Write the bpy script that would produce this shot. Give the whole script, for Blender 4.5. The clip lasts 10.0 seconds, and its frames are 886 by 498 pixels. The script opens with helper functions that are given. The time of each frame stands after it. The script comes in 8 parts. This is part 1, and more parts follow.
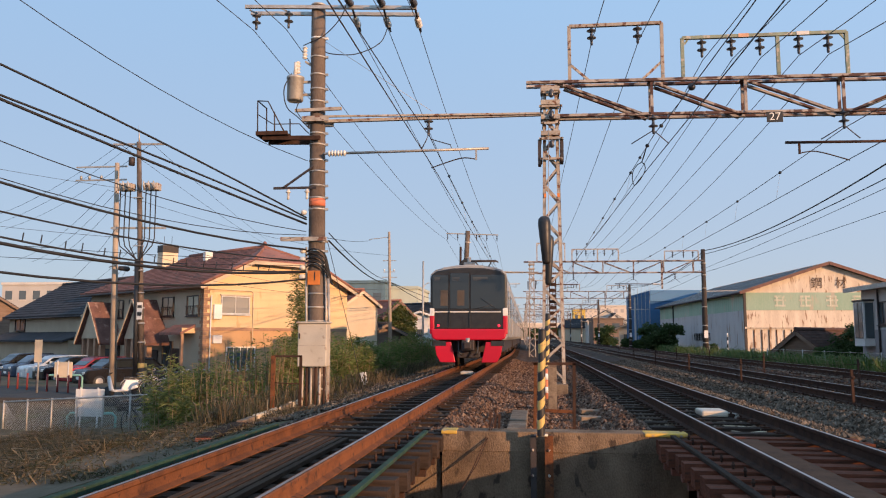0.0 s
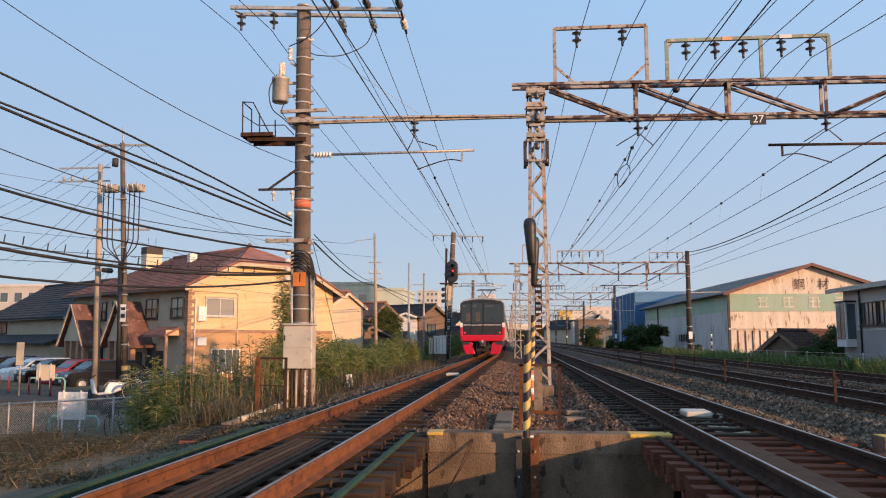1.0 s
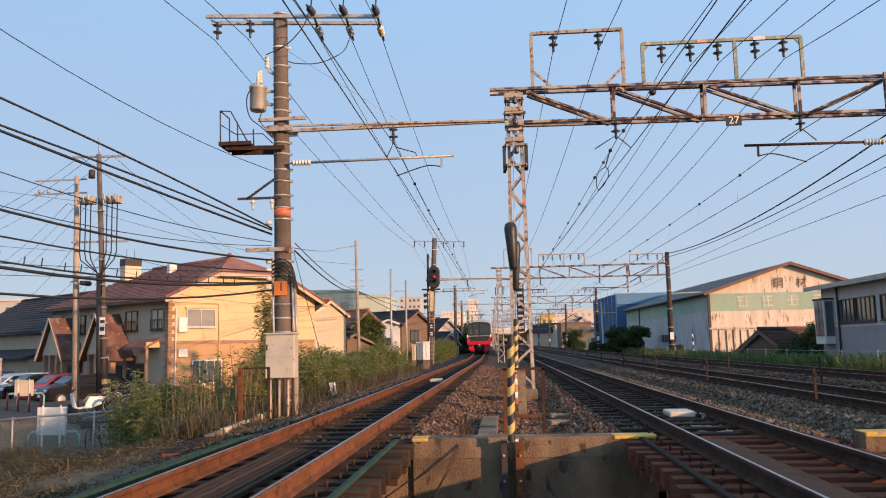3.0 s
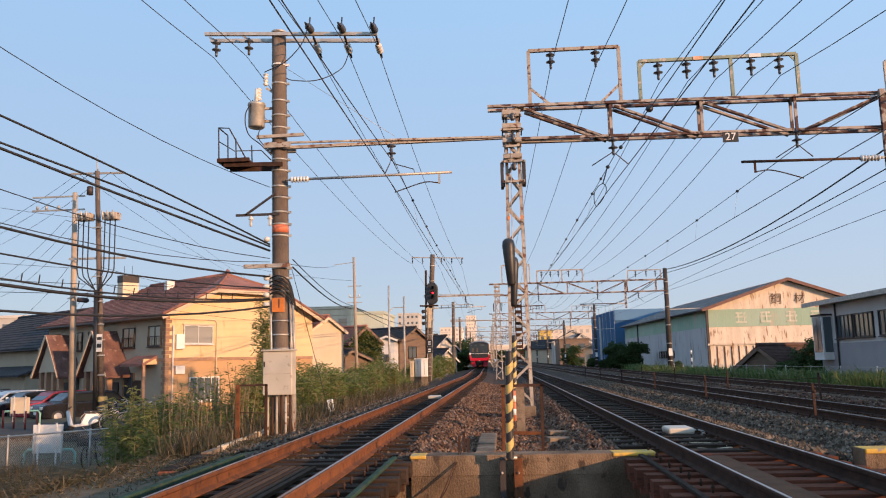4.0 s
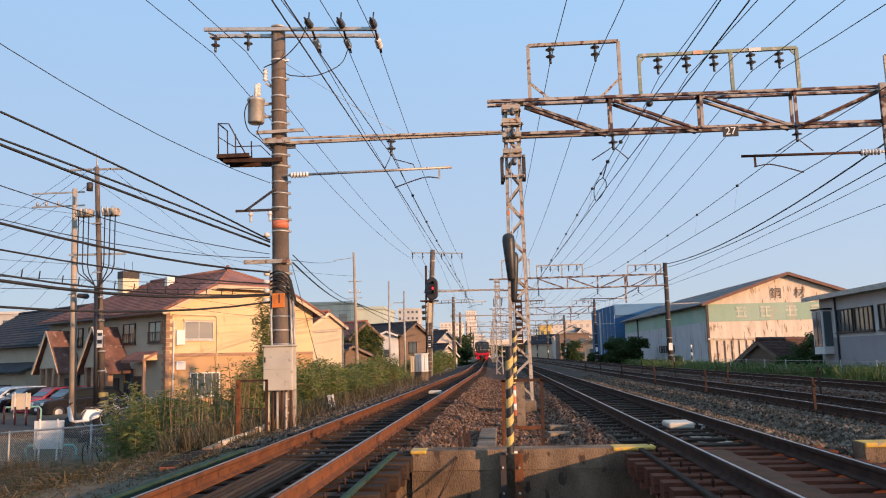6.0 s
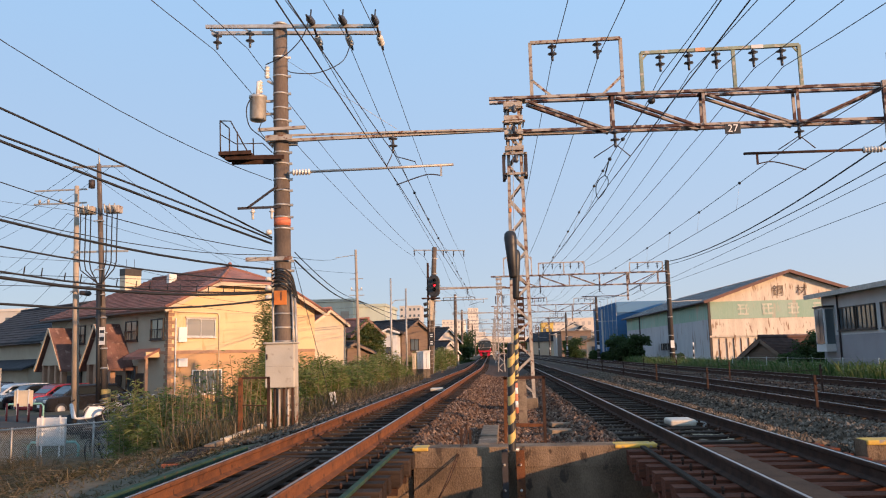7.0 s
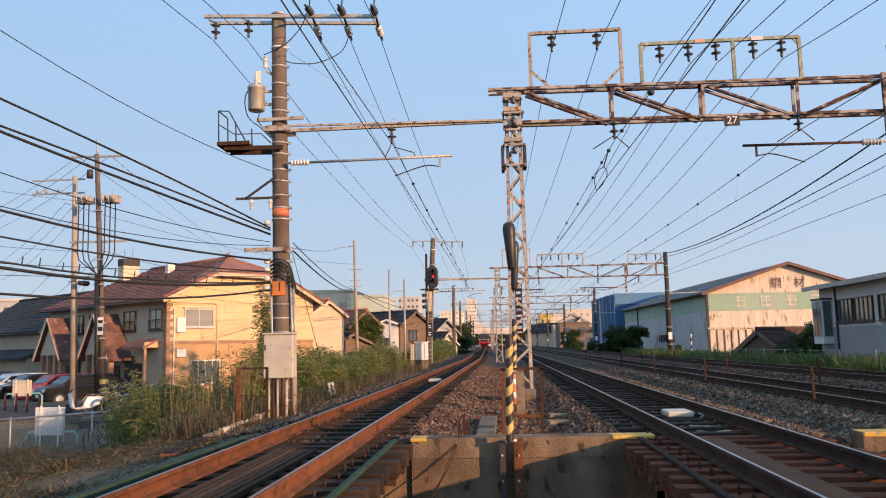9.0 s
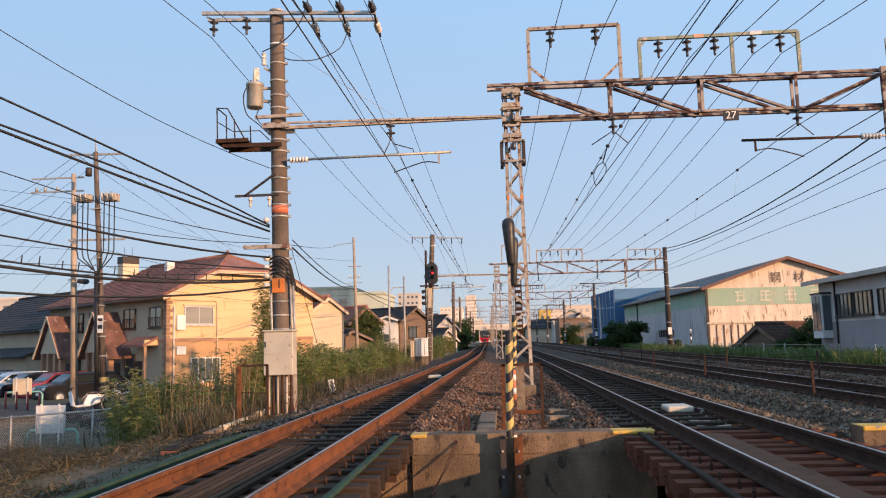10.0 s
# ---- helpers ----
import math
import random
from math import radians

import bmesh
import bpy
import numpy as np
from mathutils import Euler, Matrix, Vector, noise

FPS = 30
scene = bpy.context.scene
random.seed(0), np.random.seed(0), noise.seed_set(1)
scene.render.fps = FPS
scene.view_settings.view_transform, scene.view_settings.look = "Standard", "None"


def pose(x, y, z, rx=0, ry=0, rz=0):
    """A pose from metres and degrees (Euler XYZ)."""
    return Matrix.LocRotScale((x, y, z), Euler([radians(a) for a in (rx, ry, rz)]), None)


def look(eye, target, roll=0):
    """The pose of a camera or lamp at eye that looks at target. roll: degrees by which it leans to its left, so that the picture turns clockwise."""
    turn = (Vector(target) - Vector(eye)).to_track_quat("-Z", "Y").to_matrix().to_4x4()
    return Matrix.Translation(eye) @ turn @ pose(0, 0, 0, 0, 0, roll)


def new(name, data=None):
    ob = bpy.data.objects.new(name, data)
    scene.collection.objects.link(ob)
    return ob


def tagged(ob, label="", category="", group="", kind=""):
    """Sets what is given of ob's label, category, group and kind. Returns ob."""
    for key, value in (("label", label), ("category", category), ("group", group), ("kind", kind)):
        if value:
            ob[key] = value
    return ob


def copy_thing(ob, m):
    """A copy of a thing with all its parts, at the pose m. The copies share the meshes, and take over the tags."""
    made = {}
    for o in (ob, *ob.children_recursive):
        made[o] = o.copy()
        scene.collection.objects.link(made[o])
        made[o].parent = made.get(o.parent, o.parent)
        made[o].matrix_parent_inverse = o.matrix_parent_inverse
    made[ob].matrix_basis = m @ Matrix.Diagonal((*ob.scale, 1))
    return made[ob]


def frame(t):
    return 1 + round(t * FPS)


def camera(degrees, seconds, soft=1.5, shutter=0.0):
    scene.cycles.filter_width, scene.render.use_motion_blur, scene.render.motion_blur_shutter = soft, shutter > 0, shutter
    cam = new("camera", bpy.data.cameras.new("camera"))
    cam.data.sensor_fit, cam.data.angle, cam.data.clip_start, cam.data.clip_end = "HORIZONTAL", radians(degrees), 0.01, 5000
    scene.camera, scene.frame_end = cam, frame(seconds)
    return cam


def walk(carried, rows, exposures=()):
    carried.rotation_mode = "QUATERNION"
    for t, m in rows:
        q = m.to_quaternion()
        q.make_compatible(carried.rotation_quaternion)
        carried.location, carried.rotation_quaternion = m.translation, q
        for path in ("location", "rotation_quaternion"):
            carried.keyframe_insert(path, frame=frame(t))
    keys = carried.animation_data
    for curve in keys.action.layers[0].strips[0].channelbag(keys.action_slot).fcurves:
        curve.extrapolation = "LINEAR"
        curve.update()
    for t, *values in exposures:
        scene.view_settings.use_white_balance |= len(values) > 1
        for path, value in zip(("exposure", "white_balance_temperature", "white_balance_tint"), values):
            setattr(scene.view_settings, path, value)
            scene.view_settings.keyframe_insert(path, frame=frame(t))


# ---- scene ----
cam = camera(58.3, 10.0, soft=1.1)
EYE = (0.0, 0.0, 1.02)
# seconds, yaw, pitch, roll of the hand-held camera that stands between the tracks
TURNS = [
    (0.0, 6.596, 6.464, 0.135), (0.5, 6.165, 6.582, 0.3), (1.0, 5.561, 6.582, 0.008), (1.5, 5.366, 6.641, -0.22),
    (2.0, 5.144, 6.375, -0.48), (2.5, 4.685, 6.266, -0.886), (3.0, 4.198, 6.98, -1.277), (3.2, 4.08, 7.35, -1.33), (4.5, 4.003, 8.249, -1.383),
    (5.0, 3.937, 8.18, -1.435), (5.5, 3.963, 7.992, -1.475), (7.0, 4.175, 7.618, -1.453), (7.5, 4.167, 7.685, -1.454),
    (8.0, 4.01, 7.783, -1.297), (8.5, 3.965, 7.548, -1.364), (9.0, 4.083, 6.976, -1.292), (9.5, 4.095, 6.577, -1.46),
    (10.0, 4.049, 6.711, -1.58),
]
walk(cam, [(t, pose(*EYE) @ pose(0, 0, 0, 0, 0, yaw) @ pose(0, 0, 0, 90 + pitch) @ pose(0, 0, 0, 0, 0, roll)) for t, yaw, pitch, roll in TURNS], [(0.0, 0.4, 6500, 13.5), (2.5, 0.44, 6500, 13.5), (4.5, 0.5, 6500, 13), (10.0, 0.52, 6500, 13)])

# ---- sky and low evening sun from behind and to the right ----
SUN_AZ, SUN_EL = radians(128), radians(11)
sun_dir = Vector((math.sin(SUN_AZ) * math.cos(SUN_EL), math.cos(SUN_AZ) * math.cos(SUN_EL), math.sin(SUN_EL)))
world = bpy.data.worlds.new("evening_sky")
scene.world = world
world.use_nodes = True
sky = world.node_tree.nodes.new("ShaderNodeTexSky")
sky.sky_type = "NISHITA"
sky.sun_disc = False
sky.sun_elevation, sky.sun_rotation = SUN_EL, SUN_AZ
sky.air_density, sky.dust_density, sky.ozone_density = 1.0, 0.3, 3.4
background = world.node_tree.nodes["Background"]
background.inputs["Strength"].default_value = 0.15
# thin summer haze, greyer at the horizon, over the clear sky
haze = world.node_tree.nodes.new("ShaderNodeMixRGB")
haze.inputs["Fac"].default_value = 0.86
coords = world.node_tree.nodes.new("ShaderNodeTexCoord")
height = world.node_tree.nodes.new("ShaderNodeSeparateXYZ")
haze_tint = world.node_tree.nodes.new("ShaderNodeValToRGB")
haze_tint.color_ramp.elements[0].position, haze_tint.color_ramp.elements[0].color = 0.0, (2.4, 2.68, 3.1, 1)
haze_tint.color_ramp.elements[1].position, haze_tint.color_ramp.elements[1].color = 0.42, (1.9, 3.0, 4.3, 1)
world.node_tree.links.new(coords.outputs["Generated"], height.inputs["Vector"])
world.node_tree.links.new(height.outputs["Z"], haze_tint.inputs["Fac"])
towards_sun = world.node_tree.nodes.new("ShaderNodeVectorMath")
towards_sun.operation = "DOT_PRODUCT"
towards_sun.inputs[1].default_value = (math.sin(SUN_AZ), math.cos(SUN_AZ), 0.0)
brighter = world.node_tree.nodes.new("ShaderNodeMapRange")
brighter.inputs["From Min"].default_value, brighter.inputs["From Max"].default_value = -1.0, 1.0
brighter.inputs["To Min"].default_value, brighter.inputs["To Max"].default_value = 0.96, 1.34
scaled = world.node_tree.nodes.new("ShaderNodeVectorMath")
scaled.operation = "SCALE"
world.node_tree.links.new(coords.outputs["Generated"], towards_sun.inputs[0])
world.node_tree.links.new(towards_sun.outputs["Value"], brighter.inputs["Value"])
world.node_tree.links.new(haze_tint.outputs["Color"], scaled.inputs[0])
world.node_tree.links.new(brighter.outputs["Result"], scaled.inputs["Scale"])
world.node_tree.links.new(scaled.outputs["Vector"], haze.inputs["Color2"])
world.node_tree.links.new(sky.outputs["Color"], haze.inputs["Color1"])
world.node_tree.links.new(haze.outputs["Color"], background.inputs["Color"])
sun = new("sun", bpy.data.lights.new("sun", "SUN"))
sun.data.energy, sun.data.angle, sun.data.color = 4.2, radians(0.6), (1.0, 0.58, 0.3)
sun.matrix_world = look(sun_dir * 100, (0, 0, 0))


# ---- materials ----
def mat(name, a, b=None, scale=3.0, rough=0.7, metal=0.0, bump=0.2, fine=40.0, streak=(1, 1, 1), vary=0.12, glow=None, spots=None):
    """Two-scale mottled surface between colours a and b; spots: a third colour in patches (colour, amount)."""
    m = bpy.data.materials.new(name)
    m.use_nodes = True
    nt = m.node_tree
    n, l = nt.nodes, nt.links
    bs = n["Principled BSDF"]
    b = b or tuple(c * 0.7 for c in a)
    tc = n.new("ShaderNodeTexCoord")
    mp = n.new("ShaderNodeMapping")
    mp.inputs["Scale"].default_value = streak
    l.new(tc.outputs["Object"], mp.inputs["Vector"])
    big = n.new("ShaderNodeTexNoise")
    big.inputs["Scale"].default_value, big.inputs["Detail"].default_value = scale, 5
    small = n.new("ShaderNodeTexNoise")
    small.inputs["Scale"].default_value, small.inputs["Detail"].default_value = fine, 3
    for x in (big, small):
        l.new(mp.outputs["Vector"], x.inputs["Vector"])
    ad = n.new("ShaderNodeMath")
    ad.operation = "MULTIPLY_ADD"
    l.new(small.outputs["Fac"], ad.inputs[0])
    ad.inputs[1].default_value = 0.45
    l.new(big.outputs["Fac"], ad.inputs[2])
    ramp = n.new("ShaderNodeValToRGB")
    ramp.color_ramp.elements[0].position, ramp.color_ramp.elements[1].position = 0.55, 0.95
    ramp.color_ramp.elements[0].color, ramp.color_ramp.elements[1].color = (*a, 1), (*b, 1)
    l.new(ad.outputs[0], ramp.inputs["Fac"])
    out = ramp.outputs["Color"]
    if spots:
        sp = n.new("ShaderNodeTexNoise")
        sp.inputs["Scale"].default_value, sp.inputs["Detail"].default_value = scale * 2.3, 8
        l.new(mp.outputs["Vector"], sp.inputs["Vector"])
        r2 = n.new("ShaderNodeValToRGB")
        r2.color_ramp.elements[0].position, r2.color_ramp.elements[1].position = 0.62 - spots[1] * 0.4, 0.68 - spots[1] * 0.4
        l.new(sp.outputs["Fac"], r2.inputs["Fac"])
        mx = n.new("ShaderNodeMixRGB")
        l.new(r2.outputs["Color"], mx.inputs["Fac"])
        l.new(out, mx.inputs["Color1"])
        mx.inputs["Color2"].default_value = (*spots[0], 1)
        out = mx.outputs["Color"]
    if vary:
        oi = n.new("ShaderNodeObjectInfo")
        mr = n.new("ShaderNodeMapRange")
        mr.inputs["To Min"].default_value, mr.inputs["To Max"].default_value = 1 - vary, 1 + vary
        l.new(oi.outputs["Random"], mr.inputs["Value"])
        hs = n.new("ShaderNodeHueSaturation")
        l.new(mr.outputs["Result"], hs.inputs["Value"])
        l.new(out, hs.inputs["Color"])
        out = hs.outputs["Color"]
    l.new(out, bs.inputs["Base Color"])
    bs.inputs["Roughness"].default_value, bs.inputs["Metallic"].default_value = rough, metal
    if rough >= 0.85:
        bs.inputs["Specular IOR Level"].default_value = 0.15   # porous, dusty
    if bump:
        bp = n.new("ShaderNodeBump")
        bp.inputs["Strength"].default_value, bp.inputs["Distance"].default_value = bump, 0.02
        l.new(ad.outputs[0], bp.inputs["Height"])
        l.new(bp.outputs["Normal"], bs.inputs["Normal"])
    if glow:
        bs.inputs["Emission Color"].default_value, bs.inputs["Emission Strength"].default_value = (*glow[0], 1), glow[1]
    return m


def island_mat(name, cols, rough=0.9, bump=0.0):
    """Colour picked per loose piece."""
    m = bpy.data.materials.new(name)
    m.use_nodes = True
    n, l = m.node_tree.nodes, m.node_tree.links
    g = n.new("ShaderNodeNewGeometry")
    r = n.new("ShaderNodeValToRGB")
    el = r.color_ramp.elements
    while len(el) < len(cols):
        el.new(0.5)
    for i, c in enumerate(cols):
        el[i].position = i / max(1, len(cols) - 1)
        el[i].color = (*c, 1)
    l.new(g.outputs["Random Per Island"], r.inputs["Fac"])
    l.new(r.outputs["Color"], n["Principled BSDF"].inputs["Base Color"])
    n["Principled BSDF"].inputs["Roughness"].default_value = rough
    n["Principled BSDF"].inputs["Specular IOR Level"].default_value = 0.15 if rough > 0.8 else 0.4
    return m


def leaf_mat(name, cols):
    m = island_mat(name, cols, 0.6)
    n, l = m.node_tree.nodes, m.node_tree.links
    tr = n.new("ShaderNodeBsdfTranslucent")
    mx = n.new("ShaderNodeMixShader")
    mx.inputs[0].default_value = 0.55
    ramp = [x for x in n if x.type == "VALTORGB"][0]
    l.new(ramp.outputs["Color"], tr.inputs["Color"])
    l.new(n["Principled BSDF"].outputs[0], mx.inputs[1])
    l.new(tr.outputs[0], mx.inputs[2])
    l.new(mx.outputs[0], n["Material Output"].inputs["Surface"])
    return m


def glass_mat(name, tint, rough=0.05):
    m = bpy.data.materials.new(name)
    m.use_nodes = True
    b = m.node_tree.nodes["Principled BSDF"]
    b.inputs["Base Color"].default_value = (*tint, 1)
    b.inputs["Roughness"].default_value = rough
    b.inputs["Specular IOR Level"].default_value = 0.7
    return m


RUST = mat("rail_rust", (0.195, 0.075, 0.032), (0.095, 0.04, 0.022), 5, 0.87, 0, 0.4, 60, spots=((0.075, 0.035, 0.022), 0.06))
RUST_DK = mat("dark_rust", (0.075, 0.04, 0.028), (0.035, 0.022, 0.017), 6, 0.9, 0, 0.3)
RAILTOP = mat("worn_rail_head", (0.42, 0.4, 0.4), (0.3, 0.28, 0.27), 8, 0.3, 1.0, 0.02)
TIMBER = mat("sleeper_timber", (0.058, 0.038, 0.027), (0.024, 0.017, 0.013), 4, 0.9, 0, 0.5, 60, (1, 12, 8), 0.35)
CONC_SL = mat("sleeper_concrete", (0.2, 0.165, 0.13), (0.12, 0.09, 0.07), 4, 0.95, 0, 0.4, 50, vary=0.2)
GREEN_TIMBER = mat("green_painted_beam", (0.035, 0.075, 0.05), (0.022, 0.045, 0.032), 5, 0.85, 0, 0.4, spots=((0.07, 0.06, 0.045), 0.08))
GROUND_BED = mat("ballast_bed", (0.085, 0.055, 0.04), (0.035, 0.024, 0.019), 1.2, 0.95, 0, 1.0, 16, vary=0)
STONE = island_mat("ballast_stone", [(0.035, 0.02, 0.014), (0.1, 0.056, 0.036), (0.19, 0.115, 0.077), (0.06, 0.034, 0.024), (0.27, 0.185, 0.135), (0.045, 0.028, 0.022)], 0.95)
STONE_GREY = island_mat("grey_ballast_stone", [(0.035, 0.025, 0.018), (0.09, 0.066, 0.046), (0.17, 0.13, 0.095), (0.055, 0.042, 0.03), (0.25, 0.2, 0.155)], 0.95)
CONC = mat("weathered_concrete", (0.25, 0.19, 0.135), (0.12, 0.09, 0.065), 3.0, 0.95, 0, 1.0, 45, spots=((0.14, 0.1, 0.075), 0.15))
CONC_DK = mat("dark_concrete", (0.25, 0.175, 0.115), (0.1, 0.07, 0.048), 2.6, 0.95, 0, 1.6, 55, (1, 1, 0.6), spots=((0.07, 0.05, 0.037), 0.08))
YELLOW = mat("worn_yellow_paint", (0.68, 0.42, 0.06), (0.5, 0.3, 0.06), 6, 0.7, 0, 0.3, spots=((0.3, 0.25, 0.2), 0.1))
STRIPE_Y = mat("stripe_yellow", (0.62, 0.43, 0.13), (0.5, 0.34, 0.11), 8, 0.6, 0, 0.1, spots=((0.35, 0.26, 0.12), 0.06))
STRIPE_K = mat("stripe_black", (0.02, 0.02, 0.02), (0.035, 0.03, 0.03), 8, 0.5, 0, 0.05)
POLE_CONC = mat("pole_concrete", (0.155, 0.122, 0.1), (0.085, 0.066, 0.055), 2.0, 0.85, 0, 0.25, 30, (1, 1, 0.35), spots=((0.2, 0.165, 0.135), 0.04))
POLE_LT = mat("utility_pole_concrete", (0.4, 0.33, 0.26), (0.28, 0.22, 0.17), 2.0, 0.85, 0, 0.2, 30, (1, 1, 0.3))
GALV = mat("galvanised_steel", (0.5, 0.48, 0.44), (0.34, 0.31, 0.28), 6, 0.55, 0.5, 0.1)
GALV_RUST = mat("rusting_galvanised_steel", (0.47, 0.42, 0.36), (0.3, 0.25, 0.205), 3.5, 0.75, 0.1, 0.2, 30, spots=((0.17, 0.075, 0.045), 0.12))
BEAM_RUST = mat("flaking_painted_girder", (0.44, 0.39, 0.345), (0.26, 0.21, 0.18), 1.6, 0.8, 0.1, 0.3, 25, spots=((0.085, 0.042, 0.034), 0.4))
GREEN_STEEL = mat("faded_green_steel", (0.27, 0.32, 0.24), (0.2, 0.22, 0.17), 3, 0.7, 0.1, 0.2, spots=((0.45, 0.4, 0.33), 0.15))
DARK_STEEL = mat("dark_steel", (0.045, 0.04, 0.04), (0.07, 0.05, 0.045), 6, 0.6, 0.3, 0.1)
BLACK = mat("black_paint", (0.018, 0.018, 0.02), (0.03, 0.03, 0.03), 6, 0.45, 0, 0.05)
CABLE = mat("black_cable_sheath", (0.012, 0.012, 0.014), (0.02, 0.02, 0.02), 4, 0.6, 0, 0)
WIRE = mat("tarnished_copper_wire", (0.06, 0.05, 0.05), (0.09, 0.07, 0.06), 4, 0.5, 0.4, 0)
PORC = mat("white_porcelain", (0.75, 0.72, 0.68), (0.6, 0.56, 0.5), 8, 0.25, 0, 0)
PORC_BR = mat("dark_porcelain", (0.045, 0.05, 0.065), (0.08, 0.085, 0.1), 8, 0.3, 0, 0)
CREAM_BOX = mat("cream_cabinet_paint", (0.62, 0.56, 0.46), (0.52, 0.46, 0.37), 2, 0.5, 0.1, 0.03, spots=((0.4, 0.33, 0.26), 0.03))
ORANGE = mat("orange_sign_paint", (0.8, 0.24, 0.04), (0.65, 0.2, 0.04), 8, 0.5, 0, 0)
WHITE = mat("white_paint", (0.76, 0.74, 0.7), (0.68, 0.65, 0.61), 1.5, 0.6, 0, 0)
RED_PAINT = mat("train_red_paint", (0.52, 0.008, 0.03), (0.47, 0.008, 0.028), 2, 0.3, 0, 0)
STAINLESS = mat("brushed_stainless", (0.66, 0.62, 0.57), (0.55, 0.51, 0.47), 2, 0.38, 0.6, 0.02, 60, (8, 0.3, 8))
ROOF_GREY = mat("train_roof_grey", (0.34, 0.35, 0.36), (0.24, 0.25, 0.26), 2, 0.6, 0, 0.05)
TGLASS = glass_mat("dark_train_glass", (0.02, 0.025, 0.028), 0.04)
WGLASS = glass_mat("window_glass", (0.09, 0.11, 0.12), 0.06)
TAIL = mat("tail_lamp_glow", (0.8, 0.02, 0.03), None, 3, 0.4, 0, 0, glow=((1, 0.02, 0.05), 1.4))
SIGRED = mat("signal_lamp_glow", (0.8, 0.02, 0.03), None, 3, 0.4, 0, 0, glow=((1, 0.02, 0.03), 3))


# ---- mesh tools ----
class Mesh:
    """Collects boxes, bars, tubes and plates into one mesh."""

    def __init__(self):
        self.v, self.f, self.smooth = [], [], []

    def add(self, verts, faces, smooth=False):
        o = len(self.v)
        self.v += [tuple(p) for p in verts]
        self.f += [tuple(i + o for i in f) for f in faces]
        self.smooth += [smooth] * len(faces)
        return self

    def box(self, x0, x1, y0, y1, z0, z1):
        p = [(x, y, z) for z in (z0, z1) for y in (y0, y1) for x in (x0, x1)]
        return self.add(p, [(0, 2, 3, 1), (4, 5, 7, 6), (0, 1, 5, 4), (2, 6, 7, 3), (0, 4, 6, 2), (1, 3, 7, 5)])

    def bar(self, p0, p1, w, h=None, up=(0, 0, 1)):
        h = h or w
        p0, p1 = Vector(p0), Vector(p1)
        d = (p1 - p0).normalized()
        s = d.cross(Vector(up))
        s = d.cross(Vector((0, 1, 0))) if s.length < 1e-3 else s
        s.normalize()
        u = s.cross(d)
        p = [q + s * a * w / 2 + u * b * h / 2 for q in (p0, p1) for a, b in ((-1, -1), (1, -1), (1, 1), (-1, 1))]
        return self.add(p, [(3, 2, 1, 0), (4, 5, 6, 7)] + [(i, (i + 1) % 4, (i + 1) % 4 + 4, i + 4) for i in range(4)])

    def angle(self, p0, p1, w, t, up=(0, 0, 1)):
        """An L-shaped steel section."""
        p0, p1 = Vector(p0), Vector(p1)
        d = (p1 - p0).normalized()
        s = d.cross(Vector(up))
        s = d.cross(Vector((0, 1, 0))) if s.length < 1e-3 else s
        s.normalize()
        u = s.cross(d)
        self.bar(p0 + u * (t / 2), p1 + u * (t / 2), w, t, up)
        return self.bar(p0 - s * (w / 2 - t / 2) + u * w / 2, p1 - s * (w / 2 - t / 2) + u * w / 2, t, w, up)

    def tube(self, pts, r, n=8, r1=None, caps=True):
        pts = [Vector(p) for p in pts]
        k = len(pts)
        rs = [r + (r1 - r) * i / (k - 1) for i in range(k)] if r1 is not None and not isinstance(r, (list, tuple)) else (list(r) if isinstance(r, (list, tuple)) else [r] * k)
        verts, faces = [], []
        last = None
        for i, p in enumerate(pts):
            d = (pts[min(i + 1, k - 1)] - pts[max(i - 1, 0)]).normalized()
            ref = Vector((0, 0, 1)) if abs(d.z) < 0.95 else Vector((1, 0, 0))
            s = d.cross(ref).normalized()
            u = s.cross(d)
            if last is not None and s.dot(last) < 0:
                s, u = -s, -u
            last = s
            verts += [p + (s * math.cos(a) + u * math.sin(a)) * rs[i] for a in (2 * math.pi * j / n for j in range(n))]
        for i in range(k - 1):
            faces += [(i * n + j, i * n + (j + 1) % n, (i + 1) * n + (j + 1) % n, (i + 1) * n + j) for j in range(n)]
        self.add(verts, faces, True)
        if caps:
            o = len(self.v) - len(verts)
            self.f += [tuple(o + j for j in reversed(range(n))), tuple(o + (k - 1) * n + j for j in range(n))]
            self.smooth += [False, False]
        return self

    def lathe(self, p, axis, prof, n=12):
        """prof: (distance along axis, radius)."""
        a = Vector(axis).normalized()
        return self.tube([Vector(p) + a * z for z, r in prof], [r for z, r in prof], n)

    def prism(self, poly, p0, p1, right=None):
        """poly: 2D points (a, b) in the plane spanned by right and up, swept from p0 to p1."""
        p0, p1 = Vector(p0), Vector(p1)
        d = (p1 - p0).normalized()
        r = Vector(right) if right else d.cross(Vector((0, 0, 1))).normalized()
        u = r.cross(d).normalized()
        k = len(poly)
        verts = [q + r * a + u * b for q in (p0, p1) for a, b in poly]
        return self.add(verts, [tuple(reversed(range(k))), tuple(range(k, 2 * k))] + [(i, (i + 1) % k, (i + 1) % k + k, i + k) for i in range(k)])

    def sweep(self, poly, path):
        """poly: 2D points (sideways along x, up) carried along path."""
        k, n = len(poly), len(path)
        verts = [(p[0] + a, p[1], p[2] + b) for p in path for a, b in poly]
        faces = [(j * k + i, j * k + (i + 1) % k, (j + 1) * k + (i + 1) % k, (j + 1) * k + i) for j in range(n - 1) for i in range(k)]
        return self.add(verts, faces + [tuple(reversed(range(k))), tuple(range((n - 1) * k, n * k))])

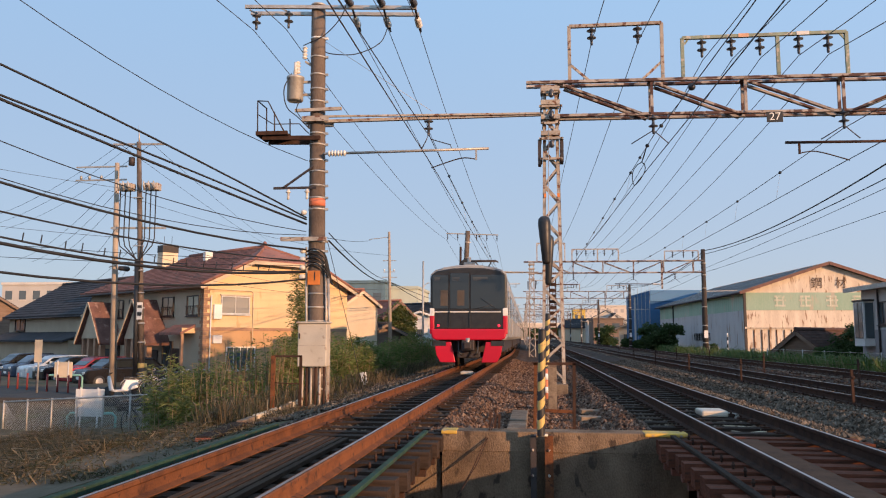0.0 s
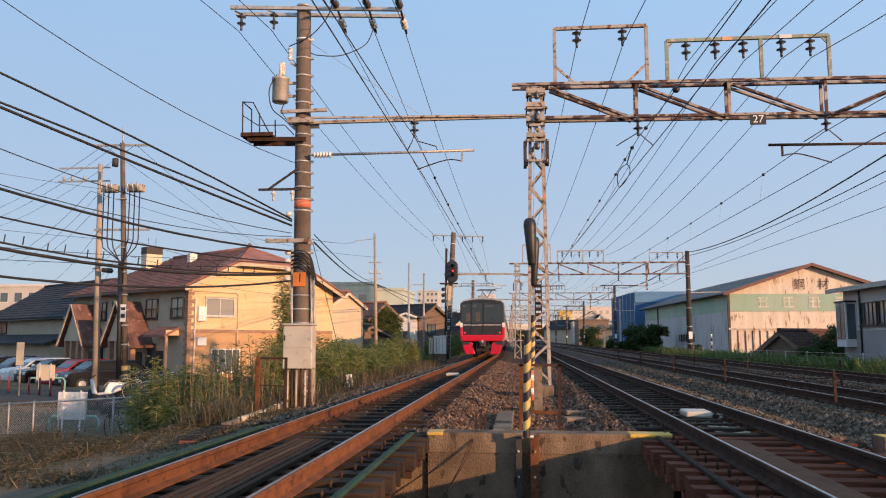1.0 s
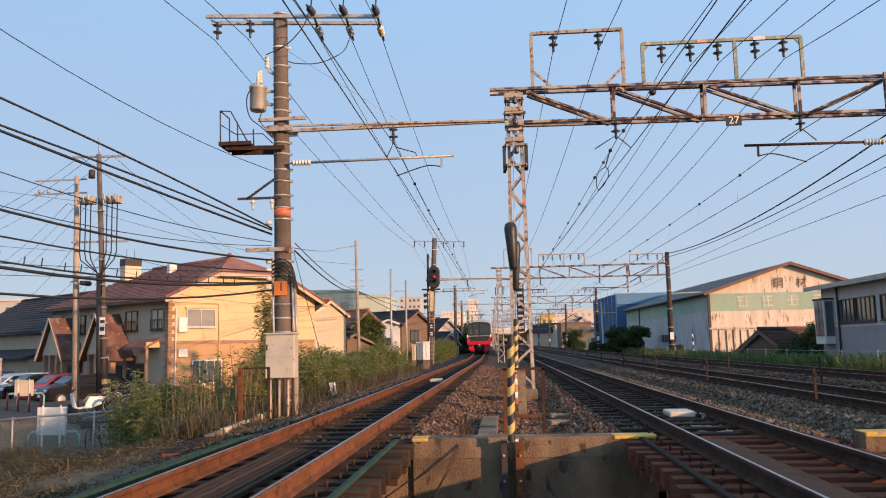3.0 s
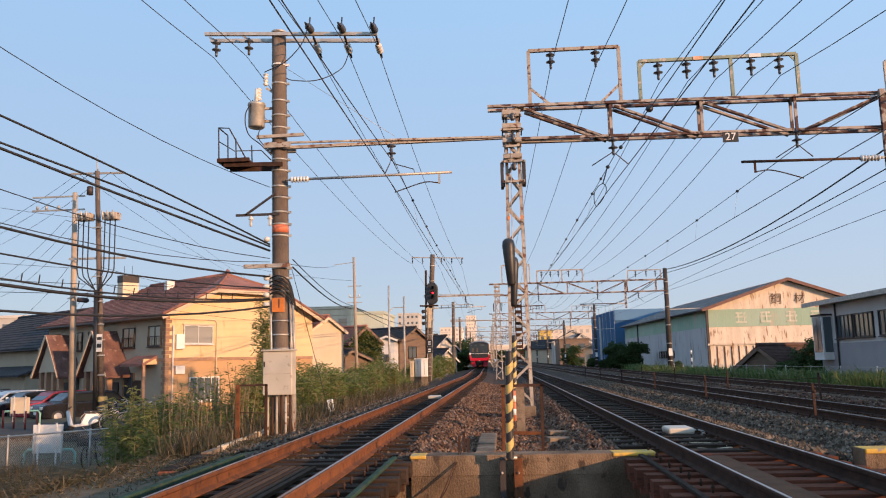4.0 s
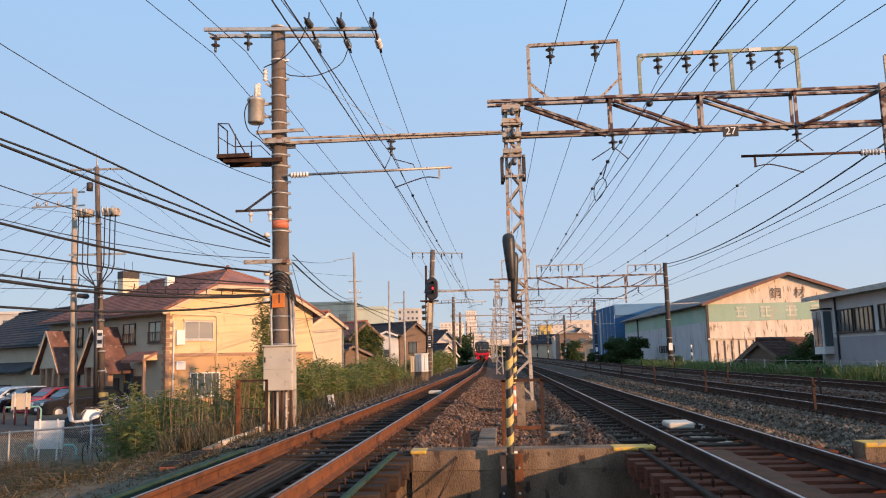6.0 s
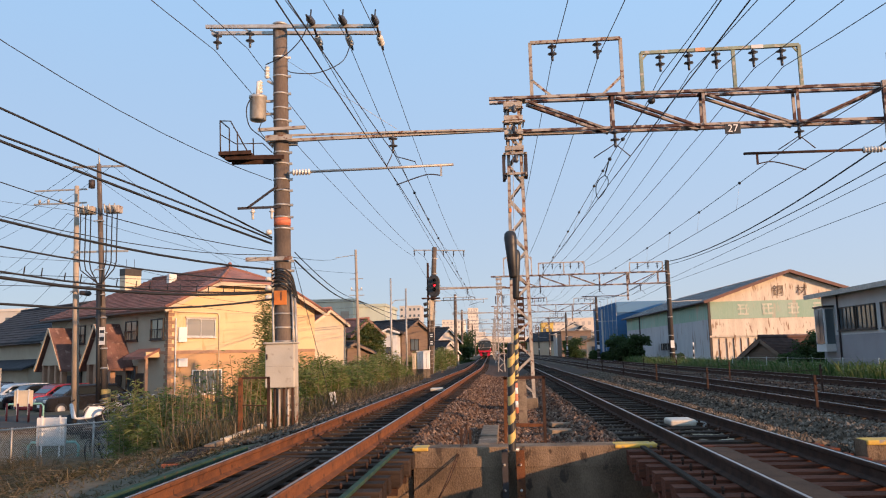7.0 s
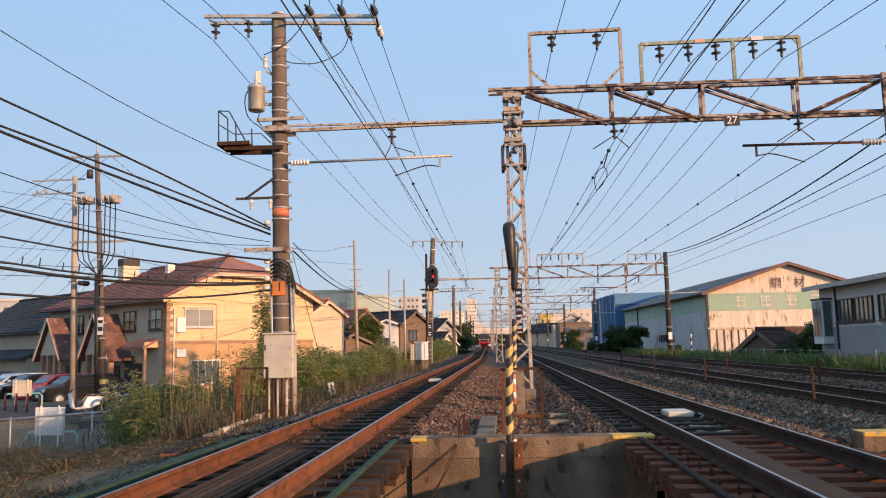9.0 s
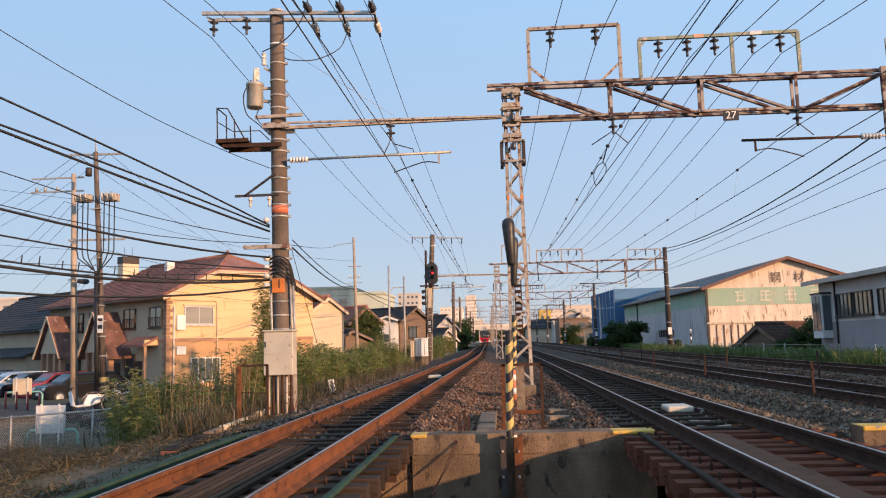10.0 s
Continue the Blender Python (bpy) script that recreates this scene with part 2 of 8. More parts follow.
    def quad(self, a, b, c, d):
        return self.add([a, b, c, d], [(0, 1, 2, 3)])

    def data(self, name, material):
        me = bpy.data.meshes.new(name)
        me.from_pydata(self.v, [], self.f)
        me.polygons.foreach_set("use_smooth", self.smooth)
        me.materials.append(material)
        bm = bmesh.new()
        bm.from_mesh(me)
        if len(bm.faces) < 4000:
            bmesh.ops.recalc_face_normals(bm, faces=bm.faces)
        bm.to_mesh(me)
        bm.free()
        me.update()
        return me


def part(name, m, material, parent=None, label="", bevel=0.0):
    ob = new(name, m.data(name, material))
    if parent:
        ob.parent = parent
    if label:
        ob["label"] = label
    if bevel:
        b = ob.modifiers.new("bevel", "BEVEL")
        b.width, b.segments, b.limit_method = bevel, 2, "ANGLE"
    return ob


def thing(name, label, category, at=None, group="", kind=""):
    ob = new(name)
    ob.empty_display_size = 0.2
    if at is not None:
        ob.matrix_basis = at if isinstance(at, Matrix) else pose(*at)
    return tagged(ob, label, category, group, kind)


def single(name, m, material, label, category="", group="", kind="", bevel=0.0):
    return tagged(part(name, m, material, None, "", bevel), label, category, group, kind)


def repeat(name, mesh_data, parent, m):
    ob = new(name, mesh_data)
    ob.parent = parent
    ob.matrix_basis = m
    return ob


def sag(p0, p1, drop, k=12):
    p0, p1 = Vector(p0), Vector(p1)
    return [p0.lerp(p1, i / k) - Vector((0, 0, drop * 4 * (i / k) * (1 - i / k))) for i in range(k + 1)]


def supple(pts, k=6):
    """The same points joined by a smooth curve."""
    p = [Vector(q) for q in pts]
    p = [p[0] * 2 - p[1]] + p + [p[-1] * 2 - p[-2]]
    out = []
    for i in range(1, len(p) - 2):
        for j in range(k):
            t = j / k
            out.append(0.5 * (2 * p[i] + (p[i + 1] - p[i - 1]) * t + (2 * p[i - 1] - 5 * p[i] + 4 * p[i + 1] - p[i + 2]) * t * t + (3 * p[i] - p[i - 1] - 3 * p[i + 1] + p[i + 2]) * t ** 3))
    return out + [p[-2]]


# ---- ground: track bed, embankment, lower street, cutting under the bridge ----
TRACKS = (-2.35, 2.6, 6.4, 10.4)
CUT0, CUT1 = -2.0, 10.3


def bend(y):
    """The line swings gently to the left past the second gantry."""
    if y < 55:
        return 0.0
    return -0.0165 * (y - 55) ** 2 / 36 if y < 73 else -0.0165 * (y - 64)


def rise(y):
    """A faint climb beyond the second gantry."""
    return 0.0038 * min(250.0, max(0.0, y - 60.0))


def smooth(a, b, x):
    t = min(1.0, max(0.0, (x - a) / (b - a)))
    return t * t * (3 - 2 * t)


def ground_z(x, y):
    x = x - bend(min(y, 700))
    near = min(abs(x - c) for c in TRACKS)
    z = -0.2 - 0.16 * smooth(1.15, 1.9, near)
    if x < -4.0:
        z = -0.36 - 0.16 * smooth(-4.0, -5.2, x)
        z = z - (1.3 - 0.55 * smooth(23, 29, y)) * smooth(-5.9, -7.6, x)
    if x > 11.9:
        z = -0.36 - 0.35 * smooth(12.0, 14.0, x)
    if CUT0 < y < CUT1 and x > -4.4:
        z = -2.9
    z += 0.05 * noise.noise(Vector((x * 0.6, y * 0.6, 0))) * (1 if x < -6 or x > 13 else 0.25)
    if x < -6.2 and y < 40:
        z += 0.14 * noise.noise(Vector((x * 0.35, y * 0.35, 3)))
    return z + rise(y)


def steps(*spans):
    out = []
    for a, b, s in spans:
        k = max(1, round((b - a) / s))
        out += [a + (b - a) * i / k for i in range(k)]
    return out + [spans[-1][1]]


xs = steps((-4000, -400, 900), (-400, -60, 30), (-60, -16, 2), (-16, 14, 0.35), (14, 40, 2), (40, 400, 40), (400, 4000, 900))
ys = steps((-400, -20, 60), (-20, -2.02, 3), (-2.02, -1.98, 0.04), (-1.98, 10.28, 1.2), (10.28, 10.32, 0.04), (10.32, 60, 0.7), (60, 150, 4), (150, 600, 30), (600, 4800, 700))
g = Mesh()
g.v = [(x, y, ground_z(x, y)) for y in ys for x in xs]
nx = len(xs)
g.f = [(j * nx + i, j * nx + i + 1, (j + 1) * nx + i + 1, (j + 1) * nx + i) for j in range(len(ys) - 1) for i in range(nx - 1)]
g.smooth = [False] * len(g.f)
SOIL = mat("dry_soil", (0.15, 0.115, 0.08), (0.075, 0.065, 0.04), 0.5, 0.95, 0, 0.8, 9, vary=0, spots=((0.1, 0.1, 0.05), 0.1))
ASPHALT = mat("old_asphalt", (0.075, 0.07, 0.065), (0.055, 0.05, 0.047), 0.8, 0.9, 0, 0.3, 60, vary=0)
me = g.data("ground", GROUND_BED)
me.materials.append(SOIL)
for p in me.polygons:
    c = p.center
    p.material_index = 0 if -6.0 < c.x < 12.6 and c.y > (13.5 if c.x < -4.2 else 10) else 1
ground = tagged(new("ground", me), "dry gravelly ground with track bed and bank", "ground", kind="structure")
single("pavement", Mesh().box(-60, -10.5, 27.5, 34, -2.2, -1.15), ASPHALT, "old dark asphalt of the lane", "pavement", kind="structure")
single("pavement", Mesh().box(-60, -10.5, 34.0, 80, -2.2, -1.5), ASPHALT, "old dark asphalt of the car park", "pavement", kind="structure")

# ---- ballast stones ----
rng = np.random.default_rng(4)
ICO = np.array([(0, 0, 1), (0.9, 0, 0.1), (0, 0.8, 0), (-0.85, 0.1, 0), (0.05, -0.9, 0), (0, 0, -0.7)])
ICOF = np.array([(0, 1, 2), (0, 2, 3), (0, 3, 4), (0, 4, 1), (5, 2, 1), (5, 3, 2), (5, 4, 3), (5, 1, 4)])


def stones(name, count, place, size, material, label):
    """Many broken stones strewn over the bed, one mesh."""
    v = np.zeros((count, 6, 3))
    pts = np.array([place() for _ in range(count)])
    for k in range(6):
        v[:, k, :] = ICO[k] * rng.uniform(0.55, 1.25, (count, 3))
    ang = rng.uniform(0, 6.28, count)
    c, s = np.cos(ang)[:, None], np.sin(ang)[:, None]
    x, y = v[:, :, 0] * c - v[:, :, 1] * s, v[:, :, 0] * s + v[:, :, 1] * c
    tilt = rng.uniform(-0.7, 0.7, count)[:, None]
    y, z = y * np.cos(tilt) - v[:, :, 2] * np.sin(tilt), y * np.sin(tilt) + v[:, :, 2] * np.cos(tilt)
    sc = (size * rng.uniform(0.6, 1.35, count))[:, None]
    v = np.stack([x * sc, y * sc, z * sc * 0.8], 2) + pts[:, None, :]
    f = (ICOF[None] + 6 * np.arange(count)[:, None, None]).reshape(-1, 3)
    me = bpy.data.meshes.new(name)
    me.from_pydata(v.reshape(-1, 3).tolist(), [], f.tolist())
    me.materials.append(material)
    return tagged(new(name, me), label, "ballast", kind="stuff")


def strew(x0, x1, y0, y1, bias=1.6, sunk=0.0):
    def one():
        y = y0 + (y1 - y0) * random.random() ** bias
        x = random.uniform(x0, x1)
        return (x, y, ground_z(x, y) - sunk + random.uniform(-0.015, 0.035))
    return one


stones("ballast", 30000, strew(-1.35, 1.5, 10.4, 48), 0.05, STONE, "rust-brown crushed stone between the tracks")
stones("ballast", 9000, strew(-3.6, -1.2, 10.4, 48, 1.6, 0.035), 0.046, STONE_GREY, "dark brown crushed stone between the sleepers")
stones("ballast", 9000, strew(-5.3, -3.5, 13.5, 45), 0.05, STONE_GREY, "grey crushed stone on the track shoulder")
stones("ballast", 9000, strew(1.4, 3.7, 11.5, 48, 1.6, 0.03), 0.044, STONE_GREY, "dark brown crushed stone in the second track")
stones("ballast", 28000, strew(3.6, 5.6, 10.4, 48), 0.055, STONE_GREY, "grey-brown crushed stone beside the second track")
stones("ballast", 22000, strew(5.4, 12.2, 13, 62), 0.05, STONE, "dark brown crushed stone under the farther tracks")

# ---- tracks: sleepers, rails, fastenings ----
RAIL = [(-0.0625, 0), (0.0625, 0), (0.0625, 0.012), (0.012, 0.032), (0.009, 0.105), (0.031, 0.118), (0.032, 0.145), (0.026, 0.153), (-0.026, 0.153), (-0.032, 0.145), (-0.031, 0.118), (-0.009, 0.105), (-0.012, 0.032), (-0.0625, 0.012)]


RAIL_Y = [-60, 0, 30, 55, 58, 60, 64, 67, 70, 73, 100, 200, 310, 700]


def track(cx, material, sleeper_material, first):
    t = thing("railway_track", "rusty steel railway track on sleepers in ballast", "track", (cx, 0, 0), "parallel tracks", "structure")
    for s in (-1, 1):
        x = s * 0.566
        r = part("rail", Mesh().sweep(RAIL, [(x + bend(q), q, -0.153 + rise(q)) for q in RAIL_Y]), material, t, "rust-brown rail with a worn bright head")
        part("rail_head", Mesh().sweep([(-0.013, -0.0015), (0.013, -0.0015), (0.013, 0.002), (-0.013, 0.002)], [(x + bend(q), q, rise(q)) for q in RAIL_Y]), RAILTOP, r, "polished running surface")
    sl = Mesh().box(-1.05, 1.05, -0.11, 0.11, -0.31, -0.158).data("sleeper", sleeper_material)
    plate = Mesh()
    for s in (-1, 1):
        for q in (-1, 1):
            plate.box(s * 0.566 + q * 0.11 - 0.045, s * 0.566 + q * 0.11 + 0.045, -0.07, 0.07, -0.16, -0.135)
            plate.tube([(s * 0.566 + q * 0.11, 0, -0.14), (s * 0.566 + q * 0.11, 0, -0.1)], 0.018, 6)
    pl = plate.data("rail_clip", RUST_DK)
    y, i = 10.7, 0
    while y < first:
        ob = repeat("sleeper", sl, t, pose(bend(y), y, rise(y) + random.uniform(-0.006, 0.006), 0, 0, random.uniform(-0.8, 0.8)))
        if y < 48:
            repeat("rail_clip", pl, ob, pose(0, 0, 0))
        y += 0.62
        i += 1
    rest = Mesh()
    while y < 240:
        rest.box(-1.05 + bend(y), 1.05 + bend(y), y - 0.11, y + 0.11, -0.31 + rise(y), -0.158 + rise(y))
        y += 0.62
    tagged(part("sleeper_row", rest, sleeper_material, t), kind="stuff")
    return t


t1 = track(TRACKS[0], RUST, TIMBER, 80)
t2 = track(TRACKS[1], RUST_DK, TIMBER, 70)
t3 = track(TRACKS[2], RUST_DK, CONC_SL, 60)
t4 = track(TRACKS[3], RUST_DK, CONC_SL, 60)


# ---- open-deck girder bridges over the cutting ----
def bridge(cx, girder_material, walkway):
    b = thing("girder_bridge", "short open-deck steel girder bridge with timber sleepers", "bridge", (cx, 0, 0), "girder bridges", "structure")
    for s in (-1, 1):
        g = Mesh()
        x = s * 0.62
        g.box(x - 0.012, x + 0.012, CUT0 - 0.3, CUT1 + 0.1, -1.0, -0.34)
        for z in (-0.34, -1.0):
            g.box(x - 0.14, x + 0.14, CUT0 - 0.3, CUT1 + 0.1, z - 0.012, z + 0.012)
        yy = CUT0
        while yy < CUT1:
            g.box(x - 0.13, x + 0.13, yy - 0.01, yy + 0.01, -0.985, -0.355)
            yy += 0.9
        part("girder", g, girder_material, b, "riveted girder in faded red primer")
        # guard timber along the sleeper ends
        xx = s * 0.97
        hw, top = (0.04, -0.06) if s < 0 and walkway else (0.03, -0.12)
        part("guard_timber", Mesh().box(xx - hw, xx + hw, CUT0, CUT1 - 0.2, -0.158, top), GREEN_TIMBER if walkway else TIMBER, b, "green-painted guard timber" if walkway else "dark guard timber", 0.008)
    tie = Mesh().box(-1.2, 1.2, -0.1, 0.1, -0.325, -0.16).data("bridge_tie", TIMBER if walkway else RED_TIE)
    bolt = Mesh().tube([(0, 0, -0.16), (0, 0, -0.08)], 0.011, 6).lathe((0, 0, -0.12), (0, 0, 1), [(0, 0.0), (0.002, 0.017), (0.02, 0.017), (0.022, 0)], 6).data("hook_bolt", RUST_DK)
    angle_iron = Mesh().box(-0.14, 0.14, -0.045, 0.045, -0.42, -0.35).data("bearing_block", girder_material)
    y = CUT0
    while y < CUT1 - 0.1:
        t = repeat("bridge_tie", tie, b, pose(random.uniform(-0.03, 0.03), y, random.uniform(-0.008, 0.008), 0, 0, random.uniform(-0.7, 0.7)))
        for s in (-1, 1):
            repeat("hook_bolt", bolt, t, pose(s * 0.83, 0.04, random.uniform(-0.02, 0.01)))
            repeat("bearing_block", angle_iron, t, pose(s * 1.02, 0.0, 0.0))
        y += 0.42
    if walkway:
        for k in range(6):
            x = -0.26 + k * 0.085
            part("walkway_slat", Mesh().box(x - 0.03, x + 0.03, CUT0, 9.3 - 0.02 * k, -0.158, -0.115), SLAT, b, "", 0.004)
    else:
        part("walkway_plate", Mesh().box(-0.5, -0.06, CUT0, 9.7, -0.158, -0.12), PLATE, b, "dark worn walkway plate")
    return b


# slats warmer and lighter than the ties, sunlight put into their colour
SLAT = mat("worn_sun_toned_slat", (0.095, 0.058, 0.036), (0.045, 0.029, 0.02), 4, 0.95, 0, 0.4, 60, (12, 1, 8), 0.35)
PLATE = mat("dark_walkway_plate", (0.075, 0.05, 0.034), (0.045, 0.032, 0.023), 5, 0.95, 0, 0.4, 40)
RED_TIE = mat("red_brown_tie", (0.17, 0.055, 0.03), (0.05, 0.026, 0.018), 4, 0.95, 0, 0.5, 60, (1, 12, 8), 0.3)
RED_PRIMER = mat("faded_red_primer", (0.3, 0.1, 0.055), (0.16, 0.065, 0.045), 3, 0.75, 0.1, 0.3, spots=((0.09, 0.05, 0.04), 0.15))
bridge(TRACKS[0], RUST_DK, True)
bridge(TRACKS[1], RED_PRIMER, False)

# ---- abutment of the cutting: seat wall and raised parapets with yellow corners ----
ab = thing("abutment", "weathered concrete bridge abutment with raised parapets", "wall", (0, 0, 0), kind="structure")
part("seat_wall", Mesh().box(-4.3, 13.2, 10.3, 11.0, -3.0, -1.02), CONC_DK, ab)
part("back_wall", Mesh().box(-3.9, 13.0, 10.62, 10.95, -1.02, -0.36), CONC_DK, ab)
for x0, x1 in ((-1.16, 1.8), (4.25, 5.1)):
    p = part("parapet", Mesh().box(x0, x1, 10.0, 10.35, -2.9, -0.36), CONC_DK, ab, "stained concrete face")
    part("coping", Mesh().box(x0 - 0.003, x1 + 0.003, 9.997, 10.36, -0.36, -0.11), CONC_DK, p, "rough weathered coping", 0.012)
    ends = (x0, x1 - 0.42) if x0 > 0 else (x0 - 0.016, x1 - 0.5)
    for e, w in ((ends[0], 0.2 if x0 < 0 else 0.85), (ends[1], 0.52)):
        if x0 > 0 and e != ends[0]:
            continue
        part("yellow_mark", Mesh().box(e, e + w, 9.98, 10.3, -0.15 if x0 < 0 else -0.165, -0.105), YELLOW, p, "worn yellow warning paint", 0.015)
part("return_wall", Mesh().box(-1.85, -1.165, 10.06, 10.3, -2.9, -0.42), CONC_DK, ab, "rough brown concrete beside the bridge seat", 0.02)
part("wing_wall", Mesh().box(-4.6, -4.3, 9.6, 11.0, -3.0, -0.8), CONC_DK, ab)


# ---- overhead line: gantries, poles, insulators ----
def disc_insulator(p, n=2, r=0.12, axis=(0, 0, -1), step=0.19):
    """A string of disc insulators below p."""
    m = Mesh()
    prof = [(0, 0.0), (0.005, 0.025), (0.05, 0.025)]
    z = 0.05
    for _ in range(n):
        prof += [(z, 0.045), (z + 0.045, 0.05), (z + 0.05, r), (z + 0.066, r), (z + 0.075, 0.035), (z + step, 0.035)]
        z += step
    prof += [(z + 0.06, 0.03), (z + 0.065, 0)]
    return m.lathe(p, axis, prof, 12)


def ribbed(p, axis, length, r, n):
    prof = [(0, 0.0), (0.002, r * 0.6)]
    for i in range(n):
        a = length * (i + 0.15) / n
        prof += [(a, r * 0.62), (a + 0.25 * length / n, r), (a + 0.45 * length / n, r), (a + 0.7 * length / n, r * 0.62)]
    prof += [(length, r * 0.6), (length + 0.002, 0)]
    return Mesh().lathe(p, axis, prof, 12)


BEAM_R = 12.75
DARK_POLE = mat("sooty_pole_concrete", (0.085, 0.07, 0.06), (0.05, 0.042, 0.037), 2.0, 0.88, 0, 0.25, 30, (1, 1, 0.35))


def lattice_mast(parent, x, base, top, w0, w1):
    """Four-legged lattice mast in angle steel with crossed bars."""
    def half(z):
        return (w0 + (w1 - w0) * (z - base) / (top - base)) / 2
    for sx in (-1, 1):
        for sy in (-1, 1):
            part("mast_leg", Mesh().angle((x + sx * half(base), sy * half(base), base), (x + sx * half(top), sy * half(top), top), 0.075, 0.012, (0, -sy, 0)), GALV_RUST, parent)
    z, k = base + 0.15, 0
    while z < top - 0.5:
        h = 0.44
        for sy in (-1, 1):
            a, b = (-1, 1) if k % 2 else (1, -1)
            part("lattice_bar", Mesh().bar((x + a * half(z), sy * half(z), z), (x + b * half(z + h), sy * half(z + h), z + h), 0.05, 0.012, (0, 1, 0)), GALV_RUST, parent)
        for sx in (-1, 1):
            a, b = (-1, 1) if k % 2 else (1, -1)
            part("lattice_bar", Mesh().bar((x + sx * half(z), a * half(z), z), (x + sx * half(z + h), b * half(z + h), z + h), 0.05, 0.012, (1, 0, 0)), GALV_RUST, parent)
        z += h
        k += 1


def cantilever(parent, x_in, x_out, z, mat_, flip):
    """Horizontal bracket tube with porcelain insulator, drop piece and curved steady arm; x_in is its fixed end."""
    s = 1 if x_out > x_in else -1
    part("bracket_tube", Mesh().tube([(x_in + s * 0.55, -0.25, z), (x_out, -0.25, z + 0.03)], 0.035, 8), mat_, parent)
    part("bracket_insulator", ribbed((x_in + s * 0.12, -0.25, z), (s, 0, 0), 0.48, 0.085, 6), PORC, parent, "cream ribbed porcelain")
    part("bracket_stub", Mesh().tube([(x_in, -0.25, z), (x_in + s * 0.14, -0.25, z)], 0.03, 8), GALV, parent)
    d = x_out - s * 0.32
    part("drop_piece", Mesh().bar((d, -0.25, z + 0.06), (d, -0.25, z - 0.26), 0.05, 0.03), mat_, parent)
    q = s * -1
    part("steady_arm", Mesh().tube(supple([(d, -0.25, z - 0.24), (d + q * 0.3, -0.25, z - 0.2), (d + q * 0.6, -0.25, z - 0.26), (d + q * 1.15, -0.25, z - 0.44)]), 0.016, 6), DARK_STEEL, parent)


def gantry(y, detail):
    gt = thing("catenary_gantry", "rust-flaked steel truss gantry spanning four tracks" + (" with a number plate" if detail else ""), "gantry", (0, y, 0), "catenary gantries")
    mx = 0.45 if detail else -0.22
    lattice_mast(gt, mx, -0.1, 7.5, 0.5, 0.28)
    part("footing", Mesh().box(mx - 0.27, mx + 0.33, -0.35, 0.35, -0.5, -0.06), CONC, gt, "rough concrete footing", 0.03)
    zt, zb = 7.5, 6.62
    fall = 0.0105 if detail else 0.0   # the beam drops a little towards its far end
    for sy in (-1, 1):
        part("upper_chord", Mesh().angle((mx - 0.61, sy * 0.17, zt), (BEAM_R, sy * 0.17, zt - fall * BEAM_R), 0.1, 0.014), BEAM_RUST, gt)
        part("lower_chord", Mesh().angle((mx - 0.25, sy * 0.17, zb), (BEAM_R, sy * 0.17, zb - fall * BEAM_R), 0.09, 0.014), BEAM_RUST, gt)
    cols = [0.7, 2.97, 5.24, 7.55, 9.8, 12.0]
    for i, x in enumerate(cols):
        for sy in (-1, 1):
            if i:
                part("web_post", Mesh().bar((x, sy * 0.15, zb - fall * x), (x, sy * 0.15, zt - fall * x), 0.07, 0.05, (0, 1, 0)), BEAM_RUST, gt)
            if i + 1 < len(cols):
                a, b = (zt, zb) if i < 3 else (zb, zt)
                part("diagonal", Mesh().angle((x + 0.1, sy * 0.15, a - fall * x - (0.05 if a == zt else 0)), (cols[i + 1] - 0.1, sy * 0.15, b - fall * cols[i + 1]), 0.07, 0.012, (0, 1, 0)), BEAM_RUST, gt)
        part("batten", Mesh().bar((x, -0.17, zt + 0.02 - fall * x), (x, 0.17, zt + 0.02 - fall * x), 0.16, 0.02), BEAM_RUST, gt)
    # clamps where the mast carries the beam
    for z in (7.35, 7.0, 6.62, 6.2):
        for ya in (-0.24, 0.16):
            part("mast_clamp", Mesh().box(mx - 0.25, mx + 0.23, ya, ya + 0.08, z - 0.06, z + 0.06), GALV_RUST, gt, "", 0.006)
    for xa, za in ((mx - 0.33, 5.42), (mx + 0.23, 5.47)):
        part("balance_plate", Mesh().box(xa, xa + 0.08, -0.2, 0.2, za, za + 0.62), DARK_STEEL, gt, "dark steel plate beside the mast")
    if detail:
        # stacked brackets, bolts and stub arms at the mast head
        for z, w_ in ((7.22, 0.5), (6.86, 0.58), (6.42, 0.46), (6.02, 0.6), (5.5, 0.56)):
            part("head_bracket", Mesh().angle((mx - w_ / 2, -0.24, z), (mx + w_ / 2, -0.24, z), 0.07, 0.012), GALV_RUST, gt, "rusty bracket angle")
            for q in (-0.42, 0.42):
                part("bracket_bolt", Mesh().tube([(mx + q * w_, -0.34, z + 0.02), (mx + q * w_, 0.3, z + 0.02)], 0.018, 6), RUST_DK, gt)
        for z in (7.1, 6.55, 5.8):
            part("head_insulator", Mesh().lathe((mx + 0.02, -0.3, z), (0, 0, 1), [(0, 0), (0, 0.04), (0.05, 0.07), (0.1, 0.045), (0.15, 0.07), (0.2, 0.03), (0.21, 0)], 10), PORC_BR, gt, "dark pin insulator")
        for q in (-0.165, 0.165):
            part("orange_mark", Mesh().box(mx + q - 0.03, mx + q + 0.03, -0.21, -0.2, 4.55, 4.65), ORANGE, gt, "small faded orange mark")
    # insulator frames standing on the beam
    frames = ((0.95, 3.28, 9.05, GALV_RUST, (), (1.52, 2.68)), (3.78, 7.74, 8.62, GREEN_STEEL, (6.1,), (4.26, 4.98, 5.67, 6.6, 7.3)))
    if not detail:
        frames = ((0.2, 2.35, 9.0, GALV_RUST, (), (0.9, 1.9)), (2.9, 6.43, 8.5, GALV_RUST, (4.85,), (3.27, 3.97, 4.58, 5.37, 6.02)))
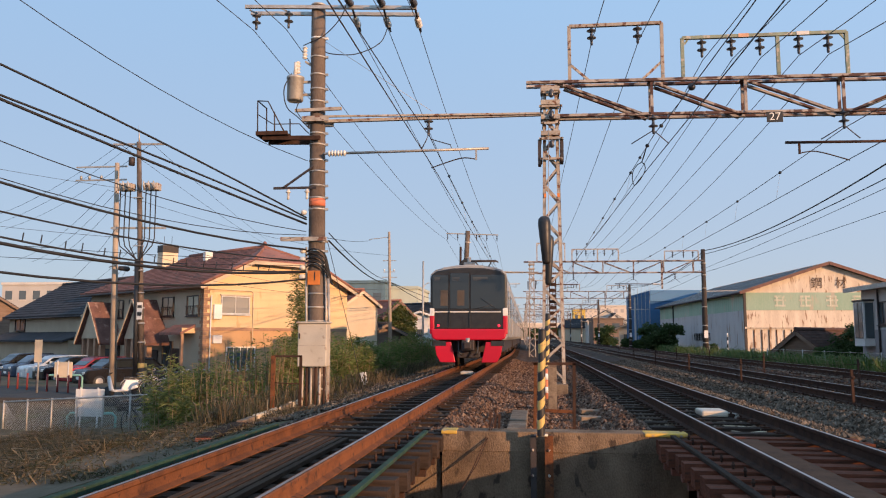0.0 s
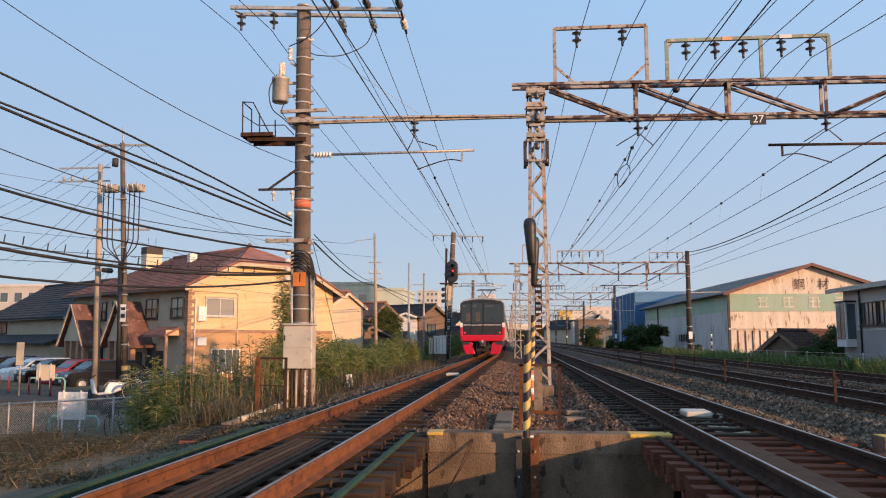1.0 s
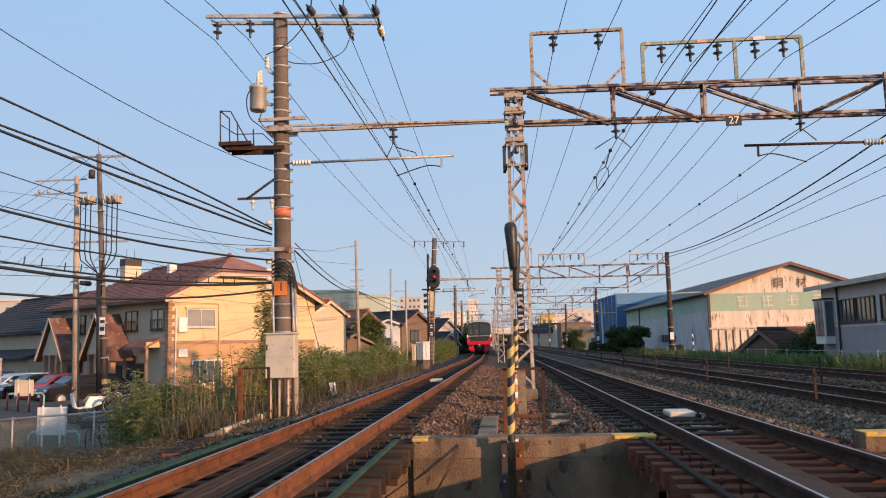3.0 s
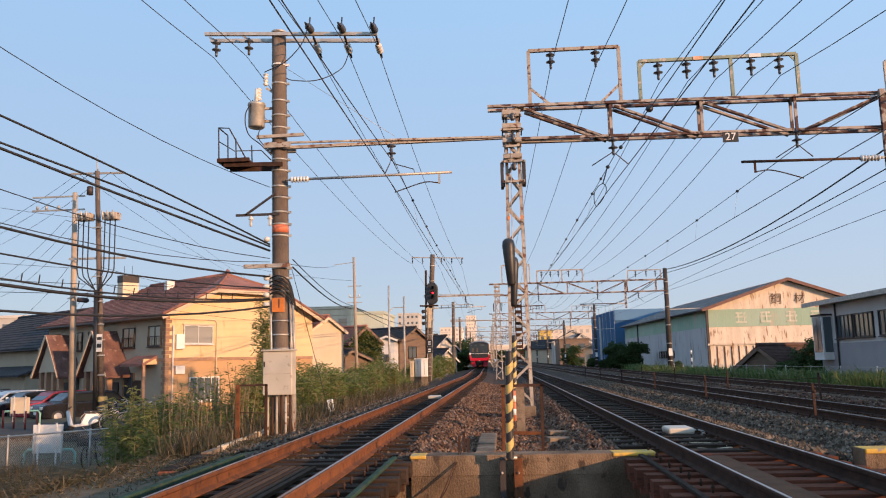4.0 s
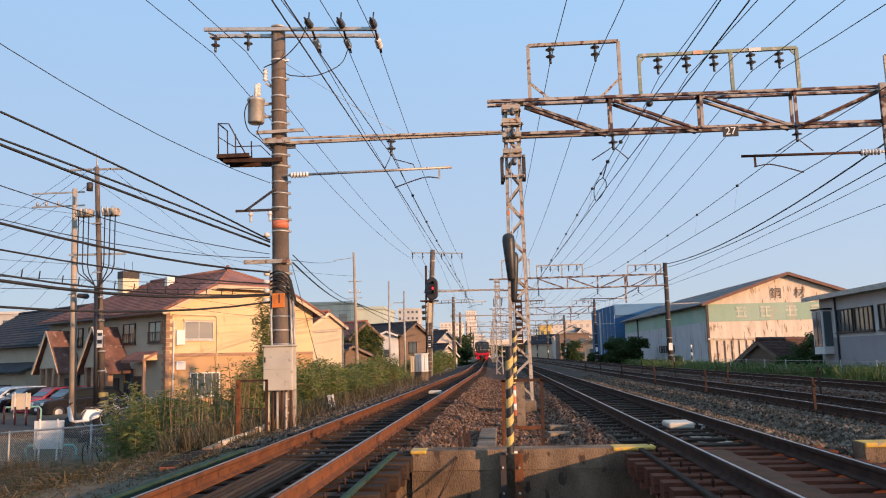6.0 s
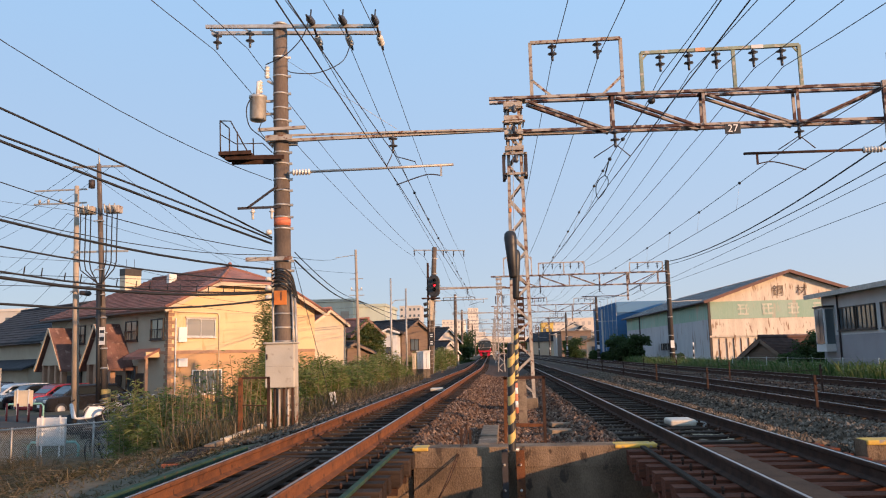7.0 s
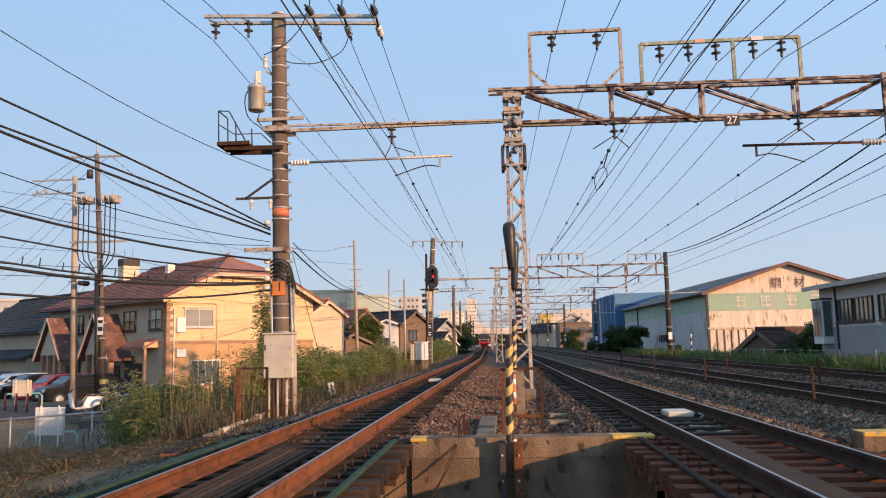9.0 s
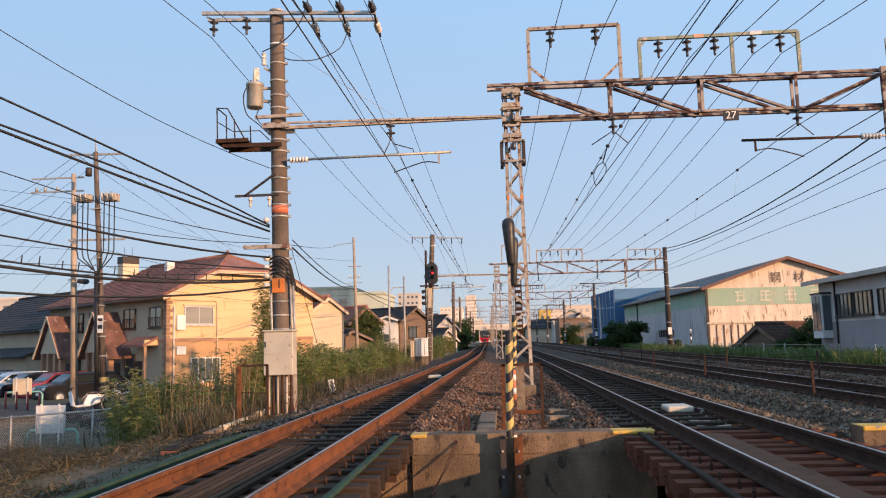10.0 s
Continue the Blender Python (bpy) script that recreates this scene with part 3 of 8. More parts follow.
    for x0, x1, top, m_, posts, ins in frames:
        fr = part("feeder_frame", Mesh().bar((x0, 0, top), (x1, 0, top), 0.09, 0.08), m_, gt, "upright insulator frame")
        for x in (x0, x1, *posts):
            part("frame_post", Mesh().bar((x, 0, 7.5), (x, 0, top), 0.085, 0.07, (0, 1, 0)), m_, fr)
        if top > 9:
            for a, b in ((x0, x0 + 0.55), (x1, x1 - 0.55)):
                part("frame_brace", Mesh().bar((a, 0, 8.05), (b, 0, 7.54), 0.06, 0.04, (0, 1, 0)), m_, fr)
        else:
            for a, b in ((x0, x0 + 0.16), (x1, x1 - 0.16)):
                part("frame_brace", Mesh().bar((a, 0, top - 0.22), (b, 0, top - 0.02), 0.05, 0.03, (0, 1, 0)), m_, fr)
        for x in ins:
            part("insulator", disc_insulator((x, 0, top - 0.03)), PORC_BR, fr, "grey disc insulators")
        if detail and top < 9:
            part("white_tag", Mesh().box(6.55, 6.85, -0.06, -0.05, top - 0.05, top + 0.045), WHITE, fr)
            part("orange_tag", Mesh().box(5.15, 5.4, -0.06, -0.05, top - 0.05, top + 0.045), mat("faded_orange_tag", (0.7, 0.4, 0.25)), fr)
    # contact line supports
    for x, z0 in ((2.98, zb), (7.5, zb), (10.6, zb)):
        part("insulator", disc_insulator((x, -0.2, z0 - 0.02)), PORC_BR, gt, "grey disc insulators")
        part("hanger", Mesh().tube([(x - 0.55, -0.22, 5.86), (x, -0.2, 6.2), (x + 0.35, -0.22, 5.86)], 0.015, 6), DARK_STEEL, gt)
    for x in (9.62,):
        part("drop_post", Mesh().bar((x, -0.25, 7.5), (x, -0.25, 5.4), 0.13, 0.1, (0, 1, 0)), BEAM_RUST, gt)
    cantilever(gt, 9.55, 6.1, 5.76, RUST_DK, True)
    cantilever(gt, 0.6, 3.3, 5.74, RUST_DK, False) if not detail else None
    # tie beam from the mast to the pole beside the first track
    part("tie_beam", Mesh().angle((-5.95, -0.1, 6.66), (0.3, -0.1, 6.68), 0.1, 0.016).angle((-5.95, -0.1, 6.82), (0.3, -0.1, 6.72), 0.06, 0.012).bar((0.3, -0.1, 6.6), (2.2, -0.1, 6.56), 0.05, 0.06), GALV_RUST, gt, "slender tie beam")
    ins = part("insulator", disc_insulator((-2.68, -0.12, 6.72)), PORC_BR, gt, "grey disc insulators")
    part("hanger", Mesh().tube([(-2.86, -0.25, 5.82), (-2.72, -0.2, 6.12), (-2.68, -0.14, 6.3), (-2.6, -0.2, 6.12), (-2.1, -0.25, 5.95), (-2.06, -0.25, 5.82)], 0.014, 6), DARK_STEEL, gt)
    cantilever(gt, -5.42, -1.12, 5.8, GALV, True)
    # right-hand pole
    part("end_pole", Mesh().tube([(BEAM_R, 0, -0.7), (BEAM_R, 0, 8.4)], 0.2, 16, 0.16), DARK_POLE, gt, "dark round pole")
    for z in (0.6, 1.3, 2.6, 4.0, 5.4, 6.4, 7.3):
        part("pole_band", Mesh().tube([(BEAM_R, 0, z), (BEAM_R, 0, z + 0.07)], 0.205, 14), GALV, gt)
    part("pole_plate", Mesh().box(BEAM_R - 0.14, BEAM_R + 0.14, -0.24, -0.22, 1.7, 2.25), WHITE, gt, "small white plate on the pole")
    part("end_arm", Mesh().bar((BEAM_R - 0.3, 0, 5.2), (BEAM_R + 2.4, 0, 5.25), 0.06), GALV, gt)
    fr = part("feeder_frame", Mesh().bar((9.9, 0, 8.3), (12.4, 0, 8.3), 0.08, 0.07), GALV_RUST, gt)
    for x in (9.9, 12.4):
        part("frame_post", Mesh().bar((x, 0, 7.5), (x, 0, 8.3), 0.08, 0.06, (0, 1, 0)), GALV_RUST, fr)
    for x in (10.5, 11.3, 12.0):
        part("insulator", disc_insulator((x, 0, 8.28)), PORC_BR, fr)
    return gt


first_gantry = gantry(20, True)
plate = part("number_plate", Mesh().box(5.68, 6.06, -0.3, -0.27, 6.3, 6.56), BLACK, first_gantry, "black plate with white number 27", 0.004)
tx = bpy.data.curves.new("number", "FONT")
tx.body, tx.size, tx.extrude, tx.align_x, tx.align_y = "27", 0.27, 0.002, "CENTER", "CENTER"
num = new("number", tx)
num.data.materials.append(WHITE)
num.parent = plate
num.matrix_basis = pose(5.87, -0.304, 6.43, 90)

LOW = -0.55   # the farther gantries are lower
second_gantry = gantry(62, False)
second_gantry.location.z = LOW
GANTRY_Y = [20, 62, 104, 146, 188, 230, 272]
for y in GANTRY_Y[2:]:
    copy_thing(second_gantry, pose(bend(y), y, rise(y) + LOW))


# ---- concrete line poles beside the first track ----
def line_pole(y, x0, x1, z0, z1, detail, label):
    p = thing("line_pole", label, "pole", (0, y, 0), "line poles")
    part("shaft", Mesh().tube([(x0 + (x1 - x0) * i / 8, 0, z0 + (z1 - z0) * i / 8) for i in range(9)], 0.235, 20, 0.185), POLE_CONC, p)

    def at(z):
        return x0 + (x1 - x0) * (z - z0) / (z1 - z0)

    def rad(z):
        return 0.235 - 0.05 * (z - z0) / (z1 - z0)
    bands = [9.02, 8.5, 8.02, 7.62, 7.28, 6.42, 6.12, 5.7, 5.4, 5.02, 4.7, 4.4, 3.55, 3.3, 2.95, 2.2, 1.85, 1.5] if detail else [8.6, 7.4, 6.8, 5.8, 4.4, 3.2]
    for i, z in enumerate(bands):
        part("band", Mesh().tube([(at(z), 0, z - 0.022), (at(z), 0, z + 0.022)], rad(z) + 0.012, 20).bar((at(z) + rad(z), -0.03, z), (at(z) + rad(z) + 0.09, -0.03, z), 0.05, 0.06), WHITE if i == 0 else GALV, p, "steel band clamp")
    return p, at, rad


pole, pole_at, pole_r = line_pole(20, -5.56, -5.7, -0.7, 9.95, True, "tall brown weathered concrete pole with bands, crossarm and cables")
# top double crossarm, tilted a little
for dy in (-0.22, 0.22):
    part("crossarm", Mesh().bar((-7.66, dy, 9.93), (-3.0, dy, 9.68), 0.08, 0.09), GALV, pole, "galvanised double crossarm")
part("pole_cap", Mesh().lathe((-5.7, 0, 9.93), (0, 0, 1), [(0, 0.2), (0.05, 0.2), (0.09, 0.1), (0.1, 0)], 16), GALV, pole)
for x in (-7.42, -6.52):
    part("insulator", disc_insulator((x, 0, 9.86), 2), PORC_BR, pole, "grey disc insulators")
    part("hanger", Mesh().bar((x - 0.2, 0, 9.93), (x, 0, 9.82), 0.04), GALV, pole)
for x in (-4.75, -3.9, -3.05):
    zz = 9.66 - 0.055 * (x + 3.0)
    for sy, z_ in ((-1, 0.1), (1, -0.08)):
        part("strain_insulator", ribbed((x, sy * 0.25, zz + z_), (0, sy, -0.12), 0.42, 0.095, 3), PORC if sy > 0 else PORC_BR, pole, "porcelain strain insulator")
        part("end_clamp", Mesh().tube([(x, sy * 0.67, zz + z_ - 0.05), (x, sy * 0.95, zz + z_ - 0.09)], 0.045, 8, 0.025), BLACK, pole)
    part("link", Mesh().tube([(x, -0.3, zz + 0.1), (x, 0.3, zz - 0.08)], 0.03, 6), DARK_STEEL, pole)
    part("jumper_pin", Mesh().tube([(x, -0.5, zz + 0.1), (x + 0.02, -0.5, zz + 0.36)], 0.02, 6), BLACK, pole)
# transformer with bushings
part("transformer_tank", Mesh().lathe((-6.26, -0.1, 7.3), (0, 0, 1), [(0, 0.0), (0.0, 0.19), (0.03, 0.215), (0.58, 0.215), (0.6, 0.235), (0.66, 0.235), (0.7, 0.12), (0.71, 0)], 20), GALV, pole, "grey-cream transformer tank")
part("transformer_bracket", Mesh().bar((-6.1, 0, 7.5), (-5.7, 0, 7.5), 0.06).bar((-6.1, 0, 7.85), (-5.7, 0, 7.85), 0.06), GALV_RUST, pole)
for x, z in ((-6.2, 8.05), (-6.02, 8.45)):
    part("bushing", ribbed((x, -0.1, z), (0, 0, 1), 0.34, 0.07, 4), PORC, pole, "white porcelain bushing")
part("bushing_arm", Mesh().bar((-6.02, -0.05, 8.4), (-5.7, 0, 8.2), 0.05), GALV_RUST, pole)
part("fuse_holder", Mesh().tube([(-6.26, -0.15, 8.0), (-6.24, -0.15, 8.35)], 0.05, 8), PORC, pole)
for pts, r in (([(-3.9, 0.6, 9.55), (-4.1, 0.4, 9.0), (-4.7, 0.2, 8.65), (-5.3, 0, 8.6), (-5.55, 0, 8.7)], 0.018), ([(-4.75, -0.6, 9.85), (-4.95, -0.5, 9.4), (-5.4, -0.45, 8.95), (-6.0, -0.3, 8.75)], 0.018), ([(-6.3, -0.3, 8.0), (-6.5, -0.3, 7.6), (-6.42, -0.3, 7.1), (-6.1, -0.3, 6.8), (-5.8, -0.25, 6.5)], 0.02), ([(-6.05, -0.3, 7.3), (-6.15, -0.3, 7.0), (-5.95, -0.3, 6.7), (-5.8, -0.25, 6.55)], 0.016)):
    part("jumper_cable", Mesh().tube(supple(pts), r * 0.75, 6), CABLE, pole, "black jumper cable")
part("stay_wire", Mesh().tube([(-5.5, 0, 8.95), (-2.6, 0.05, 6.95)], 0.006, 5), GALV, pole)
# work platform with railing
plat = part("platform", Mesh().box(-7.2, -6.35, -0.42, 0.35, 6.33, 6.38).box(-7.2, -6.35, -0.42, -0.36, 6.38, 6.43), RUST_DK, pole, "rusty work platform with railing")
for dy in (-0.3, 0.2):
    part("platform_beam", Mesh().bar((-7.05, dy, 6.28), (-5.5, dy, 6.24), 0.07, 0.11), RUST_DK, plat)
for a in ((-7.16, -0.38), (-6.7, -0.38), (-7.16, 0.32), (-6.5, 0.32)):
    part("railing_post", Mesh().tube([(a[0], a[1], 6.36), (a[0] - 0.02, a[1], 7.26 if a[0] < -6.9 else 6.95)], 0.018, 6), DARK_STEEL, plat)
part("railing_rail", Mesh().tube([(-7.18, 0.32, 7.26), (-7.18, -0.38, 7.26), (-6.9, -0.38, 7.24), (-6.45, -0.38, 6.42)], 0.018, 6).tube([(-7.18, -0.38, 6.9), (-6.75, -0.38, 6.62), (-6.1, -0.2, 6.66), (-5.9, 0, 6.45)], 0.014, 6), DARK_STEEL, plat)
part("stub_arm", Mesh().bar((-6.2, -0.26, 7.0), (-4.95, -0.26, 7.02), 0.07, 0.08), GALV_RUST, pole)
for ya in (-0.28, 0.28):
    part("pole_clamp_beam", Mesh().bar((-6.0, ya, 6.76), (-5.3, ya, 6.76), 0.08, 0.14), GALV_RUST, pole)
# marks, sign, side pipes, cable arms
part("orange_band", Mesh().tube([(pole_at(4.58), 0, 4.48), (pole_at(4.58), 0, 4.68)], pole_r(4.58) + 0.006, 20), mat("orange_band_paint", (0.7, 0.2, 0.1)), pole, "faded orange band")
sign = part("orange_sign", Mesh().box(-5.77, -5.44, -0.262, -0.25, 2.42, 2.78), ORANGE, pole, "orange warning sign with a dark mark", 0.004)
part("sign_mark", Mesh().box(-5.6, -5.57, -0.266, -0.262, 2.53, 2.75), BLACK, sign)
for x, r in ((-5.86, 0.03), (-5.27, 0.035), (-5.34, 0.025)):
    part("conduit", Mesh().tube([(x + 0.08, -0.12, -0.6), (x + 0.05, -0.12, 1.5), (x, -0.12, 3.4 if x < -5.5 else 2.7)], r, 8), GALV, pole, "cable conduit")
part("cable_arm", Mesh().bar((-6.5, -0.26, 3.6), (-5.3, -0.26, 3.6), 0.08, 0.1), GALV_RUST, pole, "pale steel cable arm")
part("cable_arm", Mesh().bar((-6.75, -0.2, 4.95), (-5.6, -0.2, 4.95), 0.05, 0.06).bar((-6.5, -0.2, 4.95), (-5.7, -0.2, 5.5), 0.05, 0.05), DARK_STEEL, pole)
for x in (-6.35, -5.85):
    part("insulator", disc_insulator((x, -0.2, 4.95), 1, 0.07), PORC, pole)
for z in (4.3, 3.3, 3.08, 2.86, 2.62):
    part("spool_insulator", Mesh().lathe((-5.86, -0.18, z), (-1, -0.4, 0), [(0, 0), (0.0, 0.05), (0.05, 0.07), (0.1, 0.07), (0.14, 0.04), (0.15, 0)], 10), PORC, pole, "white spool insulator")
for k in range(5):
    a = 0.1 * k
    part("cable_loop", Mesh().tube(supple([(-5.84, -0.2, 3.28 - a), (-5.6, -0.3, 3.34 - a), (-5.34, -0.24, 3.2 - a), (-5.24, -0.1, 2.75 - 0.5 * a), (-5.2, 0.05, 2.45)]), 0.022, 6), CABLE, pole)

pole.location.z = -0.03
pole2, p2at, p2r = line_pole(62, -5.72, -5.2, -0.4, 9.5, False, "concrete line pole carrying a red signal")
part("crossarm", Mesh().bar((-6.9, 0, 9.33), (-2.8, 0, 9.15), 0.08), GALV, pole2)
for x in (-6.8, -6.0, -4.5, -3.7, -2.9):
    part("insulator", disc_insulator((x, 0, 9.02 - 0.045 * x), 2, 0.08), PORC_BR, pole2)
plain, _, _ = line_pole(104, -5.6 + bend(104), -5.5 + bend(104), -0.4, 8.9, False, "plain concrete line pole beside the track")
part("crossarm", Mesh().bar((-7.8, 0, 8.5), (-3.6, 0, 8.5), 0.08), GALV, plain)
for x in (-7.2, -6.3, -4.6, -3.9, -3.1):
    part("insulator", disc_insulator((x - 0.5, 0, 8.5), 2, 0.08), PORC_BR, plain)
for y in GANTRY_Y[3:]:
    copy_thing(plain, pose(bend(y), y, rise(y)))

# ---- overhead wires ----
SPANS = [-22] + GANTRY_Y


def along(stations, drops, y):
    """Where a wire hangs at y; stations: (x, z) at -22, 20 and 62, the last one kept past that."""
    i = 0
    while i + 2 < len(SPANS) and y > SPANS[i + 1]:
        i += 1
    a, b = SPANS[i], SPANS[i + 1]
    f = (y - a) / (b - a)
    (xa, za), (xb, zb) = stations[min(i, 2)], stations[min(i + 1, 2)]
    z = za + (zb - za) * f - 4 * drops[min(i, 2)] * f * (1 - f)
    return Vector((xa + (xb - xa) * f + bend(y), y, z + rise(y)))


def line(name, stations, drops, r, material, label, n=5):
    pts = []
    for a, b in zip(SPANS, SPANS[1:]):
        pts += [along(stations, drops, a + (b - a) * k / 14) for k in range(14)]
    pts.append(along(stations, drops, SPANS[-1]))
    return single(name, Mesh().tube(pts, r, n), material, label, "wire", "overhead wires")


FEEDERS = (
    (((-7.72, 9.05), (-7.48, 9.31), (-6.86, 8.81)), (0.98, 0.58, 0.7)),
    (((-6.86, 9.05), (-6.58, 9.31), (-5.98, 8.72)), (0.97, 0.58, 0.7)),
    (((-4.8, 9.6), (-4.78, 9.5), (-4.55, 8.2)), (0.9, 0.02, 0.7)),
    (((-3.9, 9.6), (-3.91, 9.5), (-3.73, 8.58)), (0.9, 0.8, 0.7)),
    (((-3.0, 9.6), (-3.07, 9.5), (-2.89, 8.44)), (0.9, 0.64, 0.7)),
    (((2.04, 8.53), (1.52, 8.62), (0.9, 8.05)), (1.03, 0.1, 0.9)),
    (((3.09, 8.45), (2.7, 8.6), (1.9, 8.1)), (1.12, 0.5, 0.9)),
    (((4.12, 7.97), (4.27, 8.02), (3.4, 7.7)), (1.05, 0.68, 0.9)),
    (((5.3, 7.75), (4.99, 8.02), (4.2, 7.55)), (1.0, 0.45, 0.9)),
    (((6.24, 7.53), (5.68, 8.03), (4.9, 7.57)), (0.98, 0.66, 0.9)),
    (((7.34, 7.28), (6.6, 8.06), (5.9, 7.5)), (1.02, 0.35, 0.9)),
    (((8.23, 6.87), (7.31, 8.06), (6.6, 7.57)), (1.19, 0.84, 0.9)),
)
for st, dr in FEEDERS:
    line("feeder_wire", st, dr, 0.0105, WIRE, "thin dark feeder wire along the line")
CONTACT = (
    (((-2.8, 5.31), (-2.52, 5.35), (-2.4, 5.36)), (0.04, 0.04, 0.0), ((-2.89, 6.17), (-2.66, 6.23), (-2.69, 6.14)), (0.61, 0.15, 0.4)),
    (((3.9, 5.1), (2.92, 5.36), (1.98, 5.58)), (0.06, 0.0, 0.0), ((3.0, 6.15), (3.03, 6.15), (2.68, 6.2)), (0.8, 0.02, 0.4)),
    (((7.62, 5.11), (7.37, 5.25), (6.54, 5.33)), (0.08, 0.07, 0.0), ((7.5, 6.16), (7.54, 6.16), (6.48, 6.18)), (0.5, 0.27, 0.4)),
)
for cs, cd, ms, md in CONTACT:
    line("contact_wire", cs, cd, 0.011, WIRE, "straight copper contact wire over the track")
    line("messenger_wire", ms, md, 0.0105, WIRE, "messenger wire over the track with dropper clips")
    for i in range(1, 4):
        for k in range(1, 9):
            y = SPANS[i] + 42 * k / 9
            a, b = along(cs, cd, y), along(ms, md, y)
            dp = thing("dropper", "thin dropper with black clip between contact and messenger wire", "wire", tuple(a), "droppers")
            part("dropper_wire", Mesh().tube([(0, 0, 0), b - a], 0.0035, 4), GALV, dp)
            if y < 62:
                part("clip", Mesh().lathe(b - a, (0, 1, 0), [(-0.05, 0), (-0.05, 0.03), (0.0, 0.05), (0.05, 0.03), (0.05, 0)], 8), BLACK, dp, "black dropper clip")
line("contact_wire", ((9.9, 5.34), (9.9, 5.34), (9.9, 5.24)), (0.1, 0.12, 0.0), 0.0095, WIRE, "straight copper contact wire over the track")
for st, dr, r in ((((13.0, 7.9), (12.85, 8.19), (12.88, 7.75)), (0.9, 0.87, 0.9), 0.03), (((13.0, 7.3), (12.95, 7.33), (12.87, 7.48)), (0.7, 0.55, 0.7), 0.02), (((13.0, 5.8), (12.93, 5.68), (12.9, 6.1)), (0.3, 0.05, 0.4), 0.011)):
    line("telephone_cable", st, dr, r, CABLE, "black cable strung between poles", 6)
# balls, cable loop and jumper hung on the second track's wires
ms, md, cs, cd = CONTACT[1][2], CONTACT[1][3], CONTACT[1][0], CONTACT[1][1]
for y, r in ((15.2, 0.075), (18.9, 0.05), (21.2, 0.055), (22.6, 0.045)):
    single("wire_clamp", Mesh().lathe(along(ms, md, y), (0, 1, 0), [(-r, 0), (-r * 0.7, r * 0.8), (0, r), (r * 0.7, r * 0.8), (r, 0)], 10), BLACK, "round black clamp on the messenger wire", "clamp", "wire clamps")
for q in (-1, 1):
    a, b = along(ms, md, 21.3), along(cs, cd, 22.8)
    mid = a.lerp(b, 0.62) + Vector((0.16 * q, 0, 0))
    single("jumper_loop", Mesh().tube(supple([a, a.lerp(b, 0.35), a.lerp(b, 0.45) + Vector((0.1 * q, 0, 0)), mid, a.lerp(b, 0.85) + Vector((0.1 * q, 0, 0)), b]), 0.012, 6), CABLE, "thin black jumper loop between the wires", "cable", "jumper loops")


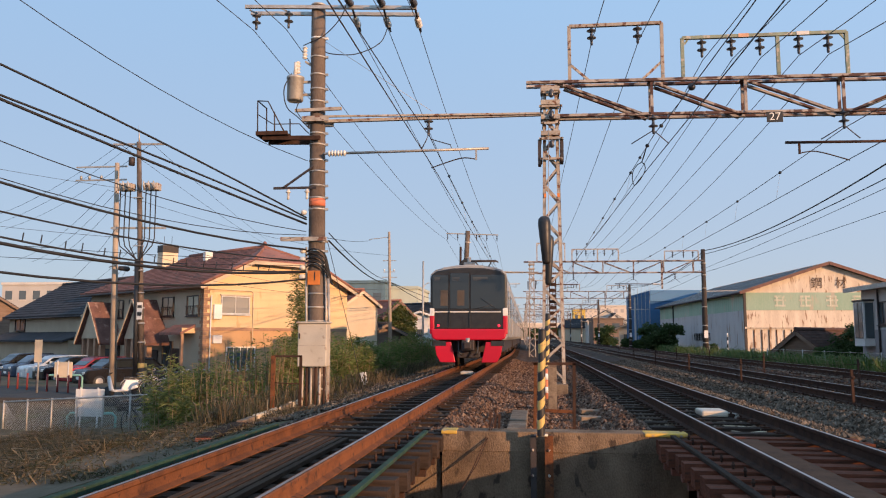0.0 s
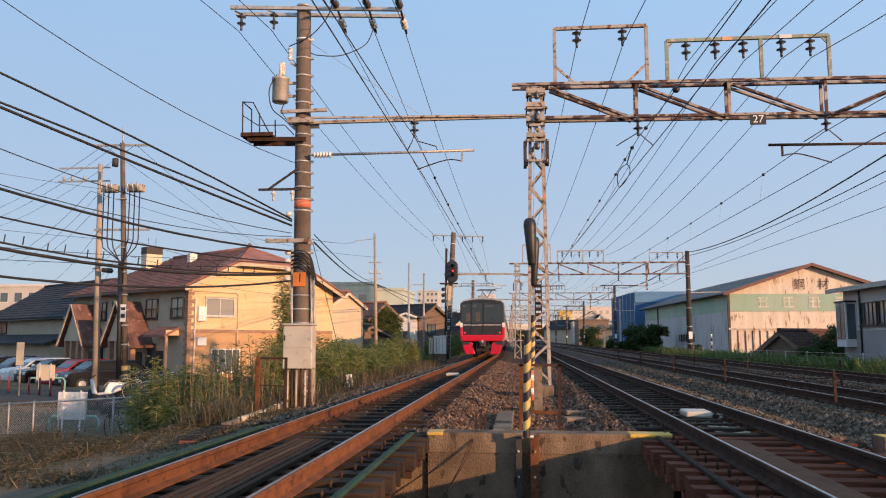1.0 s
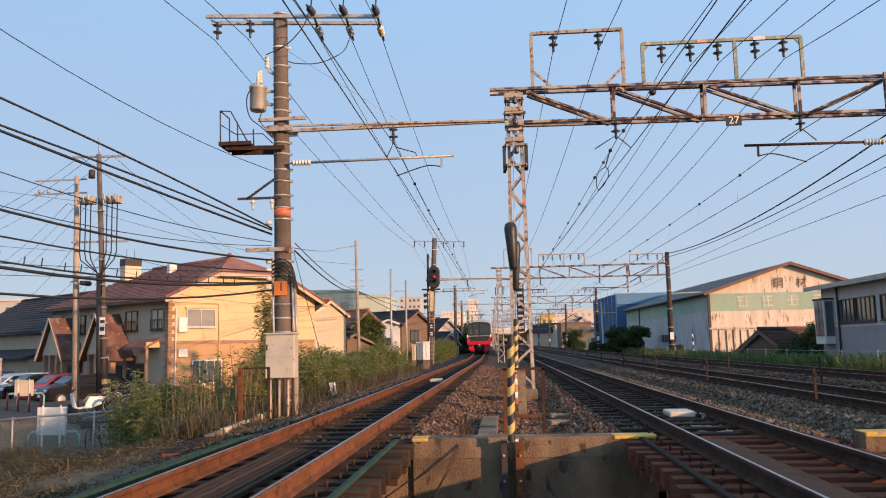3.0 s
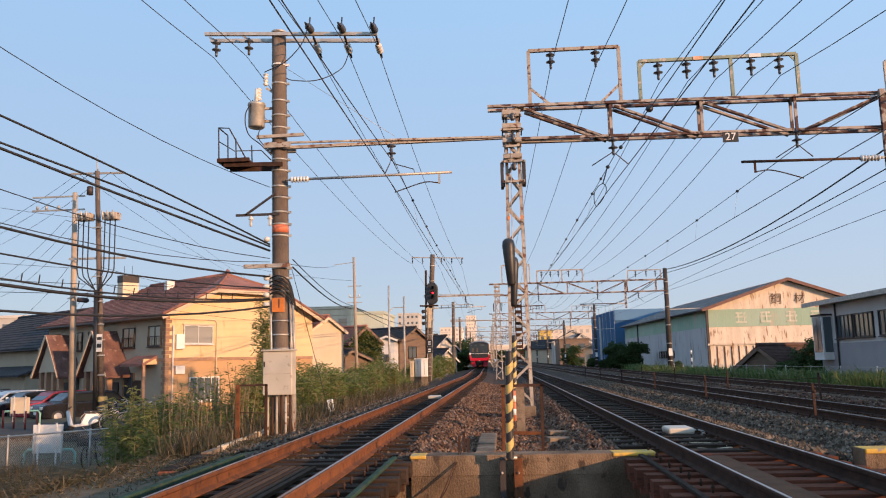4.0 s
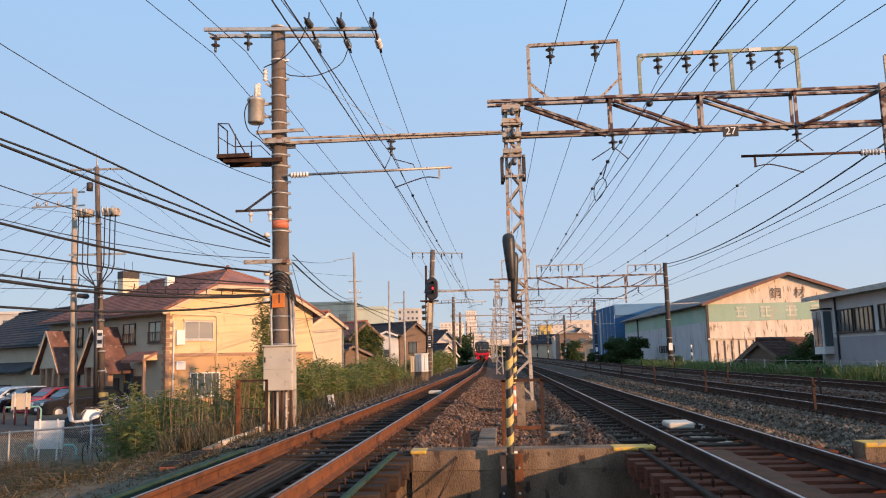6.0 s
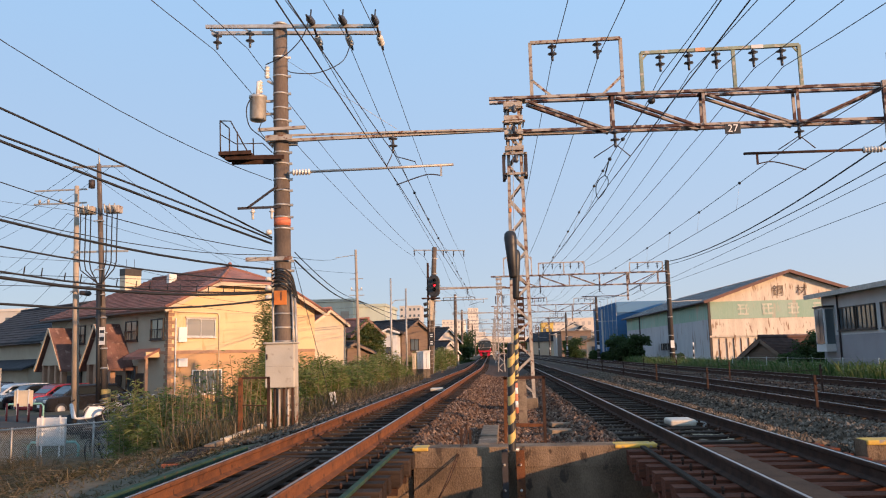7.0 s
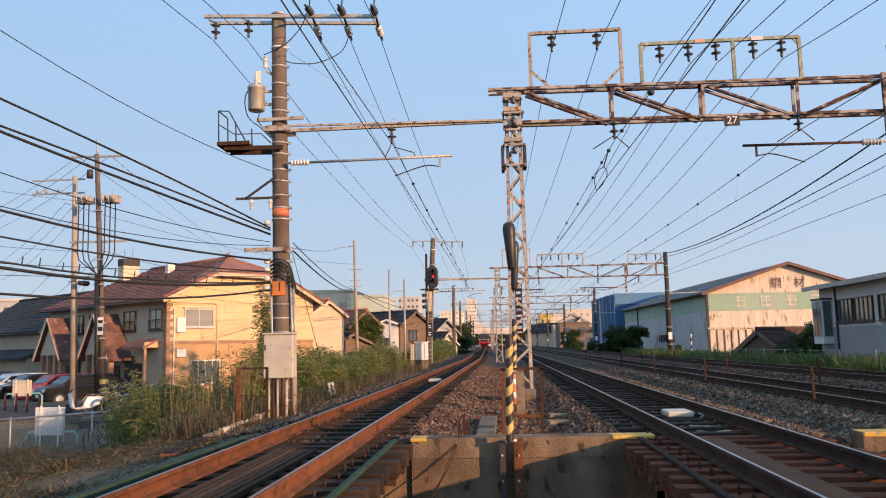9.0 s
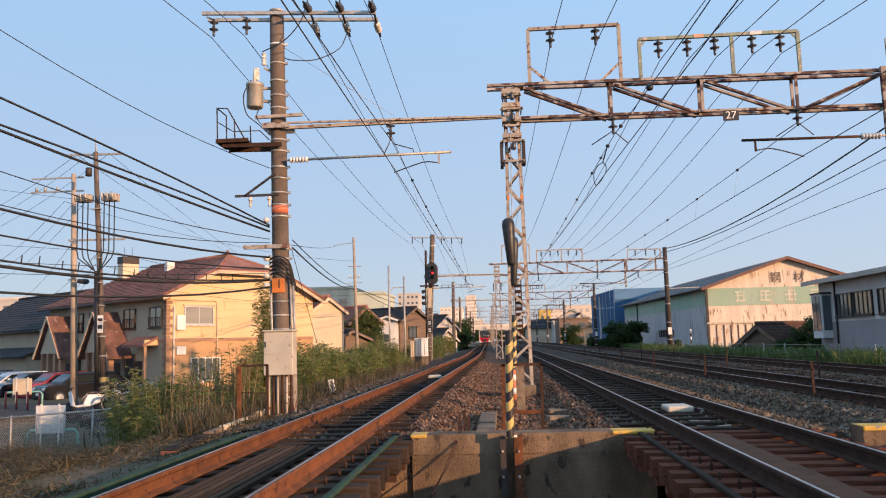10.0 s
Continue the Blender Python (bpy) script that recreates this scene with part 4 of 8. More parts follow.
# ---- commuter train ----
def train():
    tr = thing("commuter_train", "red and stainless steel commuter train with red tail lamps", "train", (TRACKS[0], 27, 0))
    CAR, HW = 19.0, 1.37
    prof = [(-1.3, 0.98), (1.3, 0.98), (HW, 1.1), (HW, 3.1), (1.33, 3.3), (1.2, 3.46), (0.9, 3.58), (0.45, 3.66), (0, 3.68), (-0.45, 3.66), (-0.9, 3.58), (-1.2, 3.46), (-1.33, 3.3), (-HW, 3.1), (-HW, 1.1)]
    for c in range(4):
        y0 = c * (CAR + 0.6)
        lead = c == 0
        b = part("car_body", Mesh().prism(prof, (0, y0 + (0.35 if lead else 0), 0), (0, y0 + CAR, 0)), STAINLESS, tr, "stainless steel car body", 0.0)
        part("roof", Mesh().prism([(-1.32, 3.36), (-1.2, 3.49), (-0.9, 3.6), (-0.45, 3.665), (0, 3.69), (0.45, 3.665), (0.9, 3.6), (1.2, 3.49), (1.32, 3.36)], (0, y0 + 0.3, 0), (0, y0 + CAR, 0)), ROOF_GREY, b)
        part("underframe", Mesh().box(-1.15, 1.15, y0 + 1.2, y0 + CAR - 1.0, 0.55, 0.98), DARK_STEEL, b)
        for s in (-1, 1):
            for k in range(3):
                yy = y0 + 3.4 + k * 5.8
                part("door", Mesh().box(s * HW - 0.012, s * HW + 0.012, yy, yy + 1.3, 1.12, 3.05), GALV, b, "sliding side door")
                part("door_window", Mesh().box(s * HW - 0.02, s * HW + 0.02, yy + 0.12, yy + 0.58, 1.95, 2.8).box(s * HW - 0.02, s * HW + 0.02, yy + 0.72, yy + 1.18, 1.95, 2.8), TGLASS, b)
            for yy in (y0 + 1.4, y0 + 5.3, y0 + 7.0, y0 + 11.1, y0 + 12.8, y0 + 16.8):
                part("side_window", Mesh().box(s * HW - 0.016, s * HW + 0.016, yy, yy + 1.45, 1.9, 2.8), TGLASS, b)
        for yb in (3.0, CAR - 3.0):
            bg = part("bogie", Mesh().box(-0.95, -0.8, y0 + yb - 1.5, y0 + yb + 1.5, 0.3, 0.62).box(0.8, 0.95, y0 + yb - 1.5, y0 + yb + 1.5, 0.3, 0.62).box(-0.8, 0.8, y0 + yb - 0.3, y0 + yb + 0.3, 0.35, 0.6), DARK_STEEL, tr)
            for dy in (-1.05, 1.05):
                for s in (-1, 1):
                    part("wheel", Mesh().lathe((s * 0.5, y0 + yb + dy, 0.43), (s, 0, 0), [(0, 0), (0.0, 0.45), (0.03, 0.43), (0.13, 0.43), (0.13, 0)], 20), RUST_DK, bg)
        if c < 3:
            part("gangway", Mesh().box(-0.6, 0.6, y0 + CAR, y0 + CAR + 0.6, 1.0, 3.3), BLACK, tr)
        if c in (0, 2):
            yp = y0 + 9.5
            pg = part("pantograph", Mesh().tube([(-0.72, yp, 4.62), (-0.6, yp, 4.72), (0.6, yp, 4.72), (0.72, yp, 4.62)], 0.035, 6).tube([(-0.7, yp + 0.3, 4.7), (0.7, yp + 0.3, 4.7)], 0.03, 6), DARK_STEEL, tr)
            part("pantograph_arm", Mesh().tube([(-0.4, yp, 4.7), (0, yp + 1.4, 4.2), (-0.5, yp + 0.3, 3.85)], 0.035, 6).tube([(0.4, yp, 4.7), (0, yp + 1.4, 4.2), (0.5, yp + 0.3, 3.85)], 0.035, 6).box(-0.7, 0.7, yp - 0.2, yp + 1.2, 3.8, 3.86), DARK_STEEL, pg)
        for yy in (8.0, 12.5):
            part("air_conditioner", Mesh().box(-0.85, 0.85, y0 + yy, y0 + yy + 2.6, 3.66, 3.98), ROOF_GREY, b, "", 0.06)
    # end face, seen receding
    face = part("end_face", Mesh().prism([(-1.33, 1.36), (1.33, 1.36), (HW, 1.5), (HW, 3.1), (1.31, 3.32), (1.14, 3.45), (0.6, 3.54), (0, 3.57), (-0.6, 3.54), (-1.14, 3.45), (-1.31, 3.32), (-HW, 3.1), (-HW, 1.5)], (0, 0.06, 0), (0, 0.5, 0)), BLACK, tr, "black end face with wide windows", 0.05)
    part("roof_brow", Mesh().prism([(-1.37, 3.1), (-1.31, 3.3), (-1.14, 3.43), (-0.6, 3.52), (0, 3.55), (0.6, 3.52), (1.14, 3.43), (1.31, 3.3), (1.37, 3.1), (1.39, 3.14), (1.35, 3.34), (1.19, 3.49), (0.9, 3.56), (0.45, 3.62), (0, 3.64), (-0.45, 3.62), (-0.9, 3.56), (-1.19, 3.49), (-1.35, 3.34), (-1.39, 3.14)], (0, 0.1, 0), (0, 0.6, 0)), ROOF_GREY, face, "grey roof brow", 0.02)
    for x0, x1 in ((-1.3, -0.72), (-0.66, 0.02), (0.08, 1.3)):
        w = part("window", Mesh().box(x0, x1, 0.035, 0.07, 2.08, 3.36 if x1 < 0.5 and x0 > -1 else 3.3), TGLASS, face, "dark end window", 0.03)
        part("window_blind", Mesh().box(x0 + 0.08, x0 + 0.5 * (x1 - x0), 0.03, 0.034, 3.08, 3.22), mat("pale_display", (0.07, 0.08, 0.085), vary=0), w)
    for x0 in (-0.4, -1.0):
        part("seat_seen_inside", Mesh().box(x0, x0 + 0.26, 0.031, 0.034, 2.2, 2.75), mat("warm_interior_reflection", (0.09, 0.07, 0.055), vary=0), face)
    part("wiper", Mesh().tube([(0.95, 0.02, 2.12), (0.45, 0.02, 2.45)], 0.014, 5).tube([(0.3, 0.02, 2.1), (0.75, 0.02, 2.2)], 0.012, 5), BLACK, face)
    part("window_pillar", Mesh().box(-0.71, -0.67, 0.03, 0.06, 1.4, 3.4).box(0.03, 0.07, 0.03, 0.06, 1.4, 3.4), BLACK, face)
    for x0, x1 in ((-1.36, -0.72), (-0.66, 0.02), (0.08, 1.16)):
        part("white_trim", Mesh().box(x0, x1, 0.02, 0.07, 1.96, 2.0), WHITE, face, "thin white trim line")
    for s in (-1, 1):
        a, b = sorted((s * 1.22, s * 1.385))
        part("white_corner", Mesh().box(a, b, 0.03, 0.5, 1.84, 2.12), WHITE, face, "white corner panel", 0.02)
        part("red_corner", Mesh().box(a, b, 0.03, 0.6, 1.2, 1.84), RED_PAINT, face, "red corner panel", 0.03)
        part("tail_lamp", Mesh().lathe((s * 1.08, 0.05, 1.5), (0, -1, 0), [(0, 0), (0, 0.045), (0.03, 0.04), (0.035, 0)], 14), TAIL, face, "glowing red tail lamp")
    part("apron", Mesh().prism([(-1.36, 1.38), (1.36, 1.38), (1.3, 1.05), (1.15, 0.98), (-1.15, 0.98), (-1.3, 1.05)], (0, 0.0, 0), (0, 0.5, 0)), RED_PAINT, tr, "red apron", 0.05)
    for s in (-1, 1):
        pl = [(s * 1.22, 0.92), (s * 0.62, 0.92), (s * 0.46, 0.2), (s * 1.0, 0.2), (s * 1.14, 0.45)]
        part("skirt", Mesh().prism(pl if s < 0 else pl[::-1], (0, 0.0, 0), (0, 0.12, 0)), RED_PAINT, tr, "slanted red skirt", 0.02)
        part("skirt_step", Mesh().box(min(s * 0.8, s * 1.25), max(s * 0.8, s * 1.25), -0.02, 0.3, 0.78, 0.95), BLACK, tr)
    part("coupler", Mesh().box(-0.22, 0.22, -0.3, 0.6, 0.62, 0.98).box(-0.13, 0.13, -0.42, -0.28, 0.68, 0.92).box(-0.4, 0.4, 0.1, 0.5, 0.35, 0.6), DARK_STEEL, tr, "dark coupler", 0.03)
    part("coupler_hose", Mesh().tube([(-0.35, 0, 0.95), (-0.33, -0.15, 0.55), (-0.2, -0.1, 0.45)], 0.03, 6).tube([(0.35, 0, 0.95), (0.33, -0.15, 0.55), (0.2, -0.1, 0.45)], 0.03, 6), BLACK, tr)
    part("coupler_cover", Mesh().lathe((0, -0.25, 0.78), (0, 0, 1), [(0, 0), (0, 0.08), (0.28, 0.08), (0.28, 0)], 10), GALV, tr)
    part("roof_pipe", Mesh().tube([(-0.02, 0.8, 3.6), (-0.02, 0.8, 4.0)], 0.07, 10).box(-0.2, 0.2, 0.5, 0.9, 3.66, 3.8), GALV, tr, "roof horn and aerial")
    return tr


train_ob = train()


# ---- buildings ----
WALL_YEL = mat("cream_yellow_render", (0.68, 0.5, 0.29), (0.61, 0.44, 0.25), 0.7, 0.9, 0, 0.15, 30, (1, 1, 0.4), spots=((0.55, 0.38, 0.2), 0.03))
WALL_ORG = mat("ochre_render", (0.58, 0.36, 0.19), (0.5, 0.31, 0.165), 0.8, 0.9, 0, 0.2, 20)
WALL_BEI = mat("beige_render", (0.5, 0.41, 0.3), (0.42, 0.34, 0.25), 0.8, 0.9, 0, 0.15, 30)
WALL_CREAM = mat("old_cream_render", (0.66, 0.54, 0.39), (0.55, 0.45, 0.32), 0.8, 0.9, 0, 0.15, 20, (1, 1, 0.3))
WALL_BRN = mat("brown_siding", (0.22, 0.16, 0.12), (0.16, 0.11, 0.085), 1.0, 0.9, 0, 0.3, 20, (1, 1, 6))
WALL_GREY = mat("grey_render", (0.34, 0.33, 0.34), (0.27, 0.26, 0.27), 0.7, 0.9, 0, 0.15, 20)
WALL_WHT = mat("pale_wall", (0.62, 0.58, 0.52), (0.5, 0.46, 0.42), 0.3, 0.9, 0, 0.1, 10)
BRICK = mat("brown_brick_quoins", (0.4, 0.25, 0.165), (0.3, 0.18, 0.12), 3, 0.9, 0, 0.3)
ROOF_RED = mat("red_brown_roof_tiles", (0.33, 0.155, 0.12), (0.21, 0.1, 0.08), 0.9, 0.86, 0, 0.6, 14, (1, 1, 1), spots=((0.18, 0.11, 0.09), 0.12))
ROOF_GRY = mat("blue_grey_roof_tiles", (0.065, 0.063, 0.068), (0.04, 0.04, 0.043), 1.2, 0.86, 0, 0.6, 14)
PORCH_ROOF = mat("brown_porch_tiles", (0.19, 0.1, 0.08), (0.1, 0.055, 0.046), 1.5, 0.88, 0, 0.6, 14, spots=((0.25, 0.16, 0.13), 0.05))
FRAME_DK = mat("dark_window_frame", (0.05, 0.04, 0.035), None, 5, 0.5, 0.2, 0)
FRAME_WH = mat("white_window_frame", (0.72, 0.7, 0.66), None, 5, 0.5, 0, 0)
CURTAIN = glass_mat("curtained_glass", (0.42, 0.36, 0.26), 0.15)


class Wall:
    """A wall plane: s along it, z up, out is its outward normal."""

    def __init__(self, p, d):
        self.p, self.d = Vector((p[0], p[1], 0)), Vector((d[0], d[1], 0)).normalized()
        self.n = Vector((self.d.y, -self.d.x, 0))

    def at(self, s, z, out=0.0):
        return self.p + self.d * s + Vector((0, 0, z)) + self.n * out

    def plate(self, m, s0, s1, z0, z1, o0, o1):
        c = [self.at(s, z, o) for o in (o0, o1) for s, z in ((s0, z0), (s1, z0), (s1, z1), (s0, z1))]
        return m.add(c, [(0, 1, 2, 3), (7, 6, 5, 4), (0, 4, 5, 1), (1, 5, 6, 2), (2, 6, 7, 3), (3, 7, 4, 0)])


def window(parent, w, s0, s1, z0, z1, frame_m, glass_m=None, mull=1, grill=False, sill=True):
    win = part("window", w.plate(Mesh(), s0, s1, z0, z1, 0.012, 0.03), glass_m or WGLASS, parent)
    m = Mesh()
    t = 0.06
    for a in ((s0 - t, s1 + t, z1, z1 + t), (s0 - t, s1 + t, z0 - t, z0), (s0 - t, s0, z0, z1), (s1, s1 + t, z0, z1)):
        w.plate(m, *a, 0.0, 0.09)
    for i in range(mull):
        c = s0 + (s1 - s0) * (i + 1) / (mull + 1)
        w.plate(m, c - 0.025, c + 0.025, z0, z1, 0.0, 0.06)
    part("window_frame", m, frame_m, win)
    if sill:
        part("window_sill", w.plate(Mesh(), s0 - 0.1, s1 + 0.1, z0 - 0.13, z0 - 0.07, 0.0, 0.14), frame_m, win)
    if grill:
        for k in range(6):
            c = s0 + (s1 - s0) * k / 5
            part("balcony_bar", w.plate(Mesh(), c - 0.012, c + 0.012, z0 - 0.02, z0 + 0.45 * (z1 - z0), 0.13, 0.15), FRAME_DK, win)
        part("balcony_rail", w.plate(Mesh(), s0 - 0.05, s1 + 0.05, z0 + 0.45 * (z1 - z0), z0 + 0.45 * (z1 - z0) + 0.04, 0.1, 0.16), FRAME_DK, win)
    return win


def roof_slab(a, b, c, d, t=0.14):
    """A sloped roof plane with thickness; a, b along the eave, c, d along the ridge."""
    a, b, c, d = map(Vector, (a, b, c, d))
    dn = Vector((0, 0, -t))
    return Mesh().add([a, b, c, d, a + dn, b + dn, c + dn, d + dn], [(0, 1, 2, 3), (7, 6, 5, 4), (0, 4, 5, 1), (1, 5, 6, 2), (2, 6, 7, 3), (3, 7, 4, 0)])


def tile_rows(a, b, c, d, n, m):
    """Raised courses across a roof plane."""
    a, b, c, d = map(Vector, (a, b, c, d))
    for i in range(n):
        f = i / n
        p, q = a.lerp(d, f), b.lerp(c, f)
        m.bar(p + Vector((0, 0, 0.015)), q + Vector((0, 0, 0.015)), 0.05, 0.05)
    return m


# -- two-storey yellow apartment house with half-hipped red roof --
def yellow_house():
    h = thing("apartment_house", "two-storey yellow and beige apartment house with red-brown tiled roof", "house", (0, 0, 0))
    a = radians(54)
    u, v = Vector((math.cos(a), math.sin(a), 0)), Vector((-math.sin(a), math.cos(a), 0))
    C = Vector((-18.1, 42.0, 0))
    L, D, ZB, ZE = 10.3, 14.2, -1.75, 4.1
    ZR, ZH = 6.55, 5.45

    def P(s, t, z):
        return C + u * s + v * t + Vector((0, 0, z))
    k = (ZH - ZE) / (ZR - ZE) * L / 2
    # walls as closed body
    body = Mesh()
    body.add([P(0, 0, ZB), P(L, 0, ZB), P(L, D, ZB), P(0, D, ZB), P(0, 0, ZE), P(L, 0, ZE), P(L, D, ZE), P(0, D, ZE)],
             [(0, 3, 7, 4), (1, 5, 6, 2), (2, 6, 7, 3), (4, 7, 6, 5)])
    # side wall toned darker than the gable, its shade put into the colour
    part("side_wall", body, WALL_BEI, h, "beige render darkened for the shaded side")
    g = Mesh()
    e = u.cross(Vector((0, 0, 1)))
    pts = [P(0, 0, 1.55), P(L, 0, 1.55), P(L, 0, ZE), P(L - k, 0, ZH), P(k, 0, ZH), P(0, 0, ZE)]
    pts2 = [p + v * 0.3 for p in pts]
    n = len(pts)
    g.add(pts + pts2, [tuple(range(n)), tuple(reversed(range(n, 2 * n)))] + [(i, i + n, (i + 1) % n + n, (i + 1) % n) for i in range(n)])
    part("gable_wall", g, WALL_YEL, h, "cream-yellow gable wall, lighter for the sun on it")
    lw = Mesh()
    q = [P(0, 0, ZB), P(L, 0, ZB), P(L, 0.3, ZB), P(0, 0.3, ZB)]
    lw.add(q + [p + Vector((0, 0, 1.55 - ZB)) for p in q], [(0, 1, 5, 4), (1, 2, 6, 5), (2, 3, 7, 6), (3, 0, 4, 7), (4, 5, 6, 7)])
    part("lower_gable_wall", lw, WALL_ORG, h, "ochre lower wall")
    uw, vw = Wall(C, u), Wall(C + v * D, -v)   # the side wall runs from the far end to the corner

    def V(t):
        return D - t
    part("belt", uw.plate(Mesh(), 0, L, 1.46, 1.64, 0.0, 0.04), BRICK, h, "brown belt course")
    part("belt", vw.plate(Mesh(), 0, D, 1.46, 1.62, 0.0, 0.04), BRICK, h, "brown belt course")
    quoin = Mesh()
    for i in range(28):
        z = ZB + i * 0.21
        w_ = 0.34 if i % 2 else 0.2
        uw.plate(quoin, -0.03, w_, z, z + 0.19, 0.0, 0.035)
        vw.plate(quoin, D - w_, D + 0.02, z, z + 0.19, 0.0, 0.035)
    part("quoin_trim", quoin, BRICK, h, "brown brick quoins")
    # roof with half hip
    o = 0.55
    dz = (ZR - ZE) / (L / 2) * o
    hip = 2.4
    c = L / 2
    roofs = []
    E0, E1 = P(-o, -o, ZE - dz), P(-o, D + o, ZE - dz)
    R0, R1 = P(c, hip - o, ZR), P(c, D - 3.5, ZR)
    H0 = P(k, -o, ZH)
    H1 = P(L - k, -o, ZH)
    F0, F1 = P(L + o, -o, ZE - dz), P(L + o, D + o, ZE - dz)
    t = Vector((0, 0, 0.12))
    r = Mesh()
    top = [E0, E1, R1, R0, H0, H1, F0, F1]
    r.add([p + t for p in top] + list(top), [(0, 4, 3, 2, 1), (6, 7, 2, 3, 5), (4, 5, 3), (1, 2, 7), (8, 9, 10, 11, 12), (14, 13, 11, 10, 15), (12, 11, 13), (9, 15, 10), (0, 1, 9, 8), (0, 8, 12, 4), (4, 12, 13, 5), (5, 13, 14, 6), (6, 14, 15, 7), (1, 7, 15, 9)])
    roof = part("roof", r, ROOF_RED, h, "red-brown tiled half-hipped roof")
    tr = Mesh()
    tile_rows(E0 + t, E1 + t, R1 + t, R0 + t, 22, tr)
    part("tile_relief", tr, ROOF_RED, roof)
    part("ridge_tiles", Mesh().tube([R0 + t, R1 + t], 0.13, 8).tube([H0 + t, R0 + t, H1 + t], 0.1, 8).tube([E0 + t, H0 + t], 0.09, 8).tube([F0 + t, H1 + t], 0.09, 8), ROOF_RED, roof)
    part("finial", Mesh().lathe(R0 + t, (0, 0, 1), [(0, 0.12), (0.12, 0.16), (0.28, 0.1), (0.36, 0.0)], 8), ROOF_RED, roof)
    part("gutter", Mesh().tube([E0 - Vector((0, 0, 0.03)), E1 - Vector((0, 0, 0.03))], 0.07, 8), FRAME_DK, roof)
    part("bargeboard", Mesh().bar(E0 - t * 0.5, H0 - t * 0.5, 0.05, 0.22).bar(H0 - t * 0.5, H1 - t * 0.5, 0.05, 0.2).bar(H1 - t * 0.5, F0 - t * 0.5, 0.05, 0.22), WALL_CREAM, roof, "cream bargeboard")
    for tt, ss, z1, w_ in ((10.9, 3.6, 7.25, 0.7), (6.3, 3.9, 6.55, 0.32)):
        p = P(ss, tt, 5.2)
        ch = part("chimney", Mesh().bar(p, Vector((p.x, p.y, z1)), w_ * 1.6, w_, v), WHITE if w_ < 0.5 else WALL_CREAM, h, "rendered chimney")
        if w_ > 0.5:
            part("chimney_cap", Mesh().bar(Vector((p.x, p.y, z1 - 0.45)), Vector((p.x, p.y, z1 + 0.02)), w_ * 1.66, w_ * 1.06, v), FRAME_DK, ch)
            for dx in (-0.3, 0.25):
                part("chimney_aerial", Mesh().tube([(p.x + dx, p.y, z1), (p.x + dx, p.y, z1 + 0.7)], 0.015, 5), DARK_STEEL, ch)
    # gable wall openings
    window(h, uw, 1.1, 2.85, 2.45, 3.35, FRAME_WH, glass_mat("pale_grey_glass", (0.3, 0.29, 0.26), 0.2), 1)
    window(h, uw, 1.5, 3.3, -0.7, 0.5, FRAME_WH, WGLASS, 3)
    part("window_surround", uw.plate(Mesh(), 0.98, 3.0, 3.42, 3.5, 0.0, 0.12), WALL_CREAM, h)
    for s, z0, z1, w_ in ((0.55, 2.1, 2.9, 0.5), (0.55, 0.75, 1.2, 0.55)):
        part("meter_box", uw.plate(Mesh(), s, s + w_, z0, z1, 0.0, 0.18), WHITE, h, "white meter box", 0.01)
    part("downpipe", Mesh().tube([uw.at(0.4, 3.4, 0.08), uw.at(0.4, -1.6, 0.08)], 0.04, 6), WHITE, h)
    part("downpipe", Mesh().tube([uw.at(0.3, 3.75, 0.06), uw.at(3.0, 3.75, 0.06), uw.at(3.15, 3.6, 0.06), uw.at(3.15, -1.5, 0.06)], 0.03, 6), WALL_CREAM, h)
    # side wall openings
    for t0, t1 in ((0.45, 1.65), (3.25, 4.45), (7.5, 8.6), (9.5, 10.6), (12.6, 13.6)):
        window(h, vw, V(t1), V(t0), 2.35, 3.35, FRAME_DK, CURTAIN, 1, True)
    for t0, t1 in ((9.8, 10.9), (3.2, 4.2)):
        window(h, vw, V(t1), V(t0), -0.6, 0.8, FRAME_DK, WGLASS, 2)
    # steep gabled entrance porches
    for tc, hw, za, zl in ((5.3, 1.6, 3.3, 1.0), (11.2, 1.6, 3.3, 1.0)):
        po = part("porch", Mesh(), WALL_BEI, h)
        pm = Mesh()
        out = 1.25
        A, Lf, Rt = vw.at(V(tc), za - 0.15, out), vw.at(V(tc + hw) + 0.25, zl, out), vw.at(V(tc - hw) - 0.25, zl, out)
        A2, L2, R2 = vw.at(V(tc), za - 0.15, 0), vw.at(V(tc + hw) + 0.25, zl, 0), vw.at(V(tc - hw) - 0.25, zl, 0)
        pm.add([Lf, Rt, A, L2, R2, A2], [(0, 1, 2), (0, 3, 4, 1)])
        part("porch_gable", pm, WALL_BEI, po)
        part("porch_roof", roof_slab(vw.at(V(tc + hw) - 0.2, zl - 0.25, out + 0.25), vw.at(V(tc + hw) - 0.2, zl - 0.25, 0), vw.at(V(tc), za, 0), vw.at(V(tc), za, out + 0.25)), PORCH_ROOF, po, "steep brown tiled porch roof")
        part("porch_roof", roof_slab(vw.at(V(tc - hw) + 0.2, zl - 0.25, out + 0.25), vw.at(V(tc - hw) + 0.2, zl - 0.25, 0), vw.at(V(tc), za, 0), vw.at(V(tc), za, out + 0.25)), PORCH_ROOF, po, "steep brown tiled porch roof")
        part("bargeboard", Mesh().bar(vw.at(V(tc + hw) - 0.2, zl - 0.3, out + 0.27), vw.at(V(tc), za - 0.05, out + 0.27), 0.05, 0.16).bar(vw.at(V(tc - hw) + 0.2, zl - 0.3, out + 0.27), vw.at(V(tc), za - 0.05, out + 0.27), 0.04, 0.1), WALL_BEI, po)
